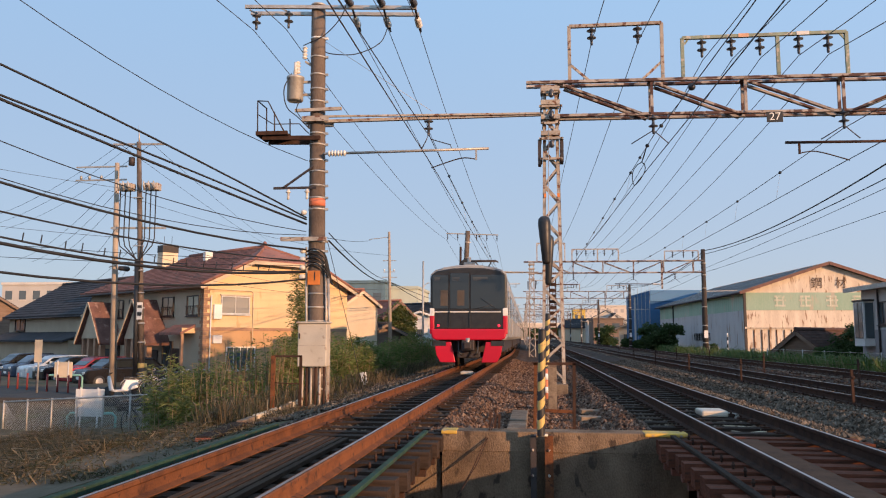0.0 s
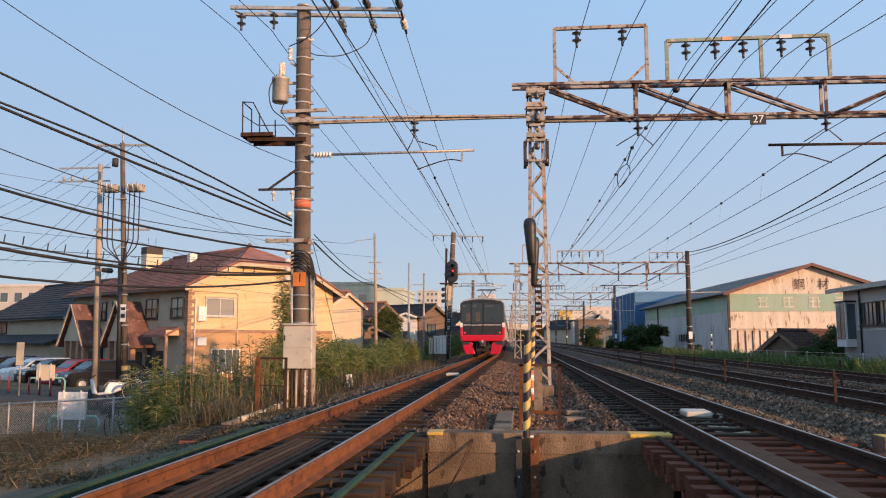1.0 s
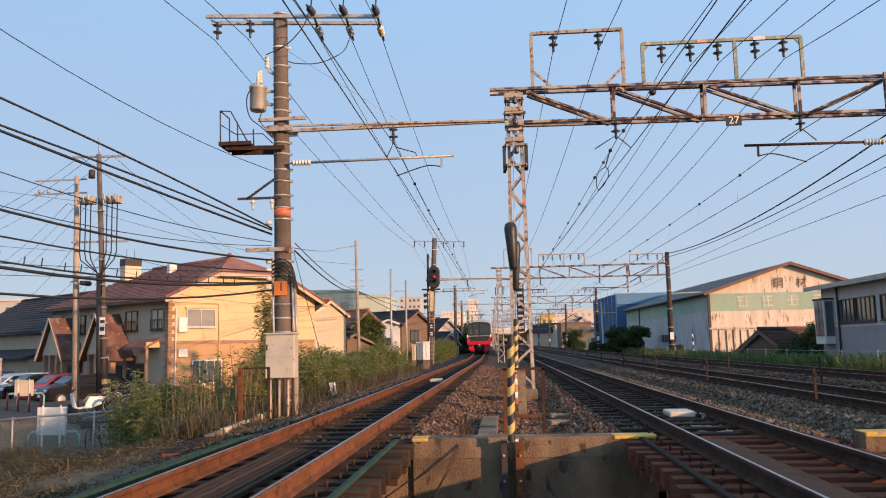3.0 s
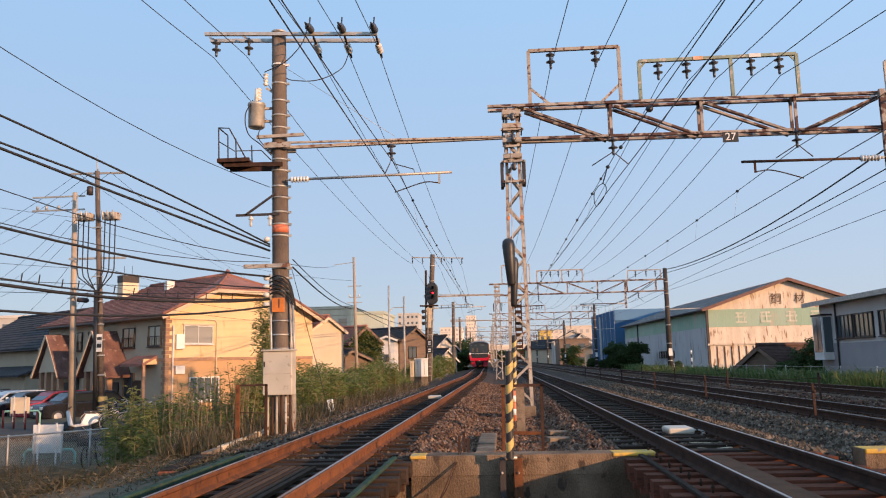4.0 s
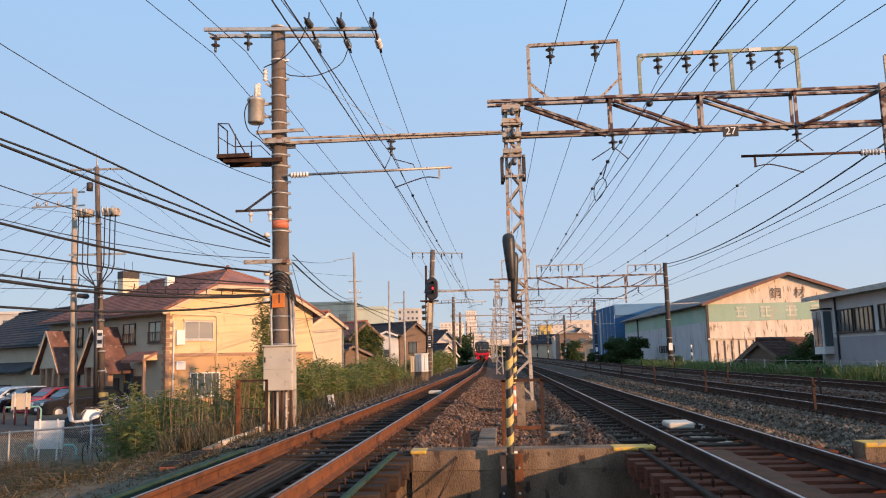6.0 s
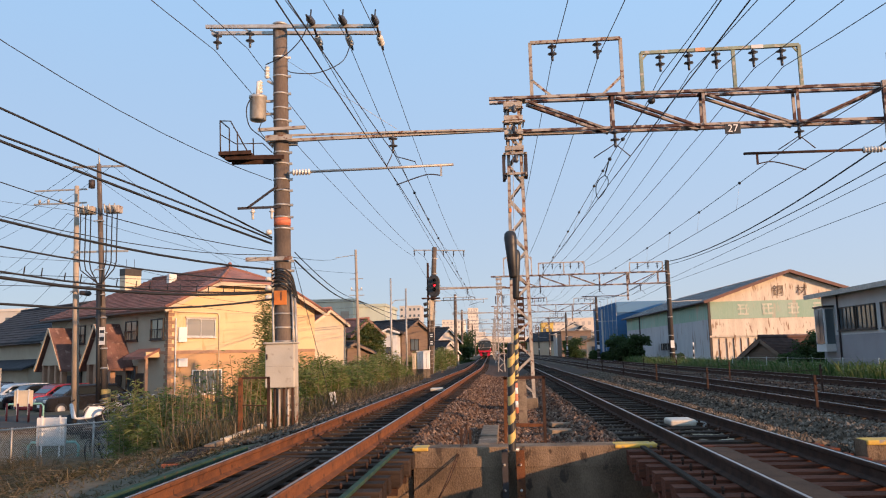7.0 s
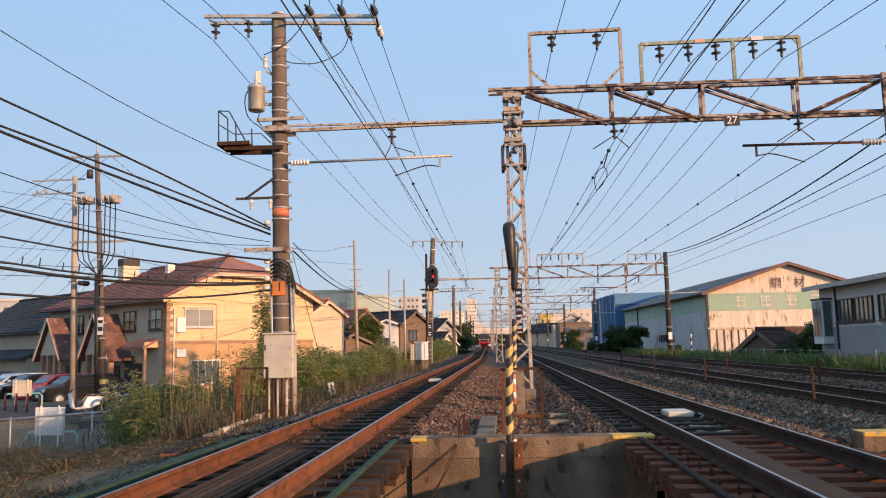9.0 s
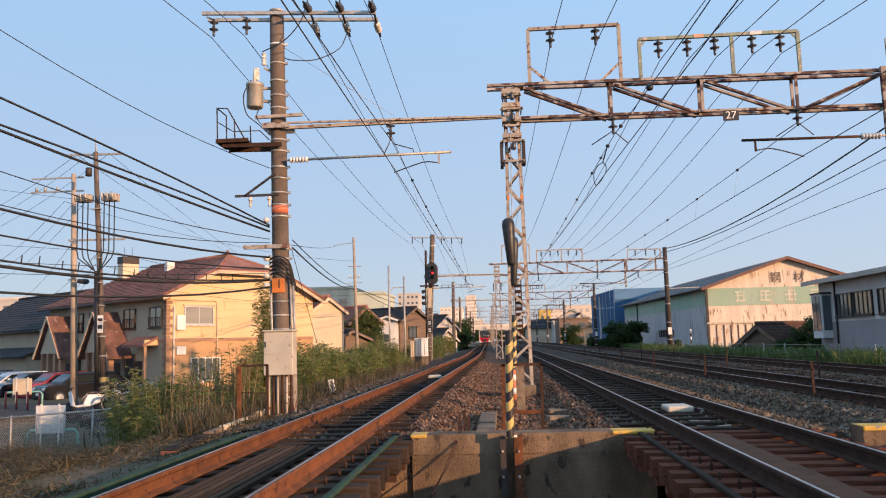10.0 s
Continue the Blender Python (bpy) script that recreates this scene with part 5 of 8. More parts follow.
        for q in (-1.25, -0.45, 0.45, 1.25):
            part("porch_post", vw.plate(Mesh(), V(tc) + q - 0.14, V(tc) + q + 0.14, ZB, zl, out - 0.35, out - 0.05), BRICK, po)
        part("entrance_door", vw.plate(Mesh(), V(tc) - 0.45, V(tc) + 0.45, ZB + 0.1, ZB + 2.1, 0.02, 0.07), FRAME_DK, po)
    ca = part("canopy", roof_slab(vw.at(V(3.1), 1.35, 0.9), vw.at(V(0.8), 1.35, 0.9), vw.at(V(0.8), 1.8, 0), vw.at(V(3.1), 1.8, 0)), ROOF_RED, h, "small tiled canopy")
    part("canopy_side", vw.plate(Mesh(), V(0.9), V(0.82), 1.3, 1.6, 0, 0.8), WALL_YEL, ca)
    part("entrance_door", vw.plate(Mesh(), V(3.3), V(2.3), ZB + 0.1, ZB + 2.2, 0.02, 0.08), FRAME_DK, h)
    part("canopy_post", vw.plate(Mesh(), V(1.1), V(0.95), ZB, 1.3, 0.6, 0.75), BRICK, ca)
    return h


yellow_house()


def gable_house(name, label, centre, wid, dep, turn, zb, ze, zr, wall_m, roof_m, wins=(), o=0.45, extra=None):
    """Plain pitched-roof house; the gable of width wid faces -y before the turn, the ridge runs along y."""
    h = thing(name, label, "house", pose(centre[0], centre[1], 0, 0, 0, turn))
    w2 = wid / 2
    m = Mesh()
    m.add([(-w2, 0, zb), (w2, 0, zb), (w2, 0, ze), (0, 0, zr), (-w2, 0, ze), (-w2, dep, zb), (w2, dep, zb), (w2, dep, ze), (0, dep, zr), (-w2, dep, ze)],
          [(0, 1, 2, 3, 4), (9, 8, 7, 6, 5), (0, 4, 9, 5), (1, 6, 7, 2)])
    part("wall", m, wall_m, h)
    dz = (zr - ze) / w2 * o
    for s in (-1, 1):
        a, b = (s * (w2 + o), -o, ze - dz), (s * (w2 + o), dep + o, ze - dz)
        c, d = (0, dep + o, zr), (0, -o, zr)
        rf = part("roof", roof_slab(tuple(Vector(a) + Vector((0, 0, 0.16))), tuple(Vector(b) + Vector((0, 0, 0.16))), tuple(Vector(c) + Vector((0, 0, 0.16))), tuple(Vector(d) + Vector((0, 0, 0.16)))), roof_m, h)
        if wid < 15:
            up = Vector((0, 0, 0.16))
            part("tile_relief", tile_rows(Vector(a) + up, Vector(b) + up, Vector(c) + up, Vector(d) + up, 14, Mesh()), roof_m, rf)
        part("bargeboard", Mesh().bar(Vector(a) - Vector((0, -0.02, 0.02)), Vector(d) - Vector((0, -0.02, 0.02)), 0.05, 0.2), wall_m, rf)
        part("gutter", Mesh().tube([Vector(a), Vector(b)], 0.06, 6), FRAME_DK, rf)
    part("ridge", Mesh().tube([(0, -o, zr + 0.2), (0, dep + o, zr + 0.2)], 0.12, 8), roof_m, h)
    front, left, right = Wall((-w2, 0), (1, 0)), Wall((-w2, dep), (0, -1)), Wall((w2, 0), (0, 1))
    for side, s0, s1, z0, z1 in wins:
        window(h, {"f": front, "l": left, "r": right}[side], s0, s1, z0, z1, FRAME_DK, WGLASS, 1)
    return h


gable_house("cream_house", "cream rendered house with brown gabled roof", (-13.7, 62.0), 3.5, 8, 54, -1.7, 3.7, 4.72, WALL_CREAM, ROOF_RED, (("r", 1, 2.4, 1.4, 2.6),), 0.28)
gable_house("low_house", "low dark-roofed lean-to beside the ivy house", (-13.2, 69), 4, 4, 52, -1.7, 1.5, 2.2, WALL_BRN, ROOF_GRY)
gable_house("brown_house", "dark brown sided house with grey tiled roof", (-10.0, 91), 4.6, 9, 52, -1.7, 3.6, 5.0, WALL_BRN, ROOF_GRY, (("f", 1.4, 2.6, 1.7, 2.9),))
gable_house("small_white_house", "narrow white rendered house end", (-12.4, 86), 1.6, 6, 0, -1.7, 3.7, 4.0, WHITE, ROOF_GRY, (("f", 0.5, 1.0, 1.4, 2.0),))
gable_house("grey_roof_house", "pale house with dark grey tiled roof", (-8.0, 113), 5.0, 7, 52, -1.7, 2.9, 4.7, WALL_WHT, ROOF_GRY, (("f", 1.0, 2.4, 1.0, 2.2),))
gable_house("grey_roof_house", "low pale house with dark grey tiled roof", (-7.4, 106), 3.6, 5, 52, -1.7, 1.4, 2.7, WALL_WHT, ROOF_GRY)
gable_house("grey_roof_house", "dark-roofed house farther along the line", (-11.0, 134), 6.0, 8, 52, -1.7, 3.6, 5.6, WALL_BRN, ROOF_GRY)
old = gable_house("old_house", "old beige house with blue-grey tiled roof", (-30.6, 59.4), 9, 15, 54, -1.7, 2.9, 5.7, WALL_BEI, ROOF_GRY, (("l", 1.5, 3.6, 1.7, 2.6), ("l", 9.0, 12.6, -0.6, 0.5), ("l", 5.0, 7.4, -0.6, 0.5)))
part("lower_roof", roof_slab((-6.2, -0.4, 0.85), (-6.2, 15.4, 0.85), (-4.5, 15.4, 1.5), (-4.5, -0.4, 1.5)), ROOF_GRY, old, "lower grey tiled pent roof")
part("lower_wall", Mesh().box(-5.6, -4.5, 0.0, 15.0, -1.7, 0.9), WALL_BEI, old)
gable_house("old_house", "second old house with grey tiled roof", (-52, 70), 10, 14, 54, -1.7, 2.6, 5.6, WALL_BRN, ROOF_GRY)


def block(name, label, x0, x1, y0, y1, zb, zt, wall_m, cols, rows, parapet=0.4, glass=None, side=0):
    """Flat-roofed building with rows of windows on its front and one side."""
    b = thing(name, label, "building", (0, 0, 0))
    part("wall", Mesh().box(x0, x1, y0, y1, zb, zt), wall_m, b)
    part("roof_edge", Mesh().box(x0 - 0.15, x1 + 0.15, y0 - 0.15, y1 + 0.15, zt, zt + parapet), wall_m, b)
    gl = (glass or WGLASS)
    for wall, length, n in ((Wall((x0, y0), (1, 0)), x1 - x0, cols), (Wall((x1, y0), (0, 1)), y1 - y0, side)):
        for i in range(n):
            for j in range(rows):
                s = length * (i + 0.25) / n
                z = max(zb, -1.5) + (zt - max(zb, -1.5)) * (j + 0.35) / rows
                win = part("window", wall.plate(Mesh(), s, s + length * 0.5 / n, z, z + (zt - zb) * 0.38 / rows, -0.02, 0.03), gl, b)
                part("window_sill", wall.plate(Mesh(), s - 0.1, s + length * 0.5 / n + 0.1, z - 0.15, z, 0.0, 0.12), wall_m, win)
    return b


BLUEGREY = mat("blue_grey_cladding", (0.14, 0.23, 0.27), (0.11, 0.18, 0.22), 0.4, 0.8, 0, 0.1, 10, (3, 3, 0.3))
PALEGRN = mat("pale_green_render", (0.5, 0.53, 0.43), (0.42, 0.45, 0.38), 0.4, 0.9, 0, 0.1, 10)
block("office_block", "blue-grey clad block with flat roof", -27.5, -20.7, 109, 122, -1.7, 8.75, BLUEGREY, 3, 2)
block("office_block", "pale green rendered block with flat roof", -20.6, -16.6, 112, 124, -1.7, 8.1, PALEGRN, 1, 1)
block("hotel_block", "distant pale block with banded floors", -39, -31, 300, 312, -1.7, 19.6, WALL_WHT, 5, 9)
# paled walls and panes: distance haze and warm sun put into the colours
FAR_WALL = mat("sunlit_hazy_far_wall", (0.78, 0.68, 0.57), (0.7, 0.6, 0.5), 0.05, 0.9, 0, 0, 1)
FAR_GLASS = glass_mat("hazy_far_glass", (0.42, 0.37, 0.33), 0.3)
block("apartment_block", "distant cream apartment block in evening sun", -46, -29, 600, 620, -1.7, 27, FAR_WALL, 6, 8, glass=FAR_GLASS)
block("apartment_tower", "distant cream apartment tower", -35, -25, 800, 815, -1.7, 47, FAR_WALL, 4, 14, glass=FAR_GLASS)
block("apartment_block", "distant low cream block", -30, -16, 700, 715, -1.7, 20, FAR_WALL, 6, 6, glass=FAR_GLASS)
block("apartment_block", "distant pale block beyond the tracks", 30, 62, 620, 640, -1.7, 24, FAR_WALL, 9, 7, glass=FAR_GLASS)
block("white_block", "white three-storey building behind the old houses", -86, -74, 120, 132, -1.7, 9.6, WALL_WHT, 5, 3)
block("dark_block", "dark grey low block beside the line", 13.6, 20.5, 190, 205, -0.7, 5.6, WALL_BRN, 2, 2)
block("yellow_block", "small yellow building by the tracks", 14.2, 18.6, 300, 312, -0.7, 11.6, mat("yellow_wall", (0.7, 0.48, 0.1)), 2, 2)
gable_house("trackside_house", "low tan house with grey roof and windows", (16.4, 134), 6.0, 12, -30, -0.7, 2.9, 3.9, WALL_BEI, ROOF_GRY, (("f", 1.0, 2.4, 0.6, 1.8), ("l", 2.0, 4.0, 0.6, 1.8)))
gable_house("grey_house", "grey house beyond the dark block", (20.0, 225), 11, 14, 0, -0.7, 6.2, 9.0, WALL_WHT, ROOF_GRY, (("f", 1, 2, 2, 3), ("f", 4, 5, 2, 3)))

# ivy-covered house
ivy_house = gable_house("ivy_house", "small house overgrown with green ivy", (-13.1, 75.5), 3.6, 6, 52, -1.7, 3.2, 4.5, WALL_BRN, ROOF_RED)

# -- steel warehouse --
WH_GREEN = mat("faded_green_sheet", (0.3, 0.44, 0.33), (0.4, 0.5, 0.4), 0.5, 0.86, 0, 0.1, 20, (1, 1, 0.25), spots=((0.5, 0.45, 0.36), 0.06))
WH_CREAM = mat("rust_streaked_cream_sheet", (0.68, 0.59, 0.48), (0.52, 0.43, 0.34), 1.1, 0.86, 0, 0.1, 14, (1.6, 1.6, 0.35), spots=((0.3, 0.2, 0.135), 0.11))
WH_GREY = mat("grey_sheet", (0.55, 0.54, 0.54), (0.46, 0.45, 0.46), 0.5, 0.8, 0, 0.1, 20, (2, 2, 0.3), spots=((0.3, 0.24, 0.2), 0.03))
WH_ROOF = mat("weathered_sheet_roof", (0.3, 0.29, 0.28), (0.22, 0.2, 0.2), 0.4, 0.6, 0.2, 0.1, 12, (4, 0.4, 1))
RIDGE_RED = mat("red_brown_verge", (0.2, 0.095, 0.072), (0.14, 0.07, 0.055))
FADED = mat("faded_pale_lettering", (0.6, 0.57, 0.47), (0.48, 0.5, 0.4), 3, 0.9, 0, 0, spots=((0.38, 0.47, 0.37), 0.12))
BROWN_INK = mat("dark_brown_lettering", (0.13, 0.075, 0.05))


def warehouse():
    h = thing("warehouse", "large cream and green sheet-metal warehouse with rust streaks", "warehouse", pose(17.65, 70, 0, 0, 0, 3.2))
    W_, D, zb, ze, zr = 14.0, 33.5, -0.75, 5.0, 7.35
    fr, sd = Wall((0, 0), (1, 0)), Wall((0, D), (0, -1))
    core = Mesh()
    core.add([(0, 0, zb), (W_, 0, zb), (W_, 0, ze), (W_ / 2, 0, zr), (0, 0, ze), (0, D, zb), (W_, D, zb), (W_, D, ze), (W_ / 2, D, zr), (0, D, ze)], [(0, 1, 2, 3, 4), (9, 8, 7, 6, 5), (0, 4, 9, 5), (1, 6, 7, 2)])
    part("wall", core, WH_CREAM, h, "cream sheet gable with rust streaks")
    # ribbed sheets: front cream, green bands, grey side
    for w, length, z0, z1, m_, nm in ((fr, W_, 3.5, 5.0, WH_GREEN, "green_band"), (sd, D, 3.5, 5.0, WH_GREEN, "green_band"), (sd, D, zb, 3.5, WH_GREY, "grey_side")):
        p = part(nm, w.plate(Mesh(), 0.0, length, z0, z1, 0.0, 0.03), m_, h)
        rb = Mesh()
        s = 0.3
        while s < length:
            w.plate(rb, s, s + 0.05, z0, z1, 0.03, 0.037)
            s += 0.6
        part("rib_sheet", rb, m_, p)
    rb = Mesh()
    s = 0.45
    while s < W_ - 0.3:
        fr.plate(rb, s, s + 0.05, zb, 3.45, 0.0, 0.007)
        zt = ze + (zr - ze) * (1 - abs(s - W_ / 2) / (W_ / 2))
        fr.plate(rb, s, s + 0.05, 5.05, zt, 0.0, 0.007)
        s += 0.9
    part("rib_sheet", rb, WH_CREAM, h)
    part("ledge", fr.plate(Mesh(), -0.05, W_, 1.95, 2.1, 0.0, 0.14), WH_CREAM, h)
    for i in range(12):
        s = 0.7 + i * 0.62
        part("rusty_post", fr.plate(Mesh(), s, s + (0.06, 0.09, 0.05)[i % 3], zb, 1.85, 0.0, 0.07), (RUST, BROWN_INK, RUST_DK)[i % 3], h, "rust-streaked post")
    for s in (7.5, 20.5):
        part("downpipe", sd.plate(Mesh(), s, s + 0.12, zb, ze, 0.05, 0.17), DARK_STEEL, h)
    part("corner_trim", fr.plate(Mesh(), -0.06, 0.14, zb, ze, -0.1, 0.08), DARK_STEEL, h)
    for s0 in (17.0, 2.0):
        for i in range(6):
            window(h, sd, s0 + i * 1.0, s0 + i * 1.0 + 0.75, 1.0, 1.6, FRAME_DK, WGLASS, 0, sill=False)
    o = 0.5
    dz = (zr - ze) / (W_ / 2) * o
    for s in (0, 1):
        xe = -o if s == 0 else W_ + o
        up = Vector((0, 0, 0.2))
        a, b, c, d = [Vector(q) + up for q in ((xe, -o, ze - dz), (xe, D + o, ze - dz), (W_ / 2, D + o, zr), (W_ / 2, -o, zr))]
        rf = part("roof", roof_slab(a, b, c, d, 0.12), WH_ROOF, h, "weathered corrugated roof")
        cor = Mesh()
        y = -o
        while y < D + o:
            f = (y + o) / (D + 2 * o)
            cor.bar(a.lerp(b, f) + Vector((0, 0, 0.01)), d.lerp(c, f) + Vector((0, 0, 0.01)), 0.1, 0.05)
            y += 0.5
        part("corrugated_sheet", cor, WH_ROOF, rf)
        part("verge", Mesh().bar(a - Vector((0, 0.03, 0.08)), d - Vector((0, 0.03, 0.08)), 0.06, 0.26), RIDGE_RED, rf, "red-brown verge board")
        part("gutter", Mesh().tube([a - Vector((0, 0, 0.1)), b - Vector((0, 0, 0.1))], 0.09, 8), DARK_STEEL, rf)
    # lettering: generic word on the gable, the trader's name as faded bars
    tx = bpy.data.curves.new("lettering", "FONT")
    tx.body, tx.size, tx.extrude, tx.space_character = "鋼　材", 1.0, 0.003, 1.0
    t = new("lettering", tx)
    tx.materials.append(BROWN_INK)
    t.parent = h
    t.matrix_basis = pose(5.55, -0.06, 5.45, 90)
    for k, s in enumerate((2.45, 4.55, 6.75, 8.9)):
        for z0, z1, a, b in ((4.62, 4.74, 0.05, 0.9), (4.3, 4.42, 0.0, 1.0), (3.85, 3.97, 0.05, 0.95)):
            part("faded_bar", fr.plate(Mesh(), s + a, s + b, z0 - 0.04, z1, 0.05, 0.06), FADED, h)
        for a in ((0.2, 0.7), (0.1, 0.5), (0.3, 0.75), (0.15, 0.8))[k]:
            part("faded_bar", fr.plate(Mesh(), s + a, s + a + 0.13, 3.85, 4.74, 0.052, 0.062), FADED, h)
    return h


warehouse()

# blue mesh-wrapped building behind the warehouse
BLUE = mat("blue_sheeting", (0.05, 0.125, 0.25), (0.065, 0.16, 0.3), 0.4, 0.86, 0, 0.2, 8, (1, 1, 0.3), spots=((0.1, 0.19, 0.29), 0.1))
BLUE_LT = mat("pale_blue_sheeting", (0.12, 0.25, 0.42), (0.14, 0.28, 0.45), 0.4, 0.86, 0, 0.2, 8)
bb = thing("sheeted_building", "building wrapped in blue scaffold sheeting", "building", (0, 0, 0))
part("sheeting", Mesh().add([(14.9, 106, -0.7), (24, 106, -0.7), (24, 124, -0.7), (13.9, 124, -0.7), (14.9, 106, 7.35), (24, 106, 7.35), (24, 124, 7.5), (13.9, 124, 7.5)], [(0, 1, 5, 4), (1, 2, 6, 5), (2, 3, 7, 6), (3, 0, 4, 7), (4, 5, 6, 7)]), BLUE, bb, "deep blue sheeting")
part("top_sheet", Mesh().box(14.92, 24, 105.9, 105.98, 6.0, 7.4), BLUE_LT, bb)
for i in range(7):
    part("scaffold_tube", Mesh().tube([(14.85 - i * 0.15, 106 + i * 2.8, -0.7), (14.85 - i * 0.15, 106 + i * 2.8, 8.2)], 0.03, 6), GALV, bb)
part("pale_strip", Mesh().box(14.2, 14.32, 116, 117.2, 0.3, 7.0), WALL_WHT, bb)

# -- grey trackside shed with bay window --
sh = thing("trackside_shed", "low grey rendered shed with strip windows and bay", "building", (0, 0, 0))
SH_LO = mat("dark_grey_dado", (0.36, 0.34, 0.35), (0.3, 0.28, 0.29), 0.6, 0.9, 0, 0.1)
SH_UP = mat("pale_grey_render", (0.68, 0.66, 0.64), (0.58, 0.56, 0.54), 0.6, 0.9, 0, 0.1)
part("wall", Mesh().box(17.5, 25, 28, 45.2, 1.55, 3.7), SH_UP, sh, "pale grey upper wall")
part("dado", Mesh().box(17.46, 25.04, 27.96, 45.24, -0.8, 1.55), SH_LO, sh, "darker grey lower wall")
part("roof", roof_slab((16.9, 27.5, 3.8), (16.9, 46, 3.8), (25.5, 46, 4.9), (25.5, 27.5, 4.9), 0.16), WH_ROOF, sh, "corrugated roof with pale edge")
part("fascia", Mesh().box(16.86, 16.9, 27.5, 46, 3.58, 3.82), GALV, sh)
sw = Wall((17.5, 45.2), (0, -1))
for s in (2.2, 4.4, 7.0, 9.2):
    window(sh, sw, s, s + 1.9, 1.85, 2.9, FRAME_DK, WGLASS, 3)
bay = part("bay_window", Mesh().box(16.95, 17.5, 43.6, 44.9, 0.7, 3.1), SH_UP, sh, "projecting bay window")
part("bay_pane", Mesh().box(16.93, 16.95, 43.72, 44.78, 1.1, 2.95), WGLASS, bay)
part("bay_pane", Mesh().box(17.02, 17.44, 43.58, 43.6, 1.1, 2.95), WGLASS, bay)
part("bay_frame", Mesh().box(16.9, 17.52, 43.55, 44.95, 3.02, 3.12).box(16.92, 16.97, 44.22, 44.28, 1.1, 2.95), FRAME_DK, bay)
part("downpipe", Mesh().tube([(17.4, 42.9, 3.6), (17.4, 42.9, -0.7)], 0.05, 6), DARK_STEEL, sh)

HUT_ROOF = mat("rusty_sheet_roof", (0.12, 0.07, 0.055), (0.07, 0.045, 0.04), 2, 0.86, 0, 0.4, 20, (6, 1, 1))
gable_house("small_hut", "small hut with dark rusty sheet roof", (15.55, 49.6), 2.9, 6.0, -52, -0.75, 0.4, 1.45, WALL_BRN, HUT_ROOF, (), 0.3)


# ---- things between and beside the tracks ----
def striped(parent, name, p0, p1, r, bands=0.115):
    """A tube wrapped in slanting yellow and black bands, as parts."""
    p0, p1 = Vector(p0), Vector(p1)
    n = max(4, round((p1 - p0).length / bands))
    for i in range(n):
        a, b = p0.lerp(p1, i / n), p0.lerp(p1, (i + 1) / n)
        d = (b - a)
        k, m = 14, Mesh()
        ring = []
        for q, base in ((0, a), (1, b)):
            for j in range(k):
                t = 2 * math.pi * j / k
                slant = 0.045 * math.cos(t - 0.6) if 0 < i + q < n else 0.0
                ring.append(base + Vector((math.cos(t) * r, math.sin(t) * r, slant)))
        m.add(ring, [(j, (j + 1) % k, (j + 1) % k + k, j + k) for j in range(k)], True)
        if i == n - 1:
            m.lathe(b, (0, 0, 1), [(0, r), (0.02, r * 0.8), (0.03, 0)], 12)
        part("stripe", m, STRIPE_Y if i % 2 else STRIPE_K, parent, "", 0)


post = thing("striped_post", "yellow and black striped guard post on steel channels", "post", (0, 0, 0))
striped(post, "stripe", (0.055, 9.72, -0.12), (0.085, 9.72, 1.12), 0.046)
part("channel", Mesh().box(-0.02, 0.0, 9.8, 9.98, -2.9, -0.13).box(-0.07, -0.02, 9.8, 9.82, -2.9, -0.13), DARK_STEEL, post, "dark steel channel")
part("channel", Mesh().box(0.1, 0.2, 9.8, 9.82, -2.9, -0.13).box(0.18, 0.2, 9.82, 9.98, -2.9, -0.13), RUST, post, "rusty steel channel")
for z in (-0.3, -0.6, -0.95):
    for x in (-0.045, 0.15):
        part("bolt", Mesh().lathe((x, 9.8, z), (0, -1, 0), [(0, 0), (0, 0.018), (0.02, 0.018), (0.022, 0)], 6), GALV_RUST, post)
part("top_frame_bolt", Mesh().tube([(0.02, 9.75, -0.12), (0.14, 9.75, -0.12)], 0.02, 6), GALV, post)

guy = thing("striped_guy_guard", "yellow and black striped guard on a mast guy", "guard", (0, 0, 0))
striped(guy, "stripe", (0.25, 18.6, 0.3), (0.3, 18.9, 1.6), 0.058, 0.125)
part("red_white_guard", Mesh().tube([(0.24, 18.5, -0.4), (0.25, 18.55, 0.35)], 0.06, 12), mat("faded_red_guard", (0.6, 0.2, 0.1), (0.5, 0.16, 0.08)), guy, "faded red guard")
for z in (-0.2, 0.1):
    part("white_ring", Mesh().tube([(0.243, 18.51, z), (0.246, 18.52, z + 0.14)], 0.063, 12), WHITE, guy)
part("guy_wire", Mesh().tube([(0.3, 18.9, 1.55), (0.4, 19.8, 6.4)], 0.012, 6), GALV, guy)

gate = thing("angle_iron_stand", "rusty steel angle frame standing by the parapet", "frame", (0, 0, 0))
part("upright", Mesh().bar((-0.02, 12, -0.36), (0.0, 12, 0.67), 0.045, 0.045, (0, 1, 0)), RUST, gate)
part("upright", Mesh().bar((0.555, 12, -0.36), (0.565, 12, 0.67), 0.045, 0.045, (0, 1, 0)), RUST_DK, gate)
part("crossbar", Mesh().bar((-0.04, 12, 0.66), (0.59, 12, 0.66), 0.045, 0.04), RUST_DK, gate)
part("lower_bar", Mesh().bar((0.0, 12, -0.02), (0.56, 12, -0.04), 0.03, 0.05), RUST, gate)
part("cabinet_stub", Mesh().box(0.24, 0.4, 15.5, 15.66, -0.36, 0.55), CONC, gate, "slim pale steel column")

# signal heads seen from behind on the mast
sb = thing("signal_heads", "black signal heads seen from behind on the mast", "signal", (0, 0, 0))


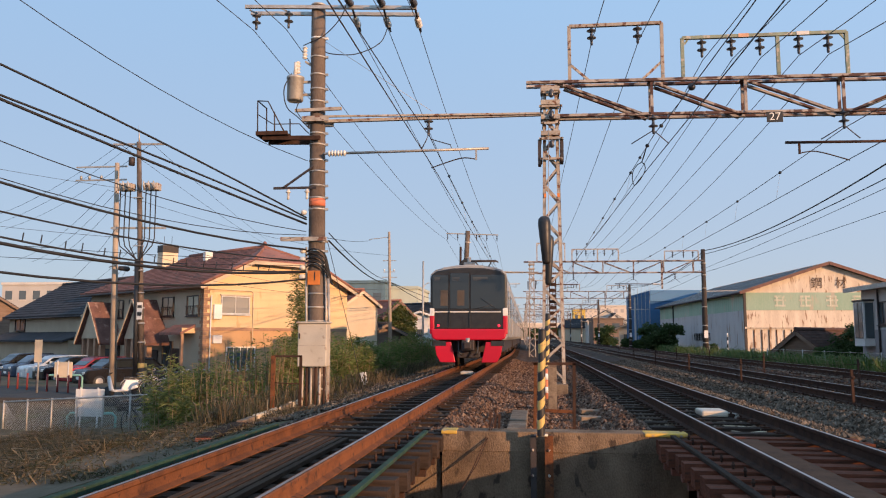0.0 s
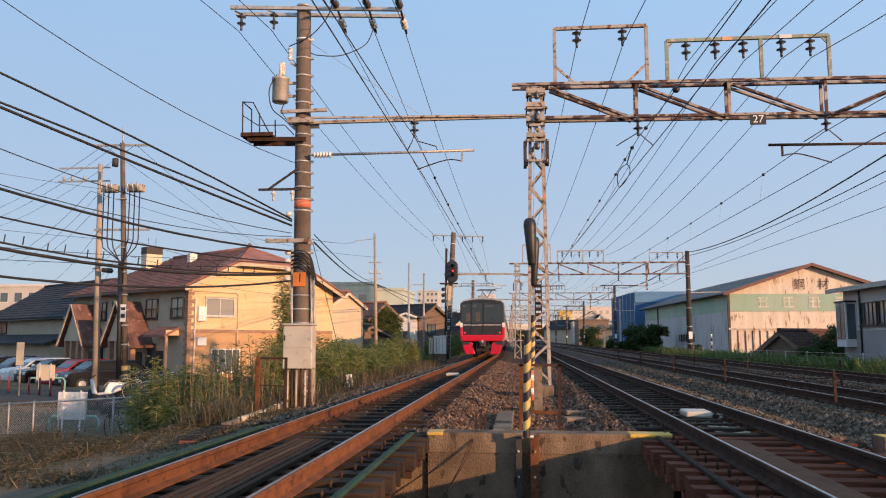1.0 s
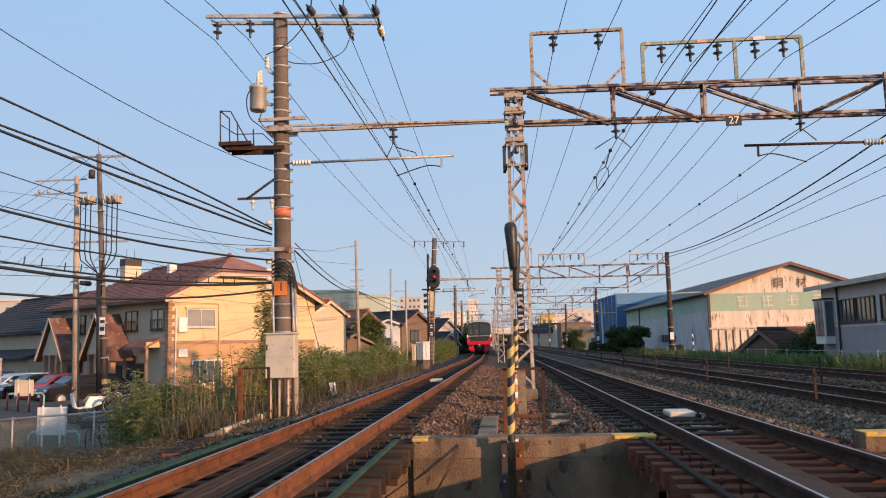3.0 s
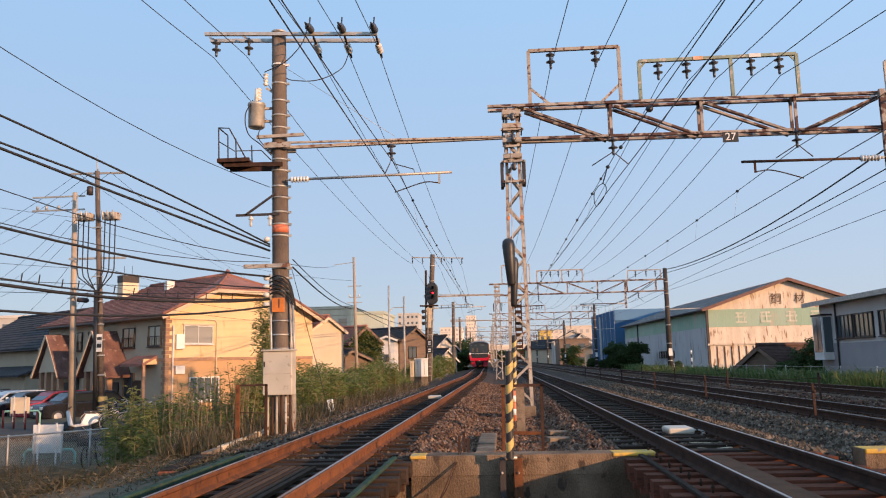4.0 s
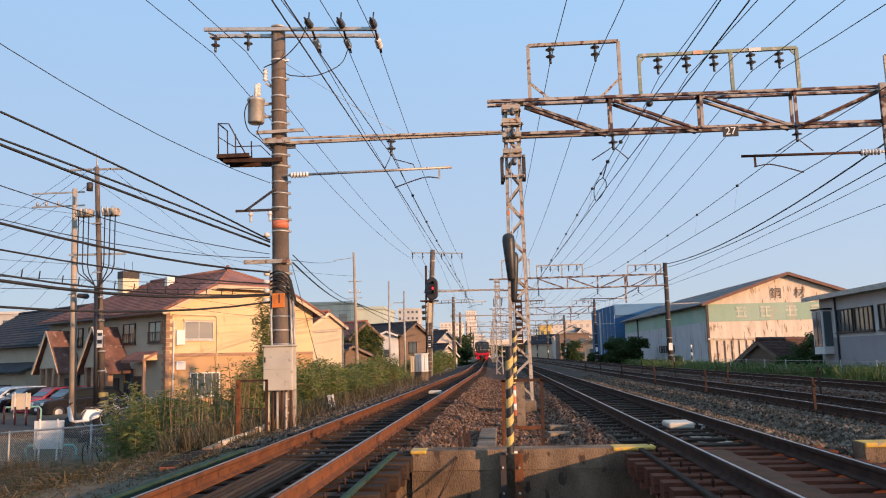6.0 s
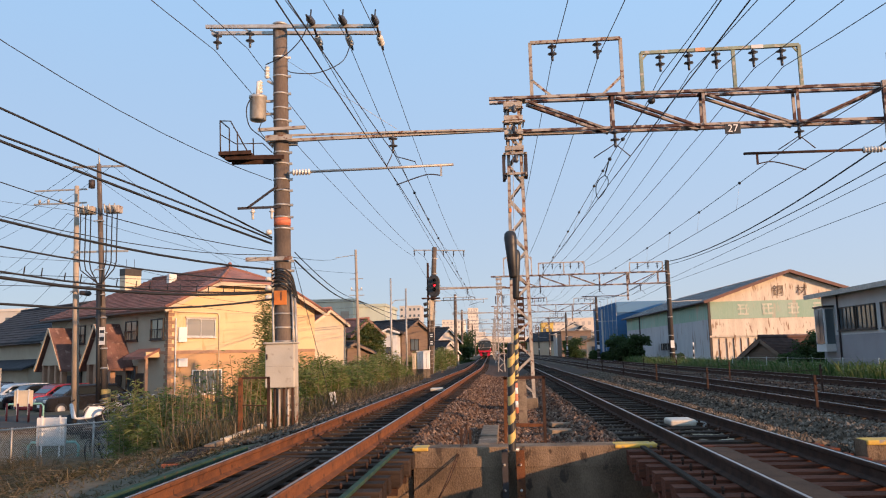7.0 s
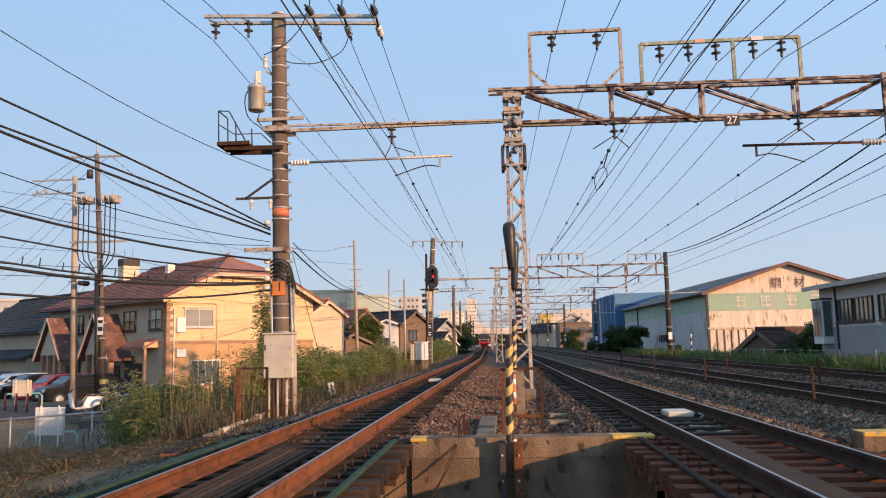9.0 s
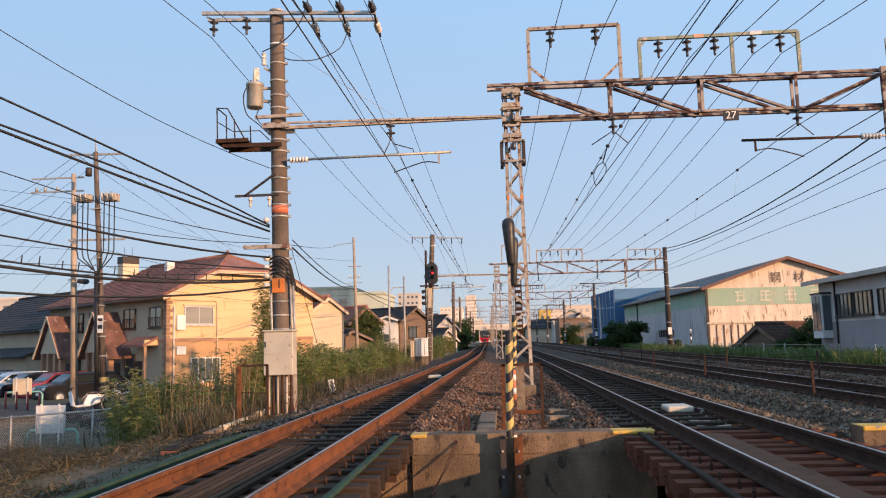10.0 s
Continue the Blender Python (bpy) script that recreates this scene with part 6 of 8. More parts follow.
def tapered_case(x0, x1, y, z0, z1, w0, w1):
    """Long hood, wider and rounded at the top, that leans a little."""
    m = Mesh()
    pts = [(0, 0.0), (0.01, w0 * 0.8), (0.05, w0), (0.85, w1), (0.94, w1 * 0.86), (0.985, w1 * 0.5), (1, 0)]
    return m.tube([(x0 + (x1 - x0) * f, y, z0 + (z1 - z0) * f) for f, _ in pts], [r / 2 for _, r in pts], 18)


def hood(x, y, z0, z1, w):
    r = w / 2
    m = Mesh()
    prof = [(-r, z0 + r)] + [(r * math.cos(t), z0 + r + r * math.sin(t)) for t in [math.pi * (1 + i / 8) for i in range(1, 8)]] + [(r, z0 + r), (r, z1 - r)] + [(r * math.cos(t), z1 - r + r * math.sin(t)) for t in [math.pi * i / 8 for i in range(1, 8)]] + [(-r, z1 - r)]
    m.prism(prof, (x, y, 0), (x, y + 0.3, 0), (1, 0, 0))
    return m


part("signal_case", tapered_case(0.27, 0.22, 17.7, 2.68, 3.76, 0.19, 0.29), BLACK, sb, "matt black signal case")
part("signal_case", tapered_case(0.31, 0.36, 18.2, 2.24, 3.4, 0.14, 0.2), BLACK, sb, "matt black signal case")
part("signal_bracket", Mesh().bar((0.3, 18.3, 2.9), (0.36, 19.8, 2.9), 0.05).bar((0.3, 18.3, 3.3), (0.36, 19.8, 3.3), 0.05), DARK_STEEL, sb)
part("ladder_guard", Mesh().box(0.36, 0.385, 20.2, 20.23, 1.0, 2.6).box(0.515, 0.54, 20.2, 20.23, 1.0, 2.6), RUST_DK, sb, "perforated rusty ladder guard")
for i in range(11):
    part("guard_bar", Mesh().box(0.38, 0.52, 20.2, 20.225, 1.05 + i * 0.145, 1.13 + i * 0.145), RUST_DK, sb)

# red colour-light signal on the second pole
sg = thing("colour_light_signal", "oval black signal showing red with ladder and lower lamps", "signal", (0, 0, 0))
part("signal_head", hood(-5.26, 61.3, 5.5, 7.25, 0.92), BLACK, sg, "oval black backboard", 0.06)
for z in (6.05, 6.4, 6.75):
    lit = z == 6.4
    part("lamp", Mesh().lathe((-5.2, 61.3, z), (0, -1, 0), [(0, 0), (0, 0.085), (0.06, 0.08), (0.065, 0)], 14), SIGRED if lit else DARK_STEEL, sg, "lit red lamp" if lit else "dark lamp")
    part("lamp_hood", Mesh().tube([(-5.2, 61.3, z + 0.05), (-5.2, 61.0, z + 0.05)], 0.13, 12, caps=False), BLACK, sg)
part("signal_post", Mesh().tube([(-5.8, 61.5, -0.3), (-5.72, 61.5, 8.2)], 0.09, 10), RUST_DK, sg)
part("platform", Mesh().box(-6.2, -4.8, 61.0, 61.7, 5.38, 5.46), RUST_DK, sg)
lower = part("lower_signal", Mesh().box(-5.75, -5.3, 61.2, 61.5, 3.7, 5.25), WALL_CREAM, sg, "pale lower signal box", 0.03)
for z in (5.0, 4.55, 4.1):
    part("lamp_hood", Mesh().tube([(-5.78, 61.3, z), (-6.0, 61.1, z - 0.05)], 0.14, 10), BLACK, lower)
for x in (-5.55, -5.2):
    part("ladder_stile", Mesh().bar((x - 0.2, 61.0, -0.3), (x, 61.2, 5.4), 0.05), GALV_RUST, sg)
for i in range(16):
    part("ladder_rung", Mesh().bar((-5.72, 61.0, 0.1 + i * 0.33), (-5.4, 61.0, 0.1 + i * 0.33), 0.03), GALV_RUST, sg)
for z in (2.3, 1.75):
    part("number_board", Mesh().box(-5.72, -5.28, 60.85, 60.9, z, z + 0.5), BLACK, sg, "small black board")
    part("board_bar", Mesh().box(-5.6, -5.4, 60.84, 60.85, z + 0.12, z + 0.2).box(-5.6, -5.4, 60.84, 60.85, z + 0.28, z + 0.36), WHITE, sg)

# relay cabinets by the signal
for x, y, w, z1, m_ in ((-6.3, 56.0, 0.24, 1.15, WALL_CREAM), (-5.92, 56.4, 0.42, 1.3, WHITE), (-5.42, 55.8, 0.44, 1.32, WHITE)):
    c = thing("relay_cabinet", "white steel relay cabinet beside the track", "cabinet", (x, y, 0), "relay cabinets")
    part("case", Mesh().box(-w / 2, w / 2, -0.25, 0.25, 0.1, z1), m_, c, "", 0.02)
    part("door_seam", Mesh().box(-0.01, 0.01, -0.262, -0.25, 0.2, z1 - 0.1), DARK_STEEL, c)
    part("plinth", Mesh().box(-w / 2, w / 2, -0.25, 0.25, -0.6, 0.1), CONC, c)
    part("roof", Mesh().box(-w / 2 - 0.05, w / 2 + 0.05, -0.3, 0.3, z1, z1 + 0.06), m_, c)

# cream equipment box on legs in front of the pole
eb = thing("equipment_box", "cream steel equipment box on rusty pipe legs", "cabinet", (0, 0, 0))
part("case", Mesh().box(-5.28, -4.62, 17.4, 17.75, 0.4, 1.36), CREAM_BOX, eb, "", 0.02)
part("lid", Mesh().box(-5.31, -4.59, 17.36, 17.78, 1.36, 1.4), CREAM_BOX, eb, "", 0.01)
part("door_seam", Mesh().box(-5.26, -4.64, 17.393, 17.4, 0.86, 0.872), GALV_RUST, eb)
part("handle", Mesh().box(-5.25, -5.225, 17.37, 17.4, 1.02, 1.14), DARK_STEEL, eb, "dark handle")
for i in range(6):
    x = -5.2 + i * 0.1
    part("cable_pipe", Mesh().tube([(x, 17.55, -0.8), (x, 17.55, 0.42)], 0.028, 8), RUST_DK if i % 2 else GALV_RUST, eb)
part("ladder", Mesh().bar((-4.85, 17.7, -0.8), (-4.85, 17.7, 0.4), 0.05).bar((-4.65, 17.7, -0.8), (-4.65, 17.7, 0.4), 0.05).bar((-4.85, 17.7, 0.2), (-4.65, 17.7, 0.2), 0.04).bar((-4.85, 17.7, -0.1), (-4.65, 17.7, -0.1), 0.04), GALV_RUST, eb)

lf = thing("fence_frame", "rusty angle-iron fence frame on the bank", "fence", (0, 0, 0))
part("upright", Mesh().bar((-5.36, 16, -1.0), (-5.36, 16, 0.67), 0.08, 0.06, (0, 1, 0)), RUST, lf)
part("upright", Mesh().bar((-4.78, 16, -0.7), (-4.78, 16, 0.67), 0.05, 0.05, (0, 1, 0)), RUST_DK, lf)
part("crossbar", Mesh().bar((-5.38, 16, 0.66), (-4.76, 16, 0.66), 0.05, 0.04), RUST_DK, lf)
part("lower_rail", Mesh().bar((-5.36, 16, 0.12), (-4.78, 16, 0.1), 0.03, 0.02), RUST_DK, lf)

# kerb blocks along the bank
kerb = thing("retaining_kerb", "pale concrete kerb blocks along the bank", "kerb", (0, 0, 0), kind="structure")
for i in range(5):
    y = 13.4 + i * 1.0
    part("kerb_block", Mesh().bar((-5.06 - 0.087 * (y - 13.4), y, -0.62 + random.uniform(-0.02, 0.02)), (-5.06 - 0.087 * (y - 12.43), y + 0.97, -0.62), 0.12, 0.46), WALL_CREAM if i % 3 else CONC, kerb, "", 0.015)
tr_ = thing("timber_baulk", "old timber baulk with a red-painted end", "timber", (0, 0, 0))
part("beam", Mesh().bar((-4.85, 11.5, -0.56), (-5.02, 13.3, -0.54), 0.3, 0.28), TIMBER, tr_, "", 0.01)
part("red_end", Mesh().box(-5.0, -4.7, 11.46, 11.5, -0.68, -0.44), RED_PRIMER, tr_)

wm_ = thing("marker_post", "short white marker post in the dry grass", "post", pose(-5.7, 26.6, -0.6, 0, -9, 0))
part("board", Mesh().box(-0.1, 0.1, -0.03, 0.03, 0, 0.5), WHITE, wm_, "", 0.015)

# cable trough lids between the tracks
ct = thing("cable_trough", "row of grey concrete cable trough lids", "trough", (0, 0, 0), kind="structure")
for i in range(4):
    y = 10.6 + i * 1.0
    part("lid", Mesh().box(-0.42, -0.14, y, y + 0.97, -0.4, -0.235 + random.uniform(-0.015, 0.015)), CONC, ct, "", 0.015)
for x, y, r in ((0.95, 13.4, 20), (1.05, 14.6, 10), (1.2, 12.4, 70)):
    s = thing("concrete_slab", "small grey concrete slab lying on the ballast", "slab", pose(x, y, -0.3, 4, 3, r), "loose slabs")
    part("slab", Mesh().box(-0.28, 0.28, -0.1, 0.1, 0, 0.07), CONC, s, "", 0.012)
stump = thing("cable_stump", "short rusty cable marker posts by the parapet", "post", (0, 0, 0))
for x, z in ((-0.55, 0.1), (-0.5, 0.02), (-0.62, 0.05)):
    part("stake", Mesh().bar((x, 10.9, -0.4), (x + 0.01, 10.9, z), 0.05, 0.03), RUST_DK, stump)
pull = single("pull_wire", Mesh().tube([(-0.55, 10.8, 0.05), (-0.57, 10.1, -0.08), (-0.75, 9.7, -0.5), (-1.0, 9.2, -0.95), (-1.15, 8.8, -1.3)], 0.007, 6).tube([(-0.53, 10.8, 0.03), (-0.55, 10.1, -0.09), (-0.7, 9.75, -0.45), (-0.98, 9.2, -0.9), (-1.1, 8.8, -1.28)], 0.006, 6), RUST_DK, "rusty pull wire hanging over the parapet", "wire")

# track magnet in the second track and in the first
for cx, y in ((2.72, 13.0), (-2.3, 27.0)):
    p = thing("track_magnet", "cream track magnet box between the rails", "signal gear", (cx, y, 0), "track magnets")
    part("case", Mesh().box(-0.2, 0.2, -0.27, 0.27, -0.16, -0.06), CREAM_BOX, p, "", 0.03)
    part("base", Mesh().box(-0.25, 0.25, -0.34, 0.34, -0.2, -0.16), TIMBER, p)
    part("cable", Mesh().tube([(0.2, 0.15, -0.12), (0.36, 0.2, -0.14), (0.42, 0.0, -0.15), (0.3, -0.25, -0.16)], 0.018, 6), GALV, p)

# rope fences between the tracks
for x, ys_ in ((5.55, [14.9, 22.6, 30.0, 38.2, 46.5, 54.5]), (8.75, [23.0, 32.2, 41.8, 51.5])):
    f = thing("rope_fence", "rusty fence posts with a drooping rope between tracks", "fence", (0, 0, 0))
    for i, y in enumerate(ys_):
        p = part("post", Mesh().bar((x, y, -0.5), (x + random.uniform(-0.03, 0.03), y, 0.5), 0.045, 0.04, (0, 1, 0)), RUST_DK, f)
        part("rope_tie", Mesh().tube([(x, y, 0.335), (x, y, 0.385)], 0.036, 8), RUST_DK, p)
        if i:
            part("rope", Mesh().tube(sag((x, ys_[i - 1], 0.36), (x, y, 0.36), 0.12, 8), 0.008, 5), RUST_DK, f)

# low chain fence on the far right edge
ff = thing("boundary_fence", "low mesh boundary fence in the grass", "fence", (0, 0, 0))
for i in range(16):
    y = 20 + i * 3
    part("post", Mesh().tube([(13.0, y, -0.7), (13.0, y, 0.55)], 0.025, 6), GALV, ff)
for z in (0.5, 0.1, -0.3):
    part("fence_wire", Mesh().tube([(13.0, 20, z), (13.0, 65, z)], 0.008, 5), GALV, ff)
sp = thing("striped_stake", "thin black and white striped stake", "post", (0, 0, 0))
for i in range(8):
    part("stripe", Mesh().tube([(13.4, 58, -0.6 + i * 0.26), (13.4, 58, -0.34 + i * 0.26)], 0.05, 8), WHITE if i % 2 else BLACK, sp)


# ---- the street on the left ----
def utility_pole(x0, y, x1, z1, label, r0=0.2, m_=POLE_LT):
    p = thing("utility_pole", label, "pole", (0, 0, 0), "utility poles")
    part("shaft", Mesh().tube([(x0, y, -1.8), (x1, y, z1)], r0, 14, 0.12), m_, p)
    return p


u1 = utility_pole(-20.45, 40, -21.25, 11.6, "tall concrete utility pole with switchgear and risers", 0.17, POLE_CONC)
part("top_spike", Mesh().tube([(-21.2, 40, 11.4), (-21.3, 40, 12.5)], 0.06, 8, 0.01), GALV, u1)
for z, a, b in ((11.5, -1.6, 1.2), (6.9, -1.5, 1.5)):
    part("crossarm", Mesh().bar((-21.1 + a, 40, z), (-21.1 + b, 40.2, z), 0.1), GALV, u1)
for sgn in (-1, 1):
    sx = -21.05 + sgn * 0.72
    part("switch_box", Mesh().box(sx - 0.4, sx + 0.4, 39.7, 40.2, 8.9, 9.3), GALV_RUST, u1, "grey switchgear", 0.05)
    for k in range(3):
        xk = sx - 0.28 + k * 0.28
        part("switch_bushing", Mesh().lathe((xk, 39.6, 8.85), (0, -0.3, 1), [(0, 0.0), (0, 0.04), (0.25, 0.06), (0.5, 0.035), (0.52, 0)], 8), GALV, u1)
        part("riser_cable", Mesh().tube([(xk, 39.8, 8.9), (xk + 0.02, 39.8, 6.3), (xk - sgn * 0.1, 39.8, 5.9), (-20.9 + sgn * 0.12, 39.8, 5.2), (-20.8, 39.85, 4.0)], 0.03, 6), CABLE, u1)
part("transformer", Mesh().lathe((-21.45, 39.72, 10.25), (0, 0, 1), [(0, 0), (0, 0.16), (0.42, 0.16), (0.46, 0.08), (0.47, 0)], 12), DARK_STEEL, u1)
for i, z in enumerate((8.5, 7.3, 5.9, 4.6, 3.4, 2.6, 1.8, 0.8)):
    xx = -20.45 - 0.8 * (z + 1.8) / 13.4
    part("band", Mesh().tube([(xx, 40, z), (xx, 40, z + 0.05)], 0.2, 12).bar((xx - 0.3, 39.8, z), (xx + 0.3, 39.8, z), 0.04), GALV, u1)
part("riser_pipe", Mesh().tube([(-20.75, 39.8, -1.7), (-20.95, 39.8, 5.2)], 0.12, 8), CABLE, u1)
part("sign_plate", Mesh().box(-20.78, -20.5, 39.7, 39.76, 2.0, 2.9), WHITE, u1, "small white notice plate")
part("notice_bars", Mesh().box(-20.75, -20.5, 39.69, 39.7, 2.6, 2.75).box(-20.75, -20.5, 39.69, 39.7, 2.2, 2.4), BLACK, u1)
striped(u1, "stripe", (-20.45, 40, -1.5), (-20.5, 40, -0.3), 0.24, 0.2)

u2 = utility_pole(-22.75, 41.2, -23.1, 10.75, "plain concrete utility pole with two crossarms")
for z, w_ in ((10.55, 1.5), (9.8, 1.5)):
    part("crossarm", Mesh().bar((-23.4 - 2 * w_ * 0.7, 41.2, z), (-23.4 + w_ * 0.6, 41.2, z), 0.08), GALV, u2)
for x in (-25.2, -24.7, -24.0):
    part("insulator", Mesh().lathe((x, 41.2, 9.85), (0, 0, 1), [(0, 0), (0, 0.06), (0.14, 0.08), (0.22, 0.04), (0.23, 0)], 8), GALV, u2)
lamp = part("street_light", Mesh().bar((-23.2, 41.1, 4.9), (-22.2, 40.5, 5.1), 0.05), GALV, u2)
part("lamp_head", Mesh().lathe((-22.4, 40.6, 4.8), (1, 0.2, -0.1), [(0, 0), (0.02, 0.12), (0.5, 0.15), (0.6, 0.06), (0.62, 0)], 10), DARK_STEEL, lamp)

mp_ = thing("utility_pole", "slender pale utility pole behind the roofs", "pole", (0, 0, 0), "utility poles")
part("shaft", Mesh().tube([(-9.45, 52, -1.8), (-9.65, 52, 8.15)], 0.13, 12, 0.08), POLE_LT, mp_)
part("crossarm", Mesh().bar((-11.0, 52, 7.65), (-9.6, 52, 7.8), 0.04), GALV, mp_)
for z, w_ in ((5.1, 0.5), (5.45, 0.4), (6.2, 0.45)):
    part("crossarm", Mesh().bar((-9.6 - w_, 52, z), (-9.6 + w_, 52, z), 0.05), GALV, mp_)
for dx in (-0.35, 0.3):
    part("insulator", Mesh().lathe((-9.6 + dx, 52, 5.5), (0, 0, 1), [(0, 0), (0, 0.04), (0.1, 0.06), (0.16, 0)], 8), PORC, mp_)
for x, y, zt in ((-8.46, 60, 6.95), (-7.55, 62, 6.3)):
    q = thing("steel_mast", "thin galvanised steel mast by the houses", "pole", (0, 0, 0), "steel masts")
    part("shaft", Mesh().tube([(x, y, -1.8), (x, y, zt)], 0.085, 10, 0.07), GALV, q)
part("strut", Mesh().tube([(-8.4, 60, 5.0), (-8.2, 60.5, 5.3), (-7.6, 61.9, 5.4)], 0.035, 6), GALV, q)

# the two street poles stand on the lane, a little nearer and smaller
K = 0.79
for q in (u1, u2):
    q.matrix_basis = Matrix.Translation(Vector(EYE) * (1 - K)) @ Matrix.Scale(K, 4)


def street(p):
    return Vector(EYE) + (Vector(p) - Vector(EYE)) * K


# cables strung from the left to the line pole
PX, PY = -5.85, 19.8
for nm, p, q, r, drop in (
    ("power_cable", (-13.20, 5.2, 7.18), (-5.85, PY, 4.13), 0.022, -0.26),
    ("power_cable", (-13.20, 5.2, 6.24), (-5.85, PY, 4.08), 0.022, -0.19),
    ("power_cable", (-13.20, 5.2, 6.85), (-5.85, PY, 3.97), 0.028, 0.12),
    ("power_cable", (-13.20, 5.2, 7.05), (-5.85, PY, 3.77), 0.01, 0.86),
    ("power_cable", (-13.20, 5.2, 11.27), (-5.85, PY, 5.63), 0.009, 1.12),
    ("telephone_cable", (-13.20, 5.2, 5.71), (-5.85, PY, 3.30), 0.026, 0.70),
    ("telephone_cable", (-13.20, 5.2, 6.22), (-5.85, PY, 3.68), 0.009, 1.07),
    ("telephone_cable", (-13.20, 5.2, 4.67), (-5.85, PY, 3.00), 0.018, 0.56),
    ("telephone_cable", (-13.2, 5.2, 4.54), (PX, PY, 2.72), 0.034, 0.91),
    ("telephone_cable", (-13.2, 5.2, 4.6), (PX, PY, 2.74), 0.02, 0.84),
    ("telephone_cable", (-13.2, 5.2, 3.58), (PX, PY, 2.54), 0.026, 0.87),
    ("power_cable", (-5.3, 20, 3.55), (-9.6, 52, 4.75), 0.022, 0.35),
    ("power_cable", (-5.3, 20, 3.75), (-9.6, 52, 4.9), 0.014, 0.3),
    ("power_cable", (-9.6, 52, 4.8), (-7.9, 90, 4.2), 0.022, 0.6),
    ("power_cable", (-9.6, 52, 4.8), (-6.2, 104, 5.0), 0.022, 0.6),
    ("telephone_cable", (-5.3, 19.8, 3.6), (-10.9, 52, 7.6), 0.009, 0.1),
):
    single(nm, Mesh().tube(sag(p, q, drop, 14), r, 6), CABLE, "black cable sagging between poles" if r > 0.015 else "thin wire between poles", "cable", "pole cables")
# hangers looped on the thick bundle
for k in range(9):
    f = 0.5 + k * 0.05
    a = sag((-13.2, 5.2, 4.6), (PX, PY, 2.74), 0.84, 100)[int(f * 100)]
    for dx, dy in ((0.0, 0.0), (0.16, 0.3)):
        foot = a + Vector((dx, dy, 0))
        single("cable_hanger", Mesh().tube([foot, foot + Vector((0.02, 0.0, 0.16))], 0.012, 5), CABLE, "small black cable hanger clip", "clip", "cable hangers")
single("guy_wire", Mesh().tube([(-5.3, 19.9, 3.5), (-4.55, 20.2, 0.4), (-4.4, 20.3, -0.4)], 0.008, 6), CABLE, "steel guy wire with insulator", "wire")
# fan of street wires
for i, (z, dx) in enumerate(((11.5, -1.2), (11.5, -0.5), (11.5, 0.6), (9.0, -1.8), (9.0, -1.2), (9.0, -0.6), (6.9, -1.2), (6.4, 0.3), (5.6, 0.0), (5.0, -0.3))):
    a, b = (-21.1 + dx, 40, z), (-46, 60 + 2 * i, z - 1.0)
    single("street_wire", Mesh().tube(sag(street(a), street(b), 0.5, 10), 0.009, 5), CABLE, "thin street wire between utility poles", "wire", "street wires")
    if i in (0, 2, 3, 7, 8, 9):
        single("street_wire", Mesh().tube(sag(street(a), (-9.6, 52, 7.9 - 0.45 * i) if i > 2 else (-28, 96, z - 1.5), 0.5, 10), 0.009, 5), CABLE, "thin street wire between utility poles", "wire", "street wires")
for i, z in enumerate((8.9, 6.3, 5.2, 4.4)):
    single("street_wire", Mesh().tube(sag((-30, 20, z + 0.4), (PX, 19.9, 3.2 - 0.1 * i) if i > 1 else street((-20.9, 40, z)), 0.4, 12), 0.008, 5), CABLE, "thin street wire between utility poles", "wire", "street wires")


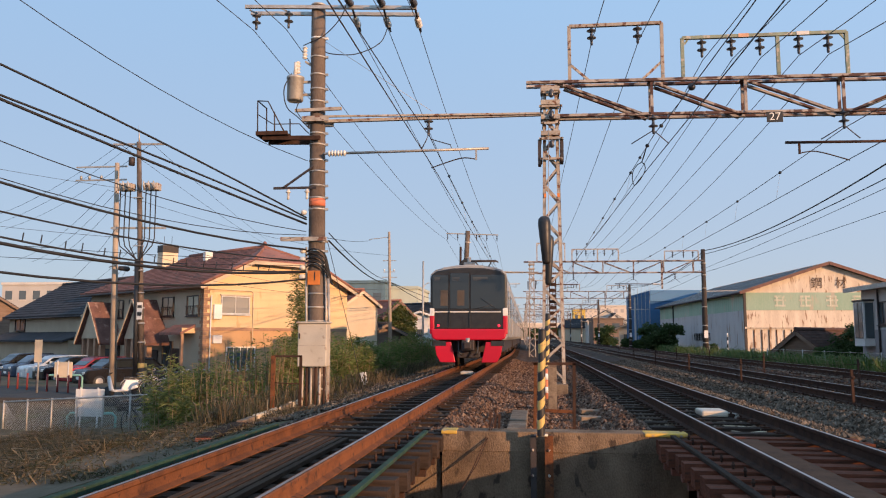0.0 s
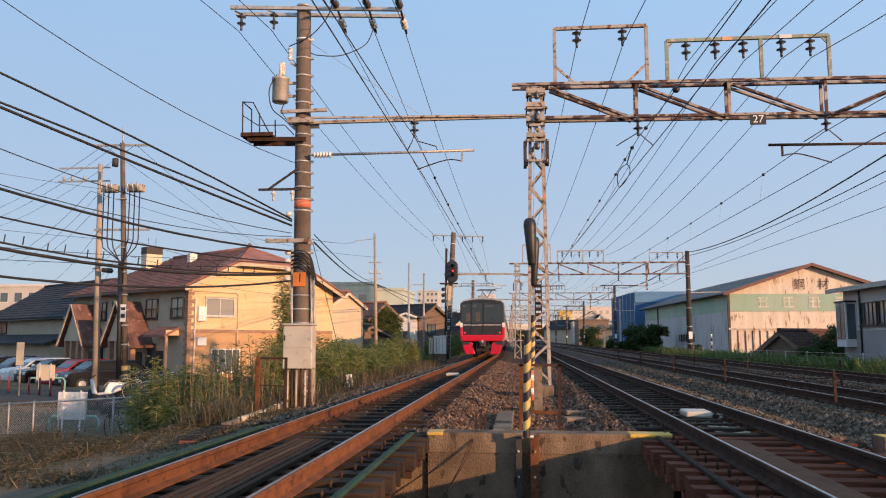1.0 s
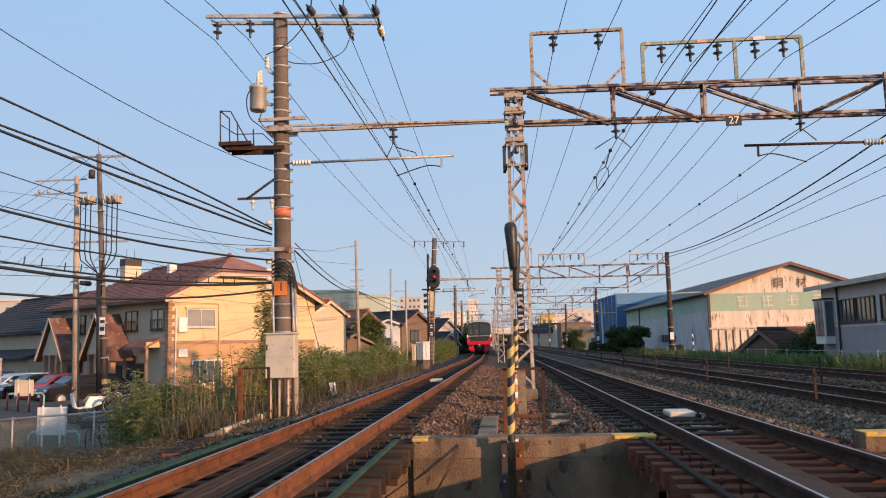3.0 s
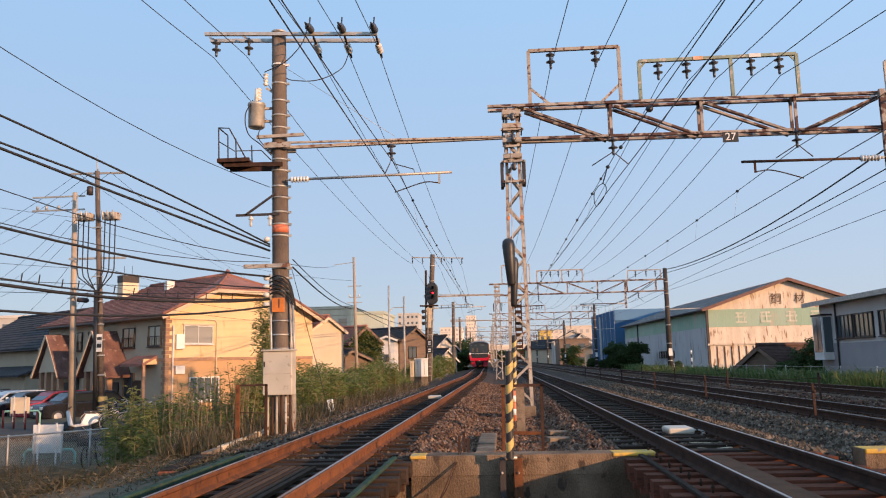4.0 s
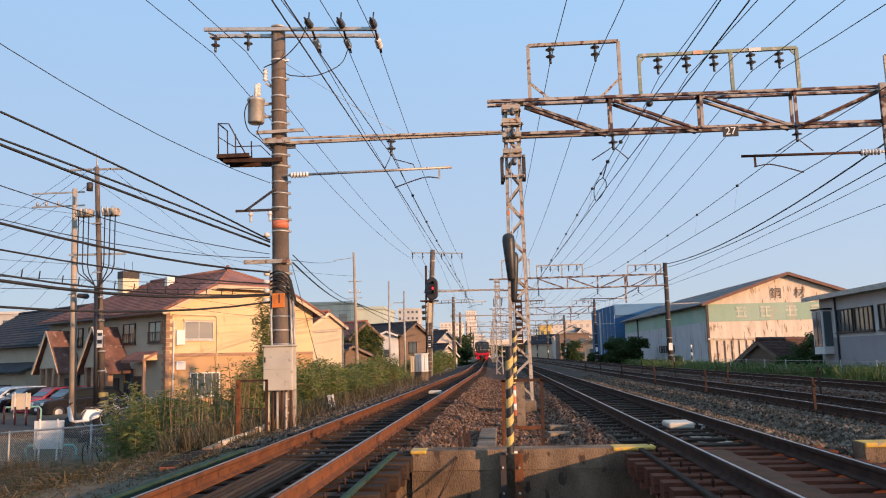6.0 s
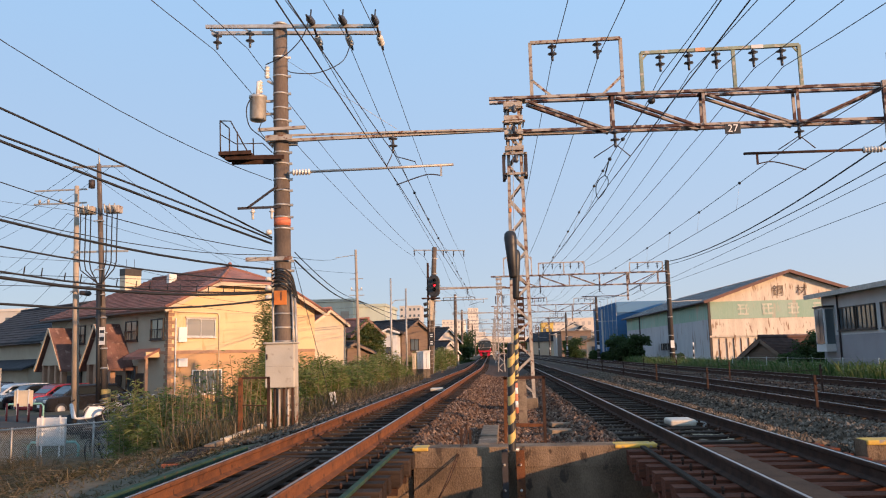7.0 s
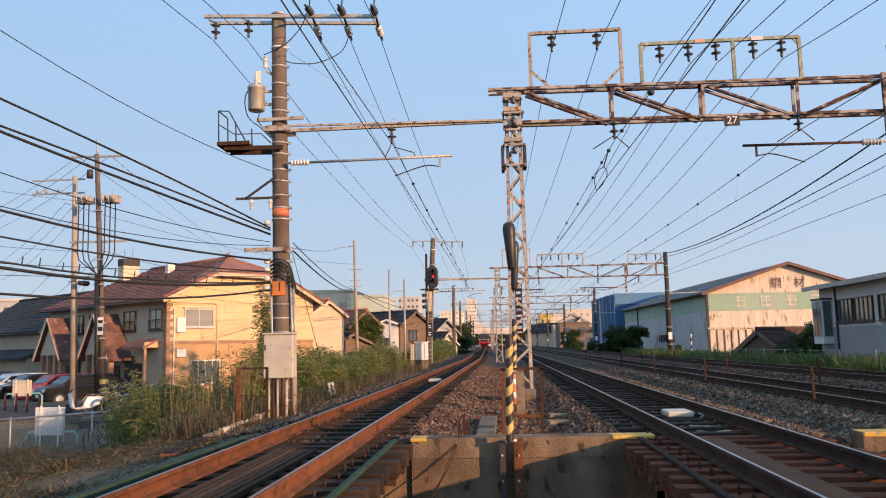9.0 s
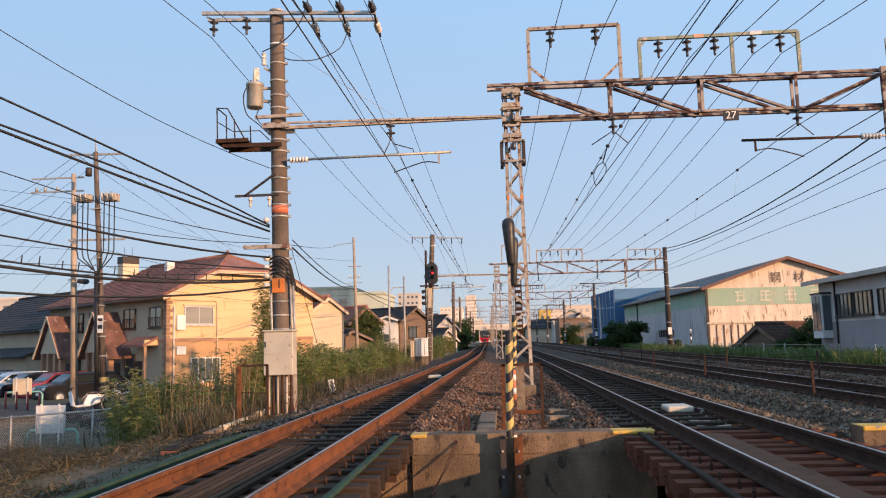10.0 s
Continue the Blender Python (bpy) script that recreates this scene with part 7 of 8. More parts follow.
# cars
def car(x, y, turn, paint, length, height, label):
    c = thing("parked_car", label, "car", pose(x, y, -1.5, 0, 0, turn), "parked cars")
    L2, w = length / 2, 0.83
    side = [(-L2, 0.28), (-L2, 0.75), (-L2 + 0.12, 0.9), (-L2 + 0.95, 1.0), (L2 - 0.25, 1.0), (L2, 0.85), (L2, 0.3), (L2 - 0.1, 0.22), (-L2 + 0.1, 0.22)]
    part("body", Mesh().prism(side, (0, -w, 0), (0, w, 0), (1, 0, 0)), paint, c, "", 0.06)
    cab = [(-L2 + 0.85, 0.98), (-L2 + 1.45, height - 0.06), (-L2 + 1.8, height), (L2 - 0.75, height), (L2 - 0.12, 0.98)]
    part("cabin", Mesh().prism(cab, (0, -w + 0.1, 0), (0, w - 0.1, 0), (1, 0, 0)), paint, c, "", 0.06)
    for s in (-1, 1):
        gl = [(-L2 + 1.05, 1.02), (-L2 + 1.5, height - 0.13), (L2 - 0.82, height - 0.13), (L2 - 0.35, 1.02)]
        part("side_window", Mesh().prism(gl, (0, s * (w - 0.1) - 0.012, 0), (0, s * (w - 0.1) + 0.012, 0), (1, 0, 0)), TGLASS, c)
        for q in (-L2 + 0.75, L2 - 0.75):
            wh = part("wheel", Mesh().lathe((q, s * (w - 0.18), 0.31), (0, s, 0), [(0, 0), (0, 0.31), (0.18, 0.31), (0.2, 0.28), (0.2, 0)], 18), CABLE, c)
            part("rim", Mesh().lathe((q, s * (w + 0.02), 0.31), (0, s, 0), [(0, 0), (0, 0.2), (0.012, 0.18), (0.015, 0)], 14), GALV, wh)
        part("headlight", Mesh().box(-L2 - 0.01, -L2 + 0.18, s * 0.62 - 0.16, s * 0.62 + 0.16, 0.66, 0.82), PORC, c, "glinting headlight", 0.03)
        part("mirror", Mesh().box(-L2 + 1.25, -L2 + 1.4, s * (w + 0.05) - 0.08, s * (w + 0.05) + 0.08, 1.02, 1.18), paint, c, "", 0.02)
    part("windscreen", Mesh().bar((-L2 + 0.94, 0, 1.06), (-L2 + 1.42, 0, height - 0.12), 1.35, 0.03, (-0.6, 0, 0.6)), TGLASS, c)
    part("number_plate", Mesh().box(-L2 - 0.012, -L2, -0.2, 0.2, 0.42, 0.56), WHITE, c)
    return c


CAR_BLACK = mat("black_car_paint", (0.015, 0.015, 0.018), None, 2, 0.2, 0, 0)
CAR_WHITE = mat("white_car_paint", (0.7, 0.7, 0.7), None, 2, 0.25, 0, 0)
CAR_BLUE = mat("dark_blue_car_paint", (0.1, 0.13, 0.18), None, 2, 0.2, 0.4, 0)
CAR_RED = mat("red_car_paint", (0.4, 0.03, 0.04), None, 2, 0.25, 0, 0)
# a row of cars along the front of the house
ROW = (
    (CAR_BLACK, 4.4, 1.5, "black parked car with glinting lights"),
    (CAR_RED, 4.0, 1.5, "dark red parked car in the row"),
    (CAR_BLACK, 4.4, 1.48, "black parked car in the row"),
    (CAR_WHITE, 4.2, 1.5, "silver-white parked hatchback in the row"),
    (CAR_BLUE, 4.2, 1.5, "dark blue parked car in the row"),
    (CAR_BLACK, 4.4, 1.55, "dark parked car at the end of the row"),
)
for i, (paint, length, tall, words) in enumerate(ROW):
    car(-21.9 - 2.1 * i, 40.4 + 1.5 * i, 54 + random.uniform(-3, 3), paint, length, tall, words)


def bicycle(x, y, z, turn, paint, lean=6):
    b = thing("bicycle", "parked city bicycle by the fence", "bicycle", pose(x, y, z, lean, 0, turn), "parked bicycles")
    for q in (-0.53, 0.53):
        w = Mesh()
        ring = [Vector((q + 0.33 * math.cos(t), 0, 0.34 + 0.33 * math.sin(t))) for t in [2 * math.pi * i / 24 for i in range(25)]]
        wh = part("tyre", w.tube(ring, 0.02, 6), CABLE, b)
        ring2 = [Vector((q + 0.3 * math.cos(t), 0, 0.34 + 0.3 * math.sin(t))) for t in [2 * math.pi * i / 24 for i in range(25)]]
        part("rim", Mesh().tube(ring2, 0.013, 5), GALV, wh)
        sp_ = Mesh()
        for i in range(12):
            t = math.pi * i / 6
            sp_.tube([(q, 0, 0.34), (q + 0.3 * math.cos(t), 0, 0.34 + 0.3 * math.sin(t))], 0.003, 3)
        part("spokes", sp_, GALV, wh)
    fr = Mesh()
    for a, c in (((-0.53, 0.34), (-0.1, 0.3)), ((-0.1, 0.3), (-0.22, 0.75)), ((-0.1, 0.3), (0.36, 0.72)), ((-0.2, 0.62), (0.34, 0.8)), ((-0.53, 0.34), (-0.2, 0.66)), ((0.53, 0.34), (0.32, 0.95))):
        fr.tube([(a[0], 0, a[1]), (c[0], 0, c[1])], 0.018, 6)
    part("frame", fr, paint, b)
    part("saddle", Mesh().box(-0.36, -0.1, -0.08, 0.08, 0.8, 0.87), CABLE, b, "", 0.03)
    part("handlebar", Mesh().tube([(0.15, -0.28, 1.0), (0.3, -0.2, 1.02), (0.32, 0.2, 1.02), (0.15, 0.28, 1.0)], 0.014, 6), GALV, b)
    part("basket", Mesh().box(0.38, 0.66, -0.17, 0.17, 0.72, 0.95), DARK_STEEL, b)
    part("mudguard", Mesh().tube([Vector((-0.53 + 0.37 * math.cos(t), 0, 0.34 + 0.37 * math.sin(t))) for t in [math.pi * (0.1 + 0.1 * i) for i in range(9)]], 0.02, 5), GALV, b)
    return b


for x, y, z, tn, m_ in ((-11.9, 22.9, -1.8, -84, CAR_BLACK), (-11.35, 23.2, -1.8, -76, CAR_BLUE), (-10.9, 23.5, -1.78, 100, CAR_BLUE), (-10.5, 23.4, -1.78, -60, GALV), (-13.6, 28.2, -1.15, 20, GALV), (-14.6, 28.8, -1.15, 35, CAR_BLACK), (-12.9, 28.0, -1.15, 10, GALV), (-15.0, 30.5, -1.15, 40, CAR_WHITE), (-12.2, 27.9, -1.15, 50, CAR_BLACK), (-13.2, 29.4, -1.15, 25, CAR_BLUE)):
    bicycle(x, y, z, tn, m_)

# scooter
sc = thing("motor_scooter", "white and black motor scooter on its stand", "scooter", pose(-15.2, 28.3, -1.15, 8, 0, 215) @ Matrix.Scale(0.82, 4))
for q in (-0.6, 0.6):
    part("wheel", Mesh().lathe((q, -0.06, 0.25), (0, 1, 0), [(0, 0), (0, 0.25), (0.12, 0.25), (0.12, 0)], 16), CABLE, sc)
part("body", Mesh().prism([(-0.75, 0.45), (-0.8, 0.75), (-0.1, 0.78), (0.1, 0.35), (0.4, 0.32), (0.55, 0.95), (0.68, 0.95), (0.6, 0.3), (0.3, 0.22), (-0.2, 0.25)], (0, -0.16, 0), (0, 0.16, 0), (1, 0, 0)), CAR_WHITE, sc, "white fairing", 0.04)
part("seat", Mesh().box(-0.8, -0.05, -0.15, 0.15, 0.78, 0.9), CABLE, sc, "black seat", 0.05)
part("handlebar", Mesh().tube([(0.5, -0.34, 1.08), (0.58, 0, 1.05), (0.5, 0.34, 1.08)], 0.025, 6), CABLE, sc)
part("mirror", Mesh().lathe((0.55, -0.3, 1.2), (1, 0, 0), [(0, 0), (0, 0.07), (0.02, 0.07), (0.02, 0)], 10), GALV, sc)

# notice boards on green pipe barriers
PIPE_GREEN = mat("pale_green_pipe", (0.25, 0.5, 0.42), (0.2, 0.42, 0.36), 6, 0.5, 0, 0)
for x, y, z, w_, hgt, m_ in ((-13.9, 23.9, -1.97, 0.95, 0.85, WHITE), (-20.0, 32.2, -1.2, 0.82, 0.66, WALL_CREAM)):
    nb = thing("notice_board", "blank pale board on a green pipe barrier", "sign", (x, y, z), "notice boards")
    part("barrier", Mesh().tube([(-0.75, 0, 0), (-0.75, 0, 0.55), (-0.65, 0, 0.65), (0.75, 0, 0.65), (0.85, 0, 0.55), (0.85, 0, 0)], 0.04, 8), PIPE_GREEN, nb, "pale green pipe barrier")
    part("board", Mesh().box(-0.5 * w_, 0.5 * w_, -0.06, -0.03, 0.55, 0.55 + hgt), m_, nb, "blank weathered panel", 0.01)
    for q in (-0.3, 0.3):
        part("stake", Mesh().bar((q * w_, -0.08, 0.2), (q * w_, -0.08, 0.6 + hgt), 0.05, 0.02, (0, 1, 0)), WHITE, nb)
for i in range(9):
    b = thing("red_bollard", "short dark red steel bollard post", "bollard", (-23.5 + i * 0.72, 33.0 - i * 0.42, -1.15), "red bollards")
    part("post", Mesh().tube([(0, 0, 0), (0, 0, 0.7)], 0.04, 8), mat("dark_red_post", (0.3, 0.05, 0.04)) if i == 0 else bpy.data.materials["dark_red_post"], b)
sgn = thing("sign_post", "white street sign post by the car park", "sign", (-19.8, 30.1, -1.15))
part("post", Mesh().tube([(0, 0, 0), (0, 0, 2.1)], 0.04, 8), GALV, sgn)
part("panel", Mesh().box(-0.16, 0.16, -0.06, -0.05, 1.2, 2.1), WALL_CREAM, sgn)

# chain-link fence
cl = thing("chain_link_fence", "grey chain-link fence beside the lane", "fence", (0, 0, 0))
fa, fb = Vector((-16.6, 23.6, 0)), Vector((-9.6, 21.4, 0))
fd = (fb - fa)
for i in range(8):
    p = fa + fd * i / 7
    zt = -0.98 + 0.5 * i / 7
    part("post", Mesh().tube([(p.x, p.y, -2.0), (p.x, p.y, zt + 0.05)], 0.03, 8), GALV, cl)
part("top_rail", Mesh().tube([(fa.x, fa.y, -0.98), (fb.x, fb.y, -0.48)], 0.025, 8), GALV, cl)
wm = Mesh()
n = 96
for i in range(n):
    for sl in (-1, 1):
        p, q = fa + fd * (i / n), fa + fd * min(1, max(0, (i + sl * 12) / n))
        wm.tube([(p.x, p.y, -1.9 + 0.5 * i / n), (q.x, q.y, -1.0 + 0.5 * i / n)], 0.004, 3, caps=False)
tagged(part("wire_mesh", wm, GALV, cl), kind="stuff")

# pale flakes of dropped board on the second track
for k in range(11):
    f = thing("loose_board_scrap", "pale scrap of board lying between the rails", "scrap", pose(2.15 + random.random() * 1.0, 10.9 + random.random() * 1.7, -0.19, random.uniform(-5, 5), random.uniform(-5, 5), random.uniform(0, 180)), "board scraps")
    part("scrap", Mesh().box(-0.14, 0.14, -0.035, 0.035, 0, 0.014), WALL_CREAM if k % 2 else CONC, f)


# ---- vegetation ----
LEAF_A = leaf_mat("bamboo_leaf", [(0.085, 0.13, 0.035), (0.16, 0.2, 0.06), (0.3, 0.31, 0.11), (0.12, 0.16, 0.045), (0.34, 0.29, 0.14)])
LEAF_B = leaf_mat("reed_leaf", [(0.09, 0.15, 0.038), (0.15, 0.21, 0.06), (0.24, 0.28, 0.09), (0.33, 0.27, 0.15)])
LEAF_D = leaf_mat("dark_leaf", [(0.03, 0.055, 0.018), (0.05, 0.085, 0.026), (0.075, 0.11, 0.035)])
DRY = leaf_mat("dry_stalk", [(0.36, 0.26, 0.15), (0.5, 0.38, 0.23), (0.26, 0.19, 0.11), (0.44, 0.33, 0.2)])
WEED = leaf_mat("dry_weed", [(0.1, 0.072, 0.042), (0.2, 0.145, 0.085), (0.08, 0.07, 0.035), (0.05, 0.055, 0.025), (0.34, 0.26, 0.16)])
BARK = mat("grey_brown_bark", (0.14, 0.1, 0.07), (0.08, 0.06, 0.045), 8, 0.9, 0, 0.5)


def leaf(m, p, d, ln, wd):
    """A folded pointed leaf."""
    d = d.normalized()
    s = d.cross(Vector((random.uniform(-1, 1), random.uniform(-1, 1), random.uniform(-0.3, 1)))).normalized() * wd
    droop = Vector((0, 0, -0.25 * ln))
    m.add([p, p + d * ln * 0.45 + s, p + d * ln + droop, p + d * ln * 0.45 - s], [(0, 1, 2), (0, 2, 3)])


def rnd_dir(up=0.2):
    t = random.uniform(0, 6.283)
    return Vector((math.cos(t), math.sin(t), random.uniform(-0.5, 0.8) + up)).normalized()


def bamboo_clump(name, label, x, y, spread, height, stems, per, leaf_m, stem_m, ln=0.16, bare=0.25, up=0.1, slim=0.085):
    """Upright cane clump: thin canes carrying sprays of narrow leaves."""
    z = ground_z(x, y)
    b = thing(name, label, "plant", (x, y, z), "bank plants")
    st, lf_ = Mesh(), Mesh()
    for _ in range(stems):
        r, t = spread * math.sqrt(random.random()), random.uniform(0, 6.283)
        bx, by = r * math.cos(t), r * math.sin(t) * 0.8
        h = height * random.uniform(0.6, 1.0) * (1 - 0.25 * r / spread)
        tip = Vector((bx + random.uniform(-0.3, 0.3) * h * 0.4, by + random.uniform(-0.3, 0.3) * h * 0.4, h))
        mid = Vector((bx, by, 0)).lerp(tip, 0.6) + Vector((0, 0, 0.05 * h))
        gz = ground_z(x + bx, y + by) - z
        st.tube([(bx, by, gz - 0.05), mid, tip], 0.014, 4, 0.005, caps=False)
        for _ in range(round(per * 1.5)):
            f = bare + (1 - bare) * random.random() ** 0.8
            p = Vector((bx, by, gz)).lerp(mid, f / 0.6) if f < 0.6 else mid.lerp(tip, (f - 0.6) / 0.4)
            p = p + rnd_dir(0) * random.uniform(0, 0.2)
            leaf(lf_, p, rnd_dir(up), ln * random.uniform(0.6, 1.4), ln * slim)
    tagged(part("cane_growth", st, stem_m, b, "thin canes"), kind="stuff")
    tagged(part("foliage", lf_, leaf_m, b), kind="stuff")
    return b


def bush(name, label, x, y, z, rx, ry, rz, leaves, leaf_m, ln=0.12):
    """Rounded but ragged shrub: limbs and several leafy lobes."""
    b = thing(name, label, "bush", (x, y, z), "bushes")
    tr, lf_ = Mesh(), Mesh()
    lobes = []
    for _ in range(9):
        t, f = random.uniform(0, 6.283), random.uniform(0.2, 0.75)
        lobes.append((Vector((rx * f * math.cos(t), ry * f * math.sin(t), rz * random.uniform(0.15, 0.92))), random.uniform(0.3, 0.55)))
    for c, s in lobes:
        tr.tube([(0, 0, -0.1), c * 0.5 + Vector((0, 0, -0.1)), c], 0.05 * max(0.4, min(rx, 2)), 5, 0.012, caps=False)
    for _ in range(leaves):
        c, s = random.choice(lobes)
        d = rnd_dir(0.2)
        q = random.random() ** 0.4
        leaf(lf_, c + Vector((d.x * rx, d.y * ry, d.z * rz * 0.8)) * s * q, rnd_dir(0.15), ln * random.uniform(0.6, 1.4), ln * 0.3)
    part("trunk", tr, BARK, b)
    tagged(part("foliage", lf_, leaf_m, b), kind="stuff")
    return b


random.seed(11)
# green bamboo bush and canes beside the lane
for x, y, sp_, h, st, per in ((-9.7, 20.6, 0.75, 2.7, 22, 80), (-9.0, 19.6, 0.7, 2.5, 20, 75), (-8.3, 20.8, 0.7, 2.4, 16, 60), (-9.2, 21.8, 0.8, 2.7, 22, 70), (-8.2, 18.4, 0.5, 1.8, 16, 60)):
    bamboo_clump("bamboo_bush", "bushy green dwarf bamboo on the bank", x, y, sp_, h, st, per, LEAF_A, DRY, 0.16, 0.12)
for x, y, sp_, h, st, per in ((-7.4, 19.6, 0.6, 3.3, 26, 9), (-7.0, 18.6, 0.6, 2.7, 28, 5), (-7.7, 21.4, 0.7, 3.5, 22, 16), (-6.8, 17.4, 0.5, 2.0, 26, 4), (-7.9, 19.2, 0.5, 3.3, 22, 9), (-6.5, 19.4, 0.5, 2.4, 24, 6)):
    bamboo_clump("dry_cane_clump", "half-dry tall canes with sparse leaves", x, y, sp_, h, st, per, LEAF_B, DRY, 0.15, 0.25)
for x, y, sp_, h, st, per in ((-7.45, 25.0, 0.32, 5.5, 18, 200), (-7.6, 24.6, 0.6, 3.2, 20, 100), (-6.8, 22.6, 0.55, 2.9, 20, 100), (-7.3, 22.0, 0.55, 3.0, 20, 90)):
    bamboo_clump("bamboo_clump", "tall dark green bamboo clump behind the pole", x, y, sp_, h, st, per, LEAF_A, DRY, 0.15, 0.2)
i = 0
y = 21.5
while y < 56:
    x = -6.5 - 0.9 * random.random() - (0.4 if y > 40 else 0)
    h = random.uniform(1.5, 2.3) if y < 36 else random.uniform(1.5, 2.1)
    bamboo_clump("reed_clump", "upright green reeds along the track shoulder", x, y, 0.75, (h + 0.45) * random.uniform(0.6, 1.15), 34, 46, LEAF_B, DRY, 0.2, 0.2, 0.35, 0.06)
    y += random.uniform(0.8, 1.25)
    i += 1
for y in (66, 70, 74, 79, 84, 90):
    bamboo_clump("reed_clump", "green reeds past the signal", -6.6 + random.uniform(-0.6, 0.3), y, 1.2, 2.6, 26, 40, LEAF_B, DRY, 0.34, 0.1, 0.4, 0.06)

# dry tangled weeds in front of the fence
blades = Mesh()
for _ in range(46000):
    x, y = random.uniform(-15.5, -4.5), random.uniform(8.0, 21.2)
    if y > 20.6 + (x + 12) * -0.25 and x < -9.5:
        continue
    if x > -5.65 and y > 11.0 and random.random() < 0.4:
        continue
    k = noise.noise(Vector((x * 0.5, y * 0.5, 7)))
    if k < -0.25 and random.random() < 0.75:
        continue
    h = (0.2 + 0.62 * max(0, k + 0.15)) * (0.3 if x > -5.8 else 0.5 if x > -6.5 else 1.0) * random.uniform(0.5, 1.3)
    z = ground_z(x, y)
    p = Vector((x, y, z - 0.02))
    a = Vector((random.gauss(0, 0.8), random.gauss(0, 0.8), 0.8)).normalized()
    b = Vector((random.gauss(0, 1), random.gauss(0, 1), 0.1)).normalized()
    w = a.cross(b).normalized() * 0.0065
    q = p + a * h
    r = q + b * h * 1.2
    blades.add([p - w, p + w, q + w, q - w, r], [(0, 1, 2, 3), (3, 2, 4)])
tagged(single("dry_weeds", blades, WEED, "tangled dry brown weeds on the bank", "grass"), kind="stuff")
blades = Mesh()
for _ in range(2600):
    y = 14 + 40 * random.random() ** 1.5
    x = random.gauss(-5.75, 0.35)
    if x > -5.0:
        continue
    h = random.uniform(0.12, 0.5)
    p = Vector((x, y, ground_z(x, y) - 0.02))
    a = Vector((random.gauss(0, 0.25), random.gauss(0, 0.25), 1)).normalized()
    b = Vector((random.gauss(0, 1), random.gauss(0, 1), 0.2)).normalized()
    w = a.cross(b).normalized() * 0.009
    q, r = p + a * h, p + a * h + b * h * 0.5
    blades.add([p - w, p + w, q + w, q - w, r], [(0, 1, 2, 3), (3, 2, 4)])
tagged(single("dry_grass", blades, WEED, "brown dry grass under the reeds", "grass"), kind="stuff")
blades = Mesh()
for _ in range(16000):
    y = 26 + 60 * random.random() ** 1.3
    x = random.uniform(12.4, 16.6)
    h = random.uniform(0.25, 0.95)
    p = Vector((x, y, ground_z(x, y) - 0.02))
    a = Vector((random.gauss(0, 0.3), random.gauss(0, 0.3), 1)).normalized()
    b = Vector((random.gauss(0, 1), random.gauss(0, 1), 0.2)).normalized()
    w = a.cross(b).normalized() * 0.022
    q, r = p + a * h, p + a * h + b * h * 0.6
    blades.add([p - w, p + w, q + w, q - w, r], [(0, 1, 2, 3), (3, 2, 4)])
LEAF_V = leaf_mat("verge_grass_leaf", [(0.06, 0.11, 0.03), (0.1, 0.16, 0.045), (0.14, 0.19, 0.06), (0.2, 0.19, 0.09)])
tagged(single("verge_grass", blades, LEAF_V, "long green grass on the right-hand verge", "grass"), kind="stuff")

for x, y, r, h in ((12.4, 85.6, 1.6, 2.6), (13.5, 86.4, 1.9, 3.4), (13.0, 87.5, 1.7, 3.0)):
    bush("shrub", "dark round shrub by the warehouse", x, y, -0.6, r, r, h, 5000, LEAF_D, 0.26)
random.seed(31)
bush("shrub", "small dark shrub by the pole", 13.3, 62.5, -0.6, 0.7, 0.7, 1.2, 1400, LEAF_D, 0.16)
for x, y, r, h in ((17.6, 47.5, 1.5, 2.2), (19.0, 49.0, 1.8, 2.6), (16.6, 46.5, 1.1, 1.5), (20.5, 48.5, 1.4, 2.4)):
    bush("shrub", "dark ivy-like shrub against the hut", x, y, -0.7, r, r, h, 3200, LEAF_D, 0.17)
iv = Mesh()
q = radians(52)
iu, ivv = Vector((math.cos(q), math.sin(q), 0)), Vector((-math.sin(q), math.cos(q), 0))
for _ in range(9000):
    s_ = random.uniform(-2.1, 2.1)
    top_z = 4.7 - 0.72 * abs(s_) + 0.35 * noise.noise(Vector((s_ * 1.5, 0, 1)))
    back = random.random() < 0.3
    p = Vector((-13.1, 75.5, 0)) + (iu * s_ - ivv * random.uniform(0.05, 0.45) if not back else -iu * random.uniform(1.9, 2.3) + ivv * random.uniform(0, 6))
    p.z = random.uniform(-1.1, top_z if not back else 3.3)
    leaf(iv, p, rnd_dir(-0.2), random.uniform(0.15, 0.34), 0.08)
ivy_ob = tagged(single("ivy", iv, LEAF_A, "green ivy covering the small gabled house", "plant"), kind="stuff")
bush("shrub", "green hedge by the ivy house", -11.0, 60, -1.7, 1.8, 1.5, 2.6, 4000, LEAF_A, 0.2)
bush("shrub", "green hedge along the houses", -9.2, 66, -1.7, 1.6, 2.4, 2.0, 3500, LEAF_A, 0.22)
for x, y, r, h in ((-7.0, 128, 2.0, 3.2), (-7.4, 118, 1.6, 2.6), (-8.0, 150, 2.6, 5.0), (-9, 170, 3, 6), (14, 165, 2.5, 4), (15, 178, 3, 5), (13.8, 120, 1.6, 2.0), (13.6, 110, 1.4, 1.8)):
    bush("tree", "dark green trees farther along the line", x, y, -1.0, r, r, h, 2600, LEAF_D, 0.45)
random.seed(5)
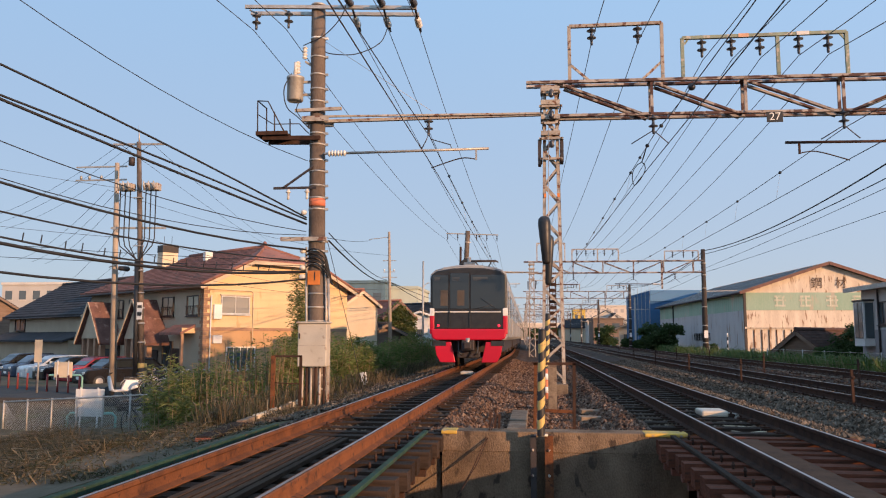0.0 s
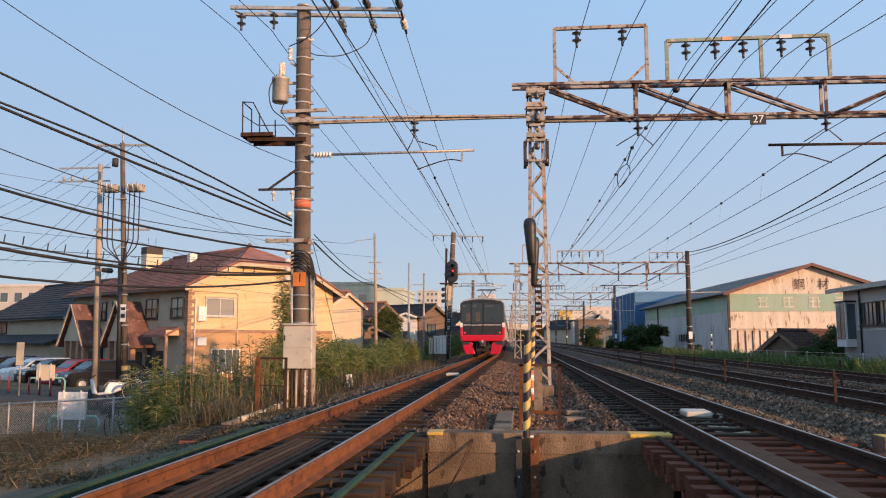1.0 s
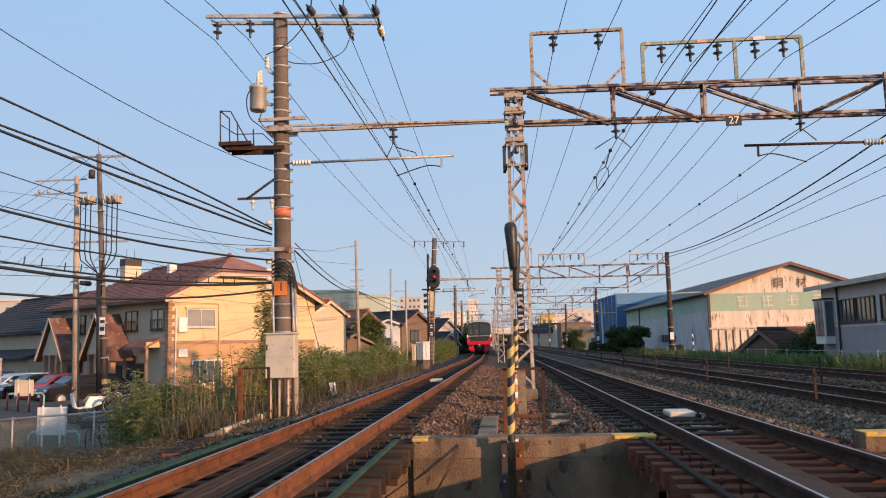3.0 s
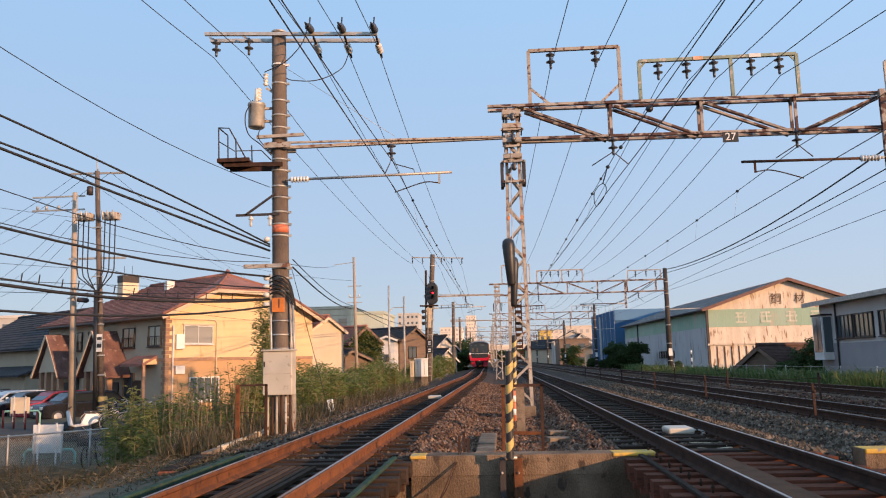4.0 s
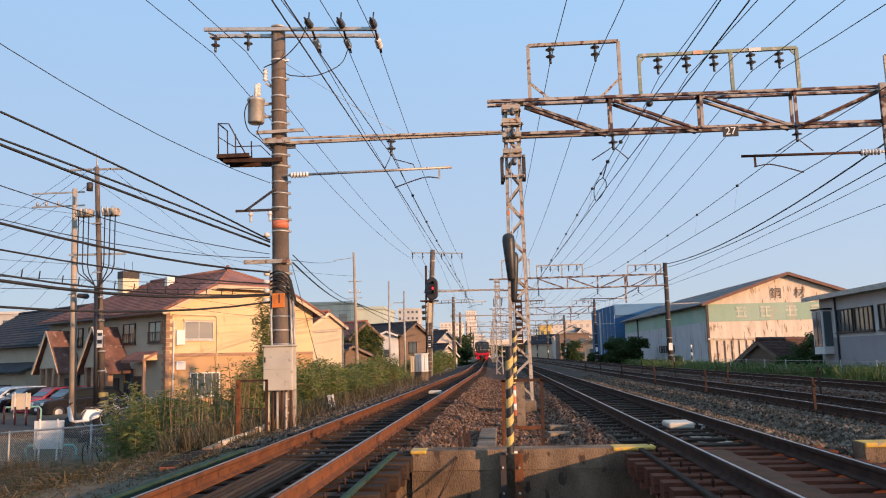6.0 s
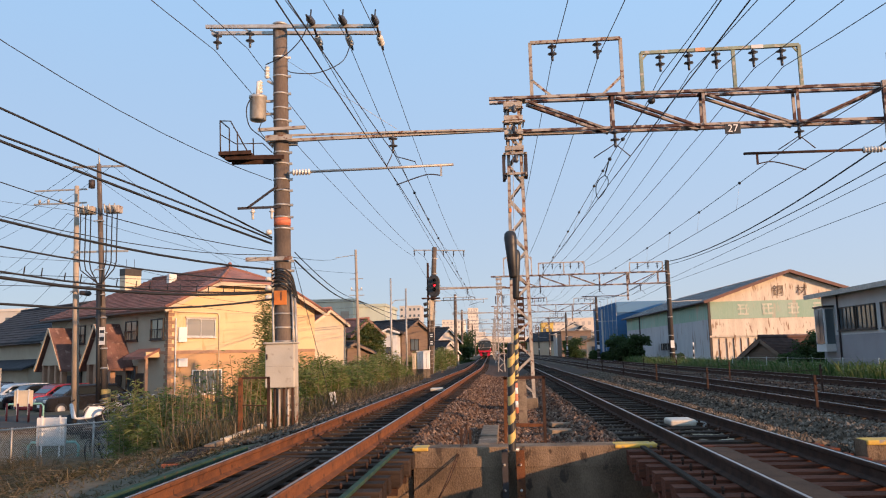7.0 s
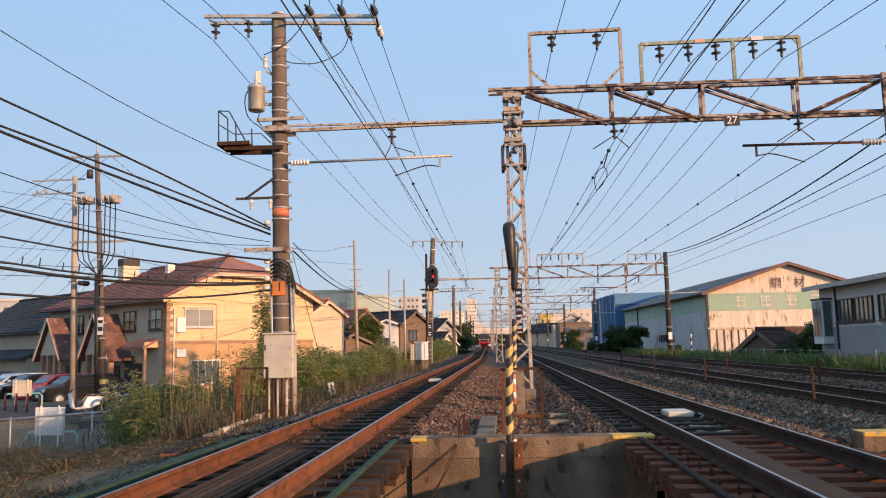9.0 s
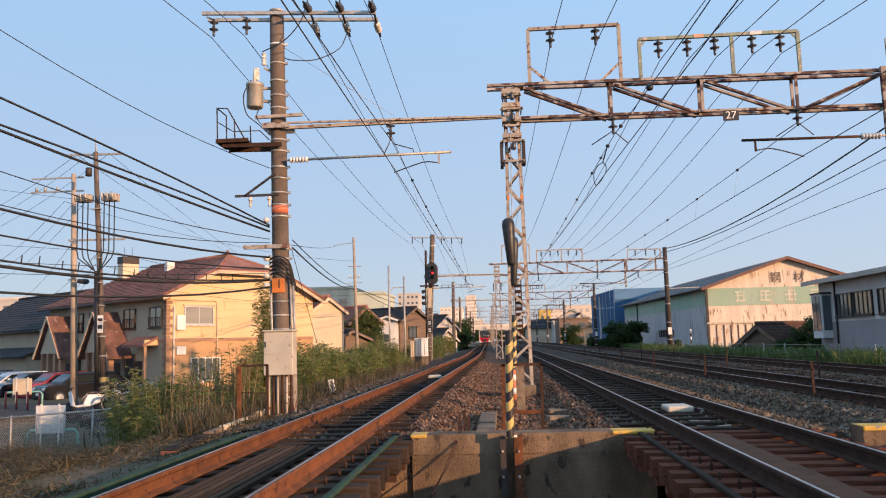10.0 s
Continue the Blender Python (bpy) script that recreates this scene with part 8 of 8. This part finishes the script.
for k in range(26):
    x = random.choice((-1, 1)) * random.uniform(20, 120)
    y = random.uniform(230, 420)
    if x > 0 or k % 2:
        gable_house("distant_house", "distant house with grey tiled roof", (x, y), random.uniform(7, 12), random.uniform(8, 14), random.uniform(-90, 90), -1.7, random.uniform(3, 5.5), random.uniform(6, 8.5), random.choice((WALL_WHT, WALL_CREAM, WALL_BRN)), ROOF_GRY, (("f", 1, 2.5, 1, 2.2), ("f", 4, 5.5, 1, 2.2)))
    else:
        bush("tree", "distant dark green tree crowns", x, y, -1.5, 5, 5, 8, 1800, LEAF_D, 0.8)
for x0, x1, y, z1 in ((-120, -70, 500, 12), (60, 110, 480, 10), (-70, -48, 420, 14), (80, 130, 700, 22), (-150, -120, 380, 12)):
    block("distant_block", "distant pale flat-roofed building block", x0, x1, y, y + 15, -1.7, z1, WALL_WHT, 8, 3)

# ---- the far end of the line: road bridge, trees, roofs and blocks ----
ob_ = thing("road_overbridge", "distant pale road bridge crossing the tracks", "bridge", (0, 0, 0))
part("deck", Mesh().box(-160, 160, 420, 430, 7.2, 8.6), FAR_WALL, ob_)
part("parapet", Mesh().box(-160, 160, 419.6, 420, 8.6, 9.6), FAR_WALL, ob_)
for k in range(9):
    x = -140 + k * 32
    part("pier", Mesh().box(x, x + 2, 422, 428, -1.0, 7.2), WALL_WHT, ob_)
random.seed(21)
for k in range(16):
    x = 14 + 3.4 * k + random.uniform(-1, 1)
    y = random.uniform(215, 300)
    if k % 3 == 0:
        bush("tree", "dark trees beside the far tracks", x, y, -0.6, 3.0, 3.0, random.uniform(4, 6.5), 1500, LEAF_D, 0.6)
    else:
        gable_house("distant_house", "distant trackside house with grey roof", (x, y), random.uniform(6, 10), 10, random.choice((-36, 54, 10)), -0.7, random.uniform(3, 5), random.uniform(5.5, 8), random.choice((WALL_WHT, WALL_CREAM, WALL_BRN)), ROOF_GRY, (("f", 1, 2.4, 1, 2.2), ("f", 3.6, 5, 1, 2.2)))
for k in range(10):
    x, y = -14 - 3.0 * k, random.uniform(150, 260)
    if k % 2:
        bush("tree", "dark trees beside the far tracks", x, y, -0.6, 2.6, 2.6, random.uniform(4, 6), 1500, LEAF_D, 0.55)
    else:
        gable_house("distant_house", "distant trackside house with grey roof", (x, y), random.uniform(6, 9), 9, 54, -1.7, random.uniform(3, 4.5), random.uniform(5.5, 7.5), random.choice((WALL_WHT, WALL_CREAM, WALL_BRN)), ROOF_GRY, (("f", 1, 2.4, 1, 2.2),))
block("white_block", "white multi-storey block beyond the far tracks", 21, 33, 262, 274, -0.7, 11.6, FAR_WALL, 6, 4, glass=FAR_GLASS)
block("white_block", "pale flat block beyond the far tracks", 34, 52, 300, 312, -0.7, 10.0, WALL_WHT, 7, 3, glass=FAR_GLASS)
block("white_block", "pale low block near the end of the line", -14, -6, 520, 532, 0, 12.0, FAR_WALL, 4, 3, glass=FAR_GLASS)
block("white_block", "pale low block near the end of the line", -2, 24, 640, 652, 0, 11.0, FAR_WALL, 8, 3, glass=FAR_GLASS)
for x in range(-22, 30, 5):
    bush("tree", "far dark tree line under the bridge", x + random.uniform(-1.5, 1.5), 470 + random.uniform(-10, 10), 0.3, 4.5, 3.0, random.uniform(5, 8), 900, LEAF_D, 1.0)


# ---- movement: the train runs away down the first track ----
def motions():
    rows = []
    for i in range(0, 41):
        t = i * 0.25
        y = 28.2 + 20.9 * t
        turn = math.degrees(math.atan2(bend(y) - bend(y + 70), 70))
        rows.append((t, pose(TRACKS[0] + bend(y), y, rise(y), math.degrees(math.atan2(rise(y + 70) - rise(y), 70)), 0, turn)))
    walk(train_ob, rows)


motions()
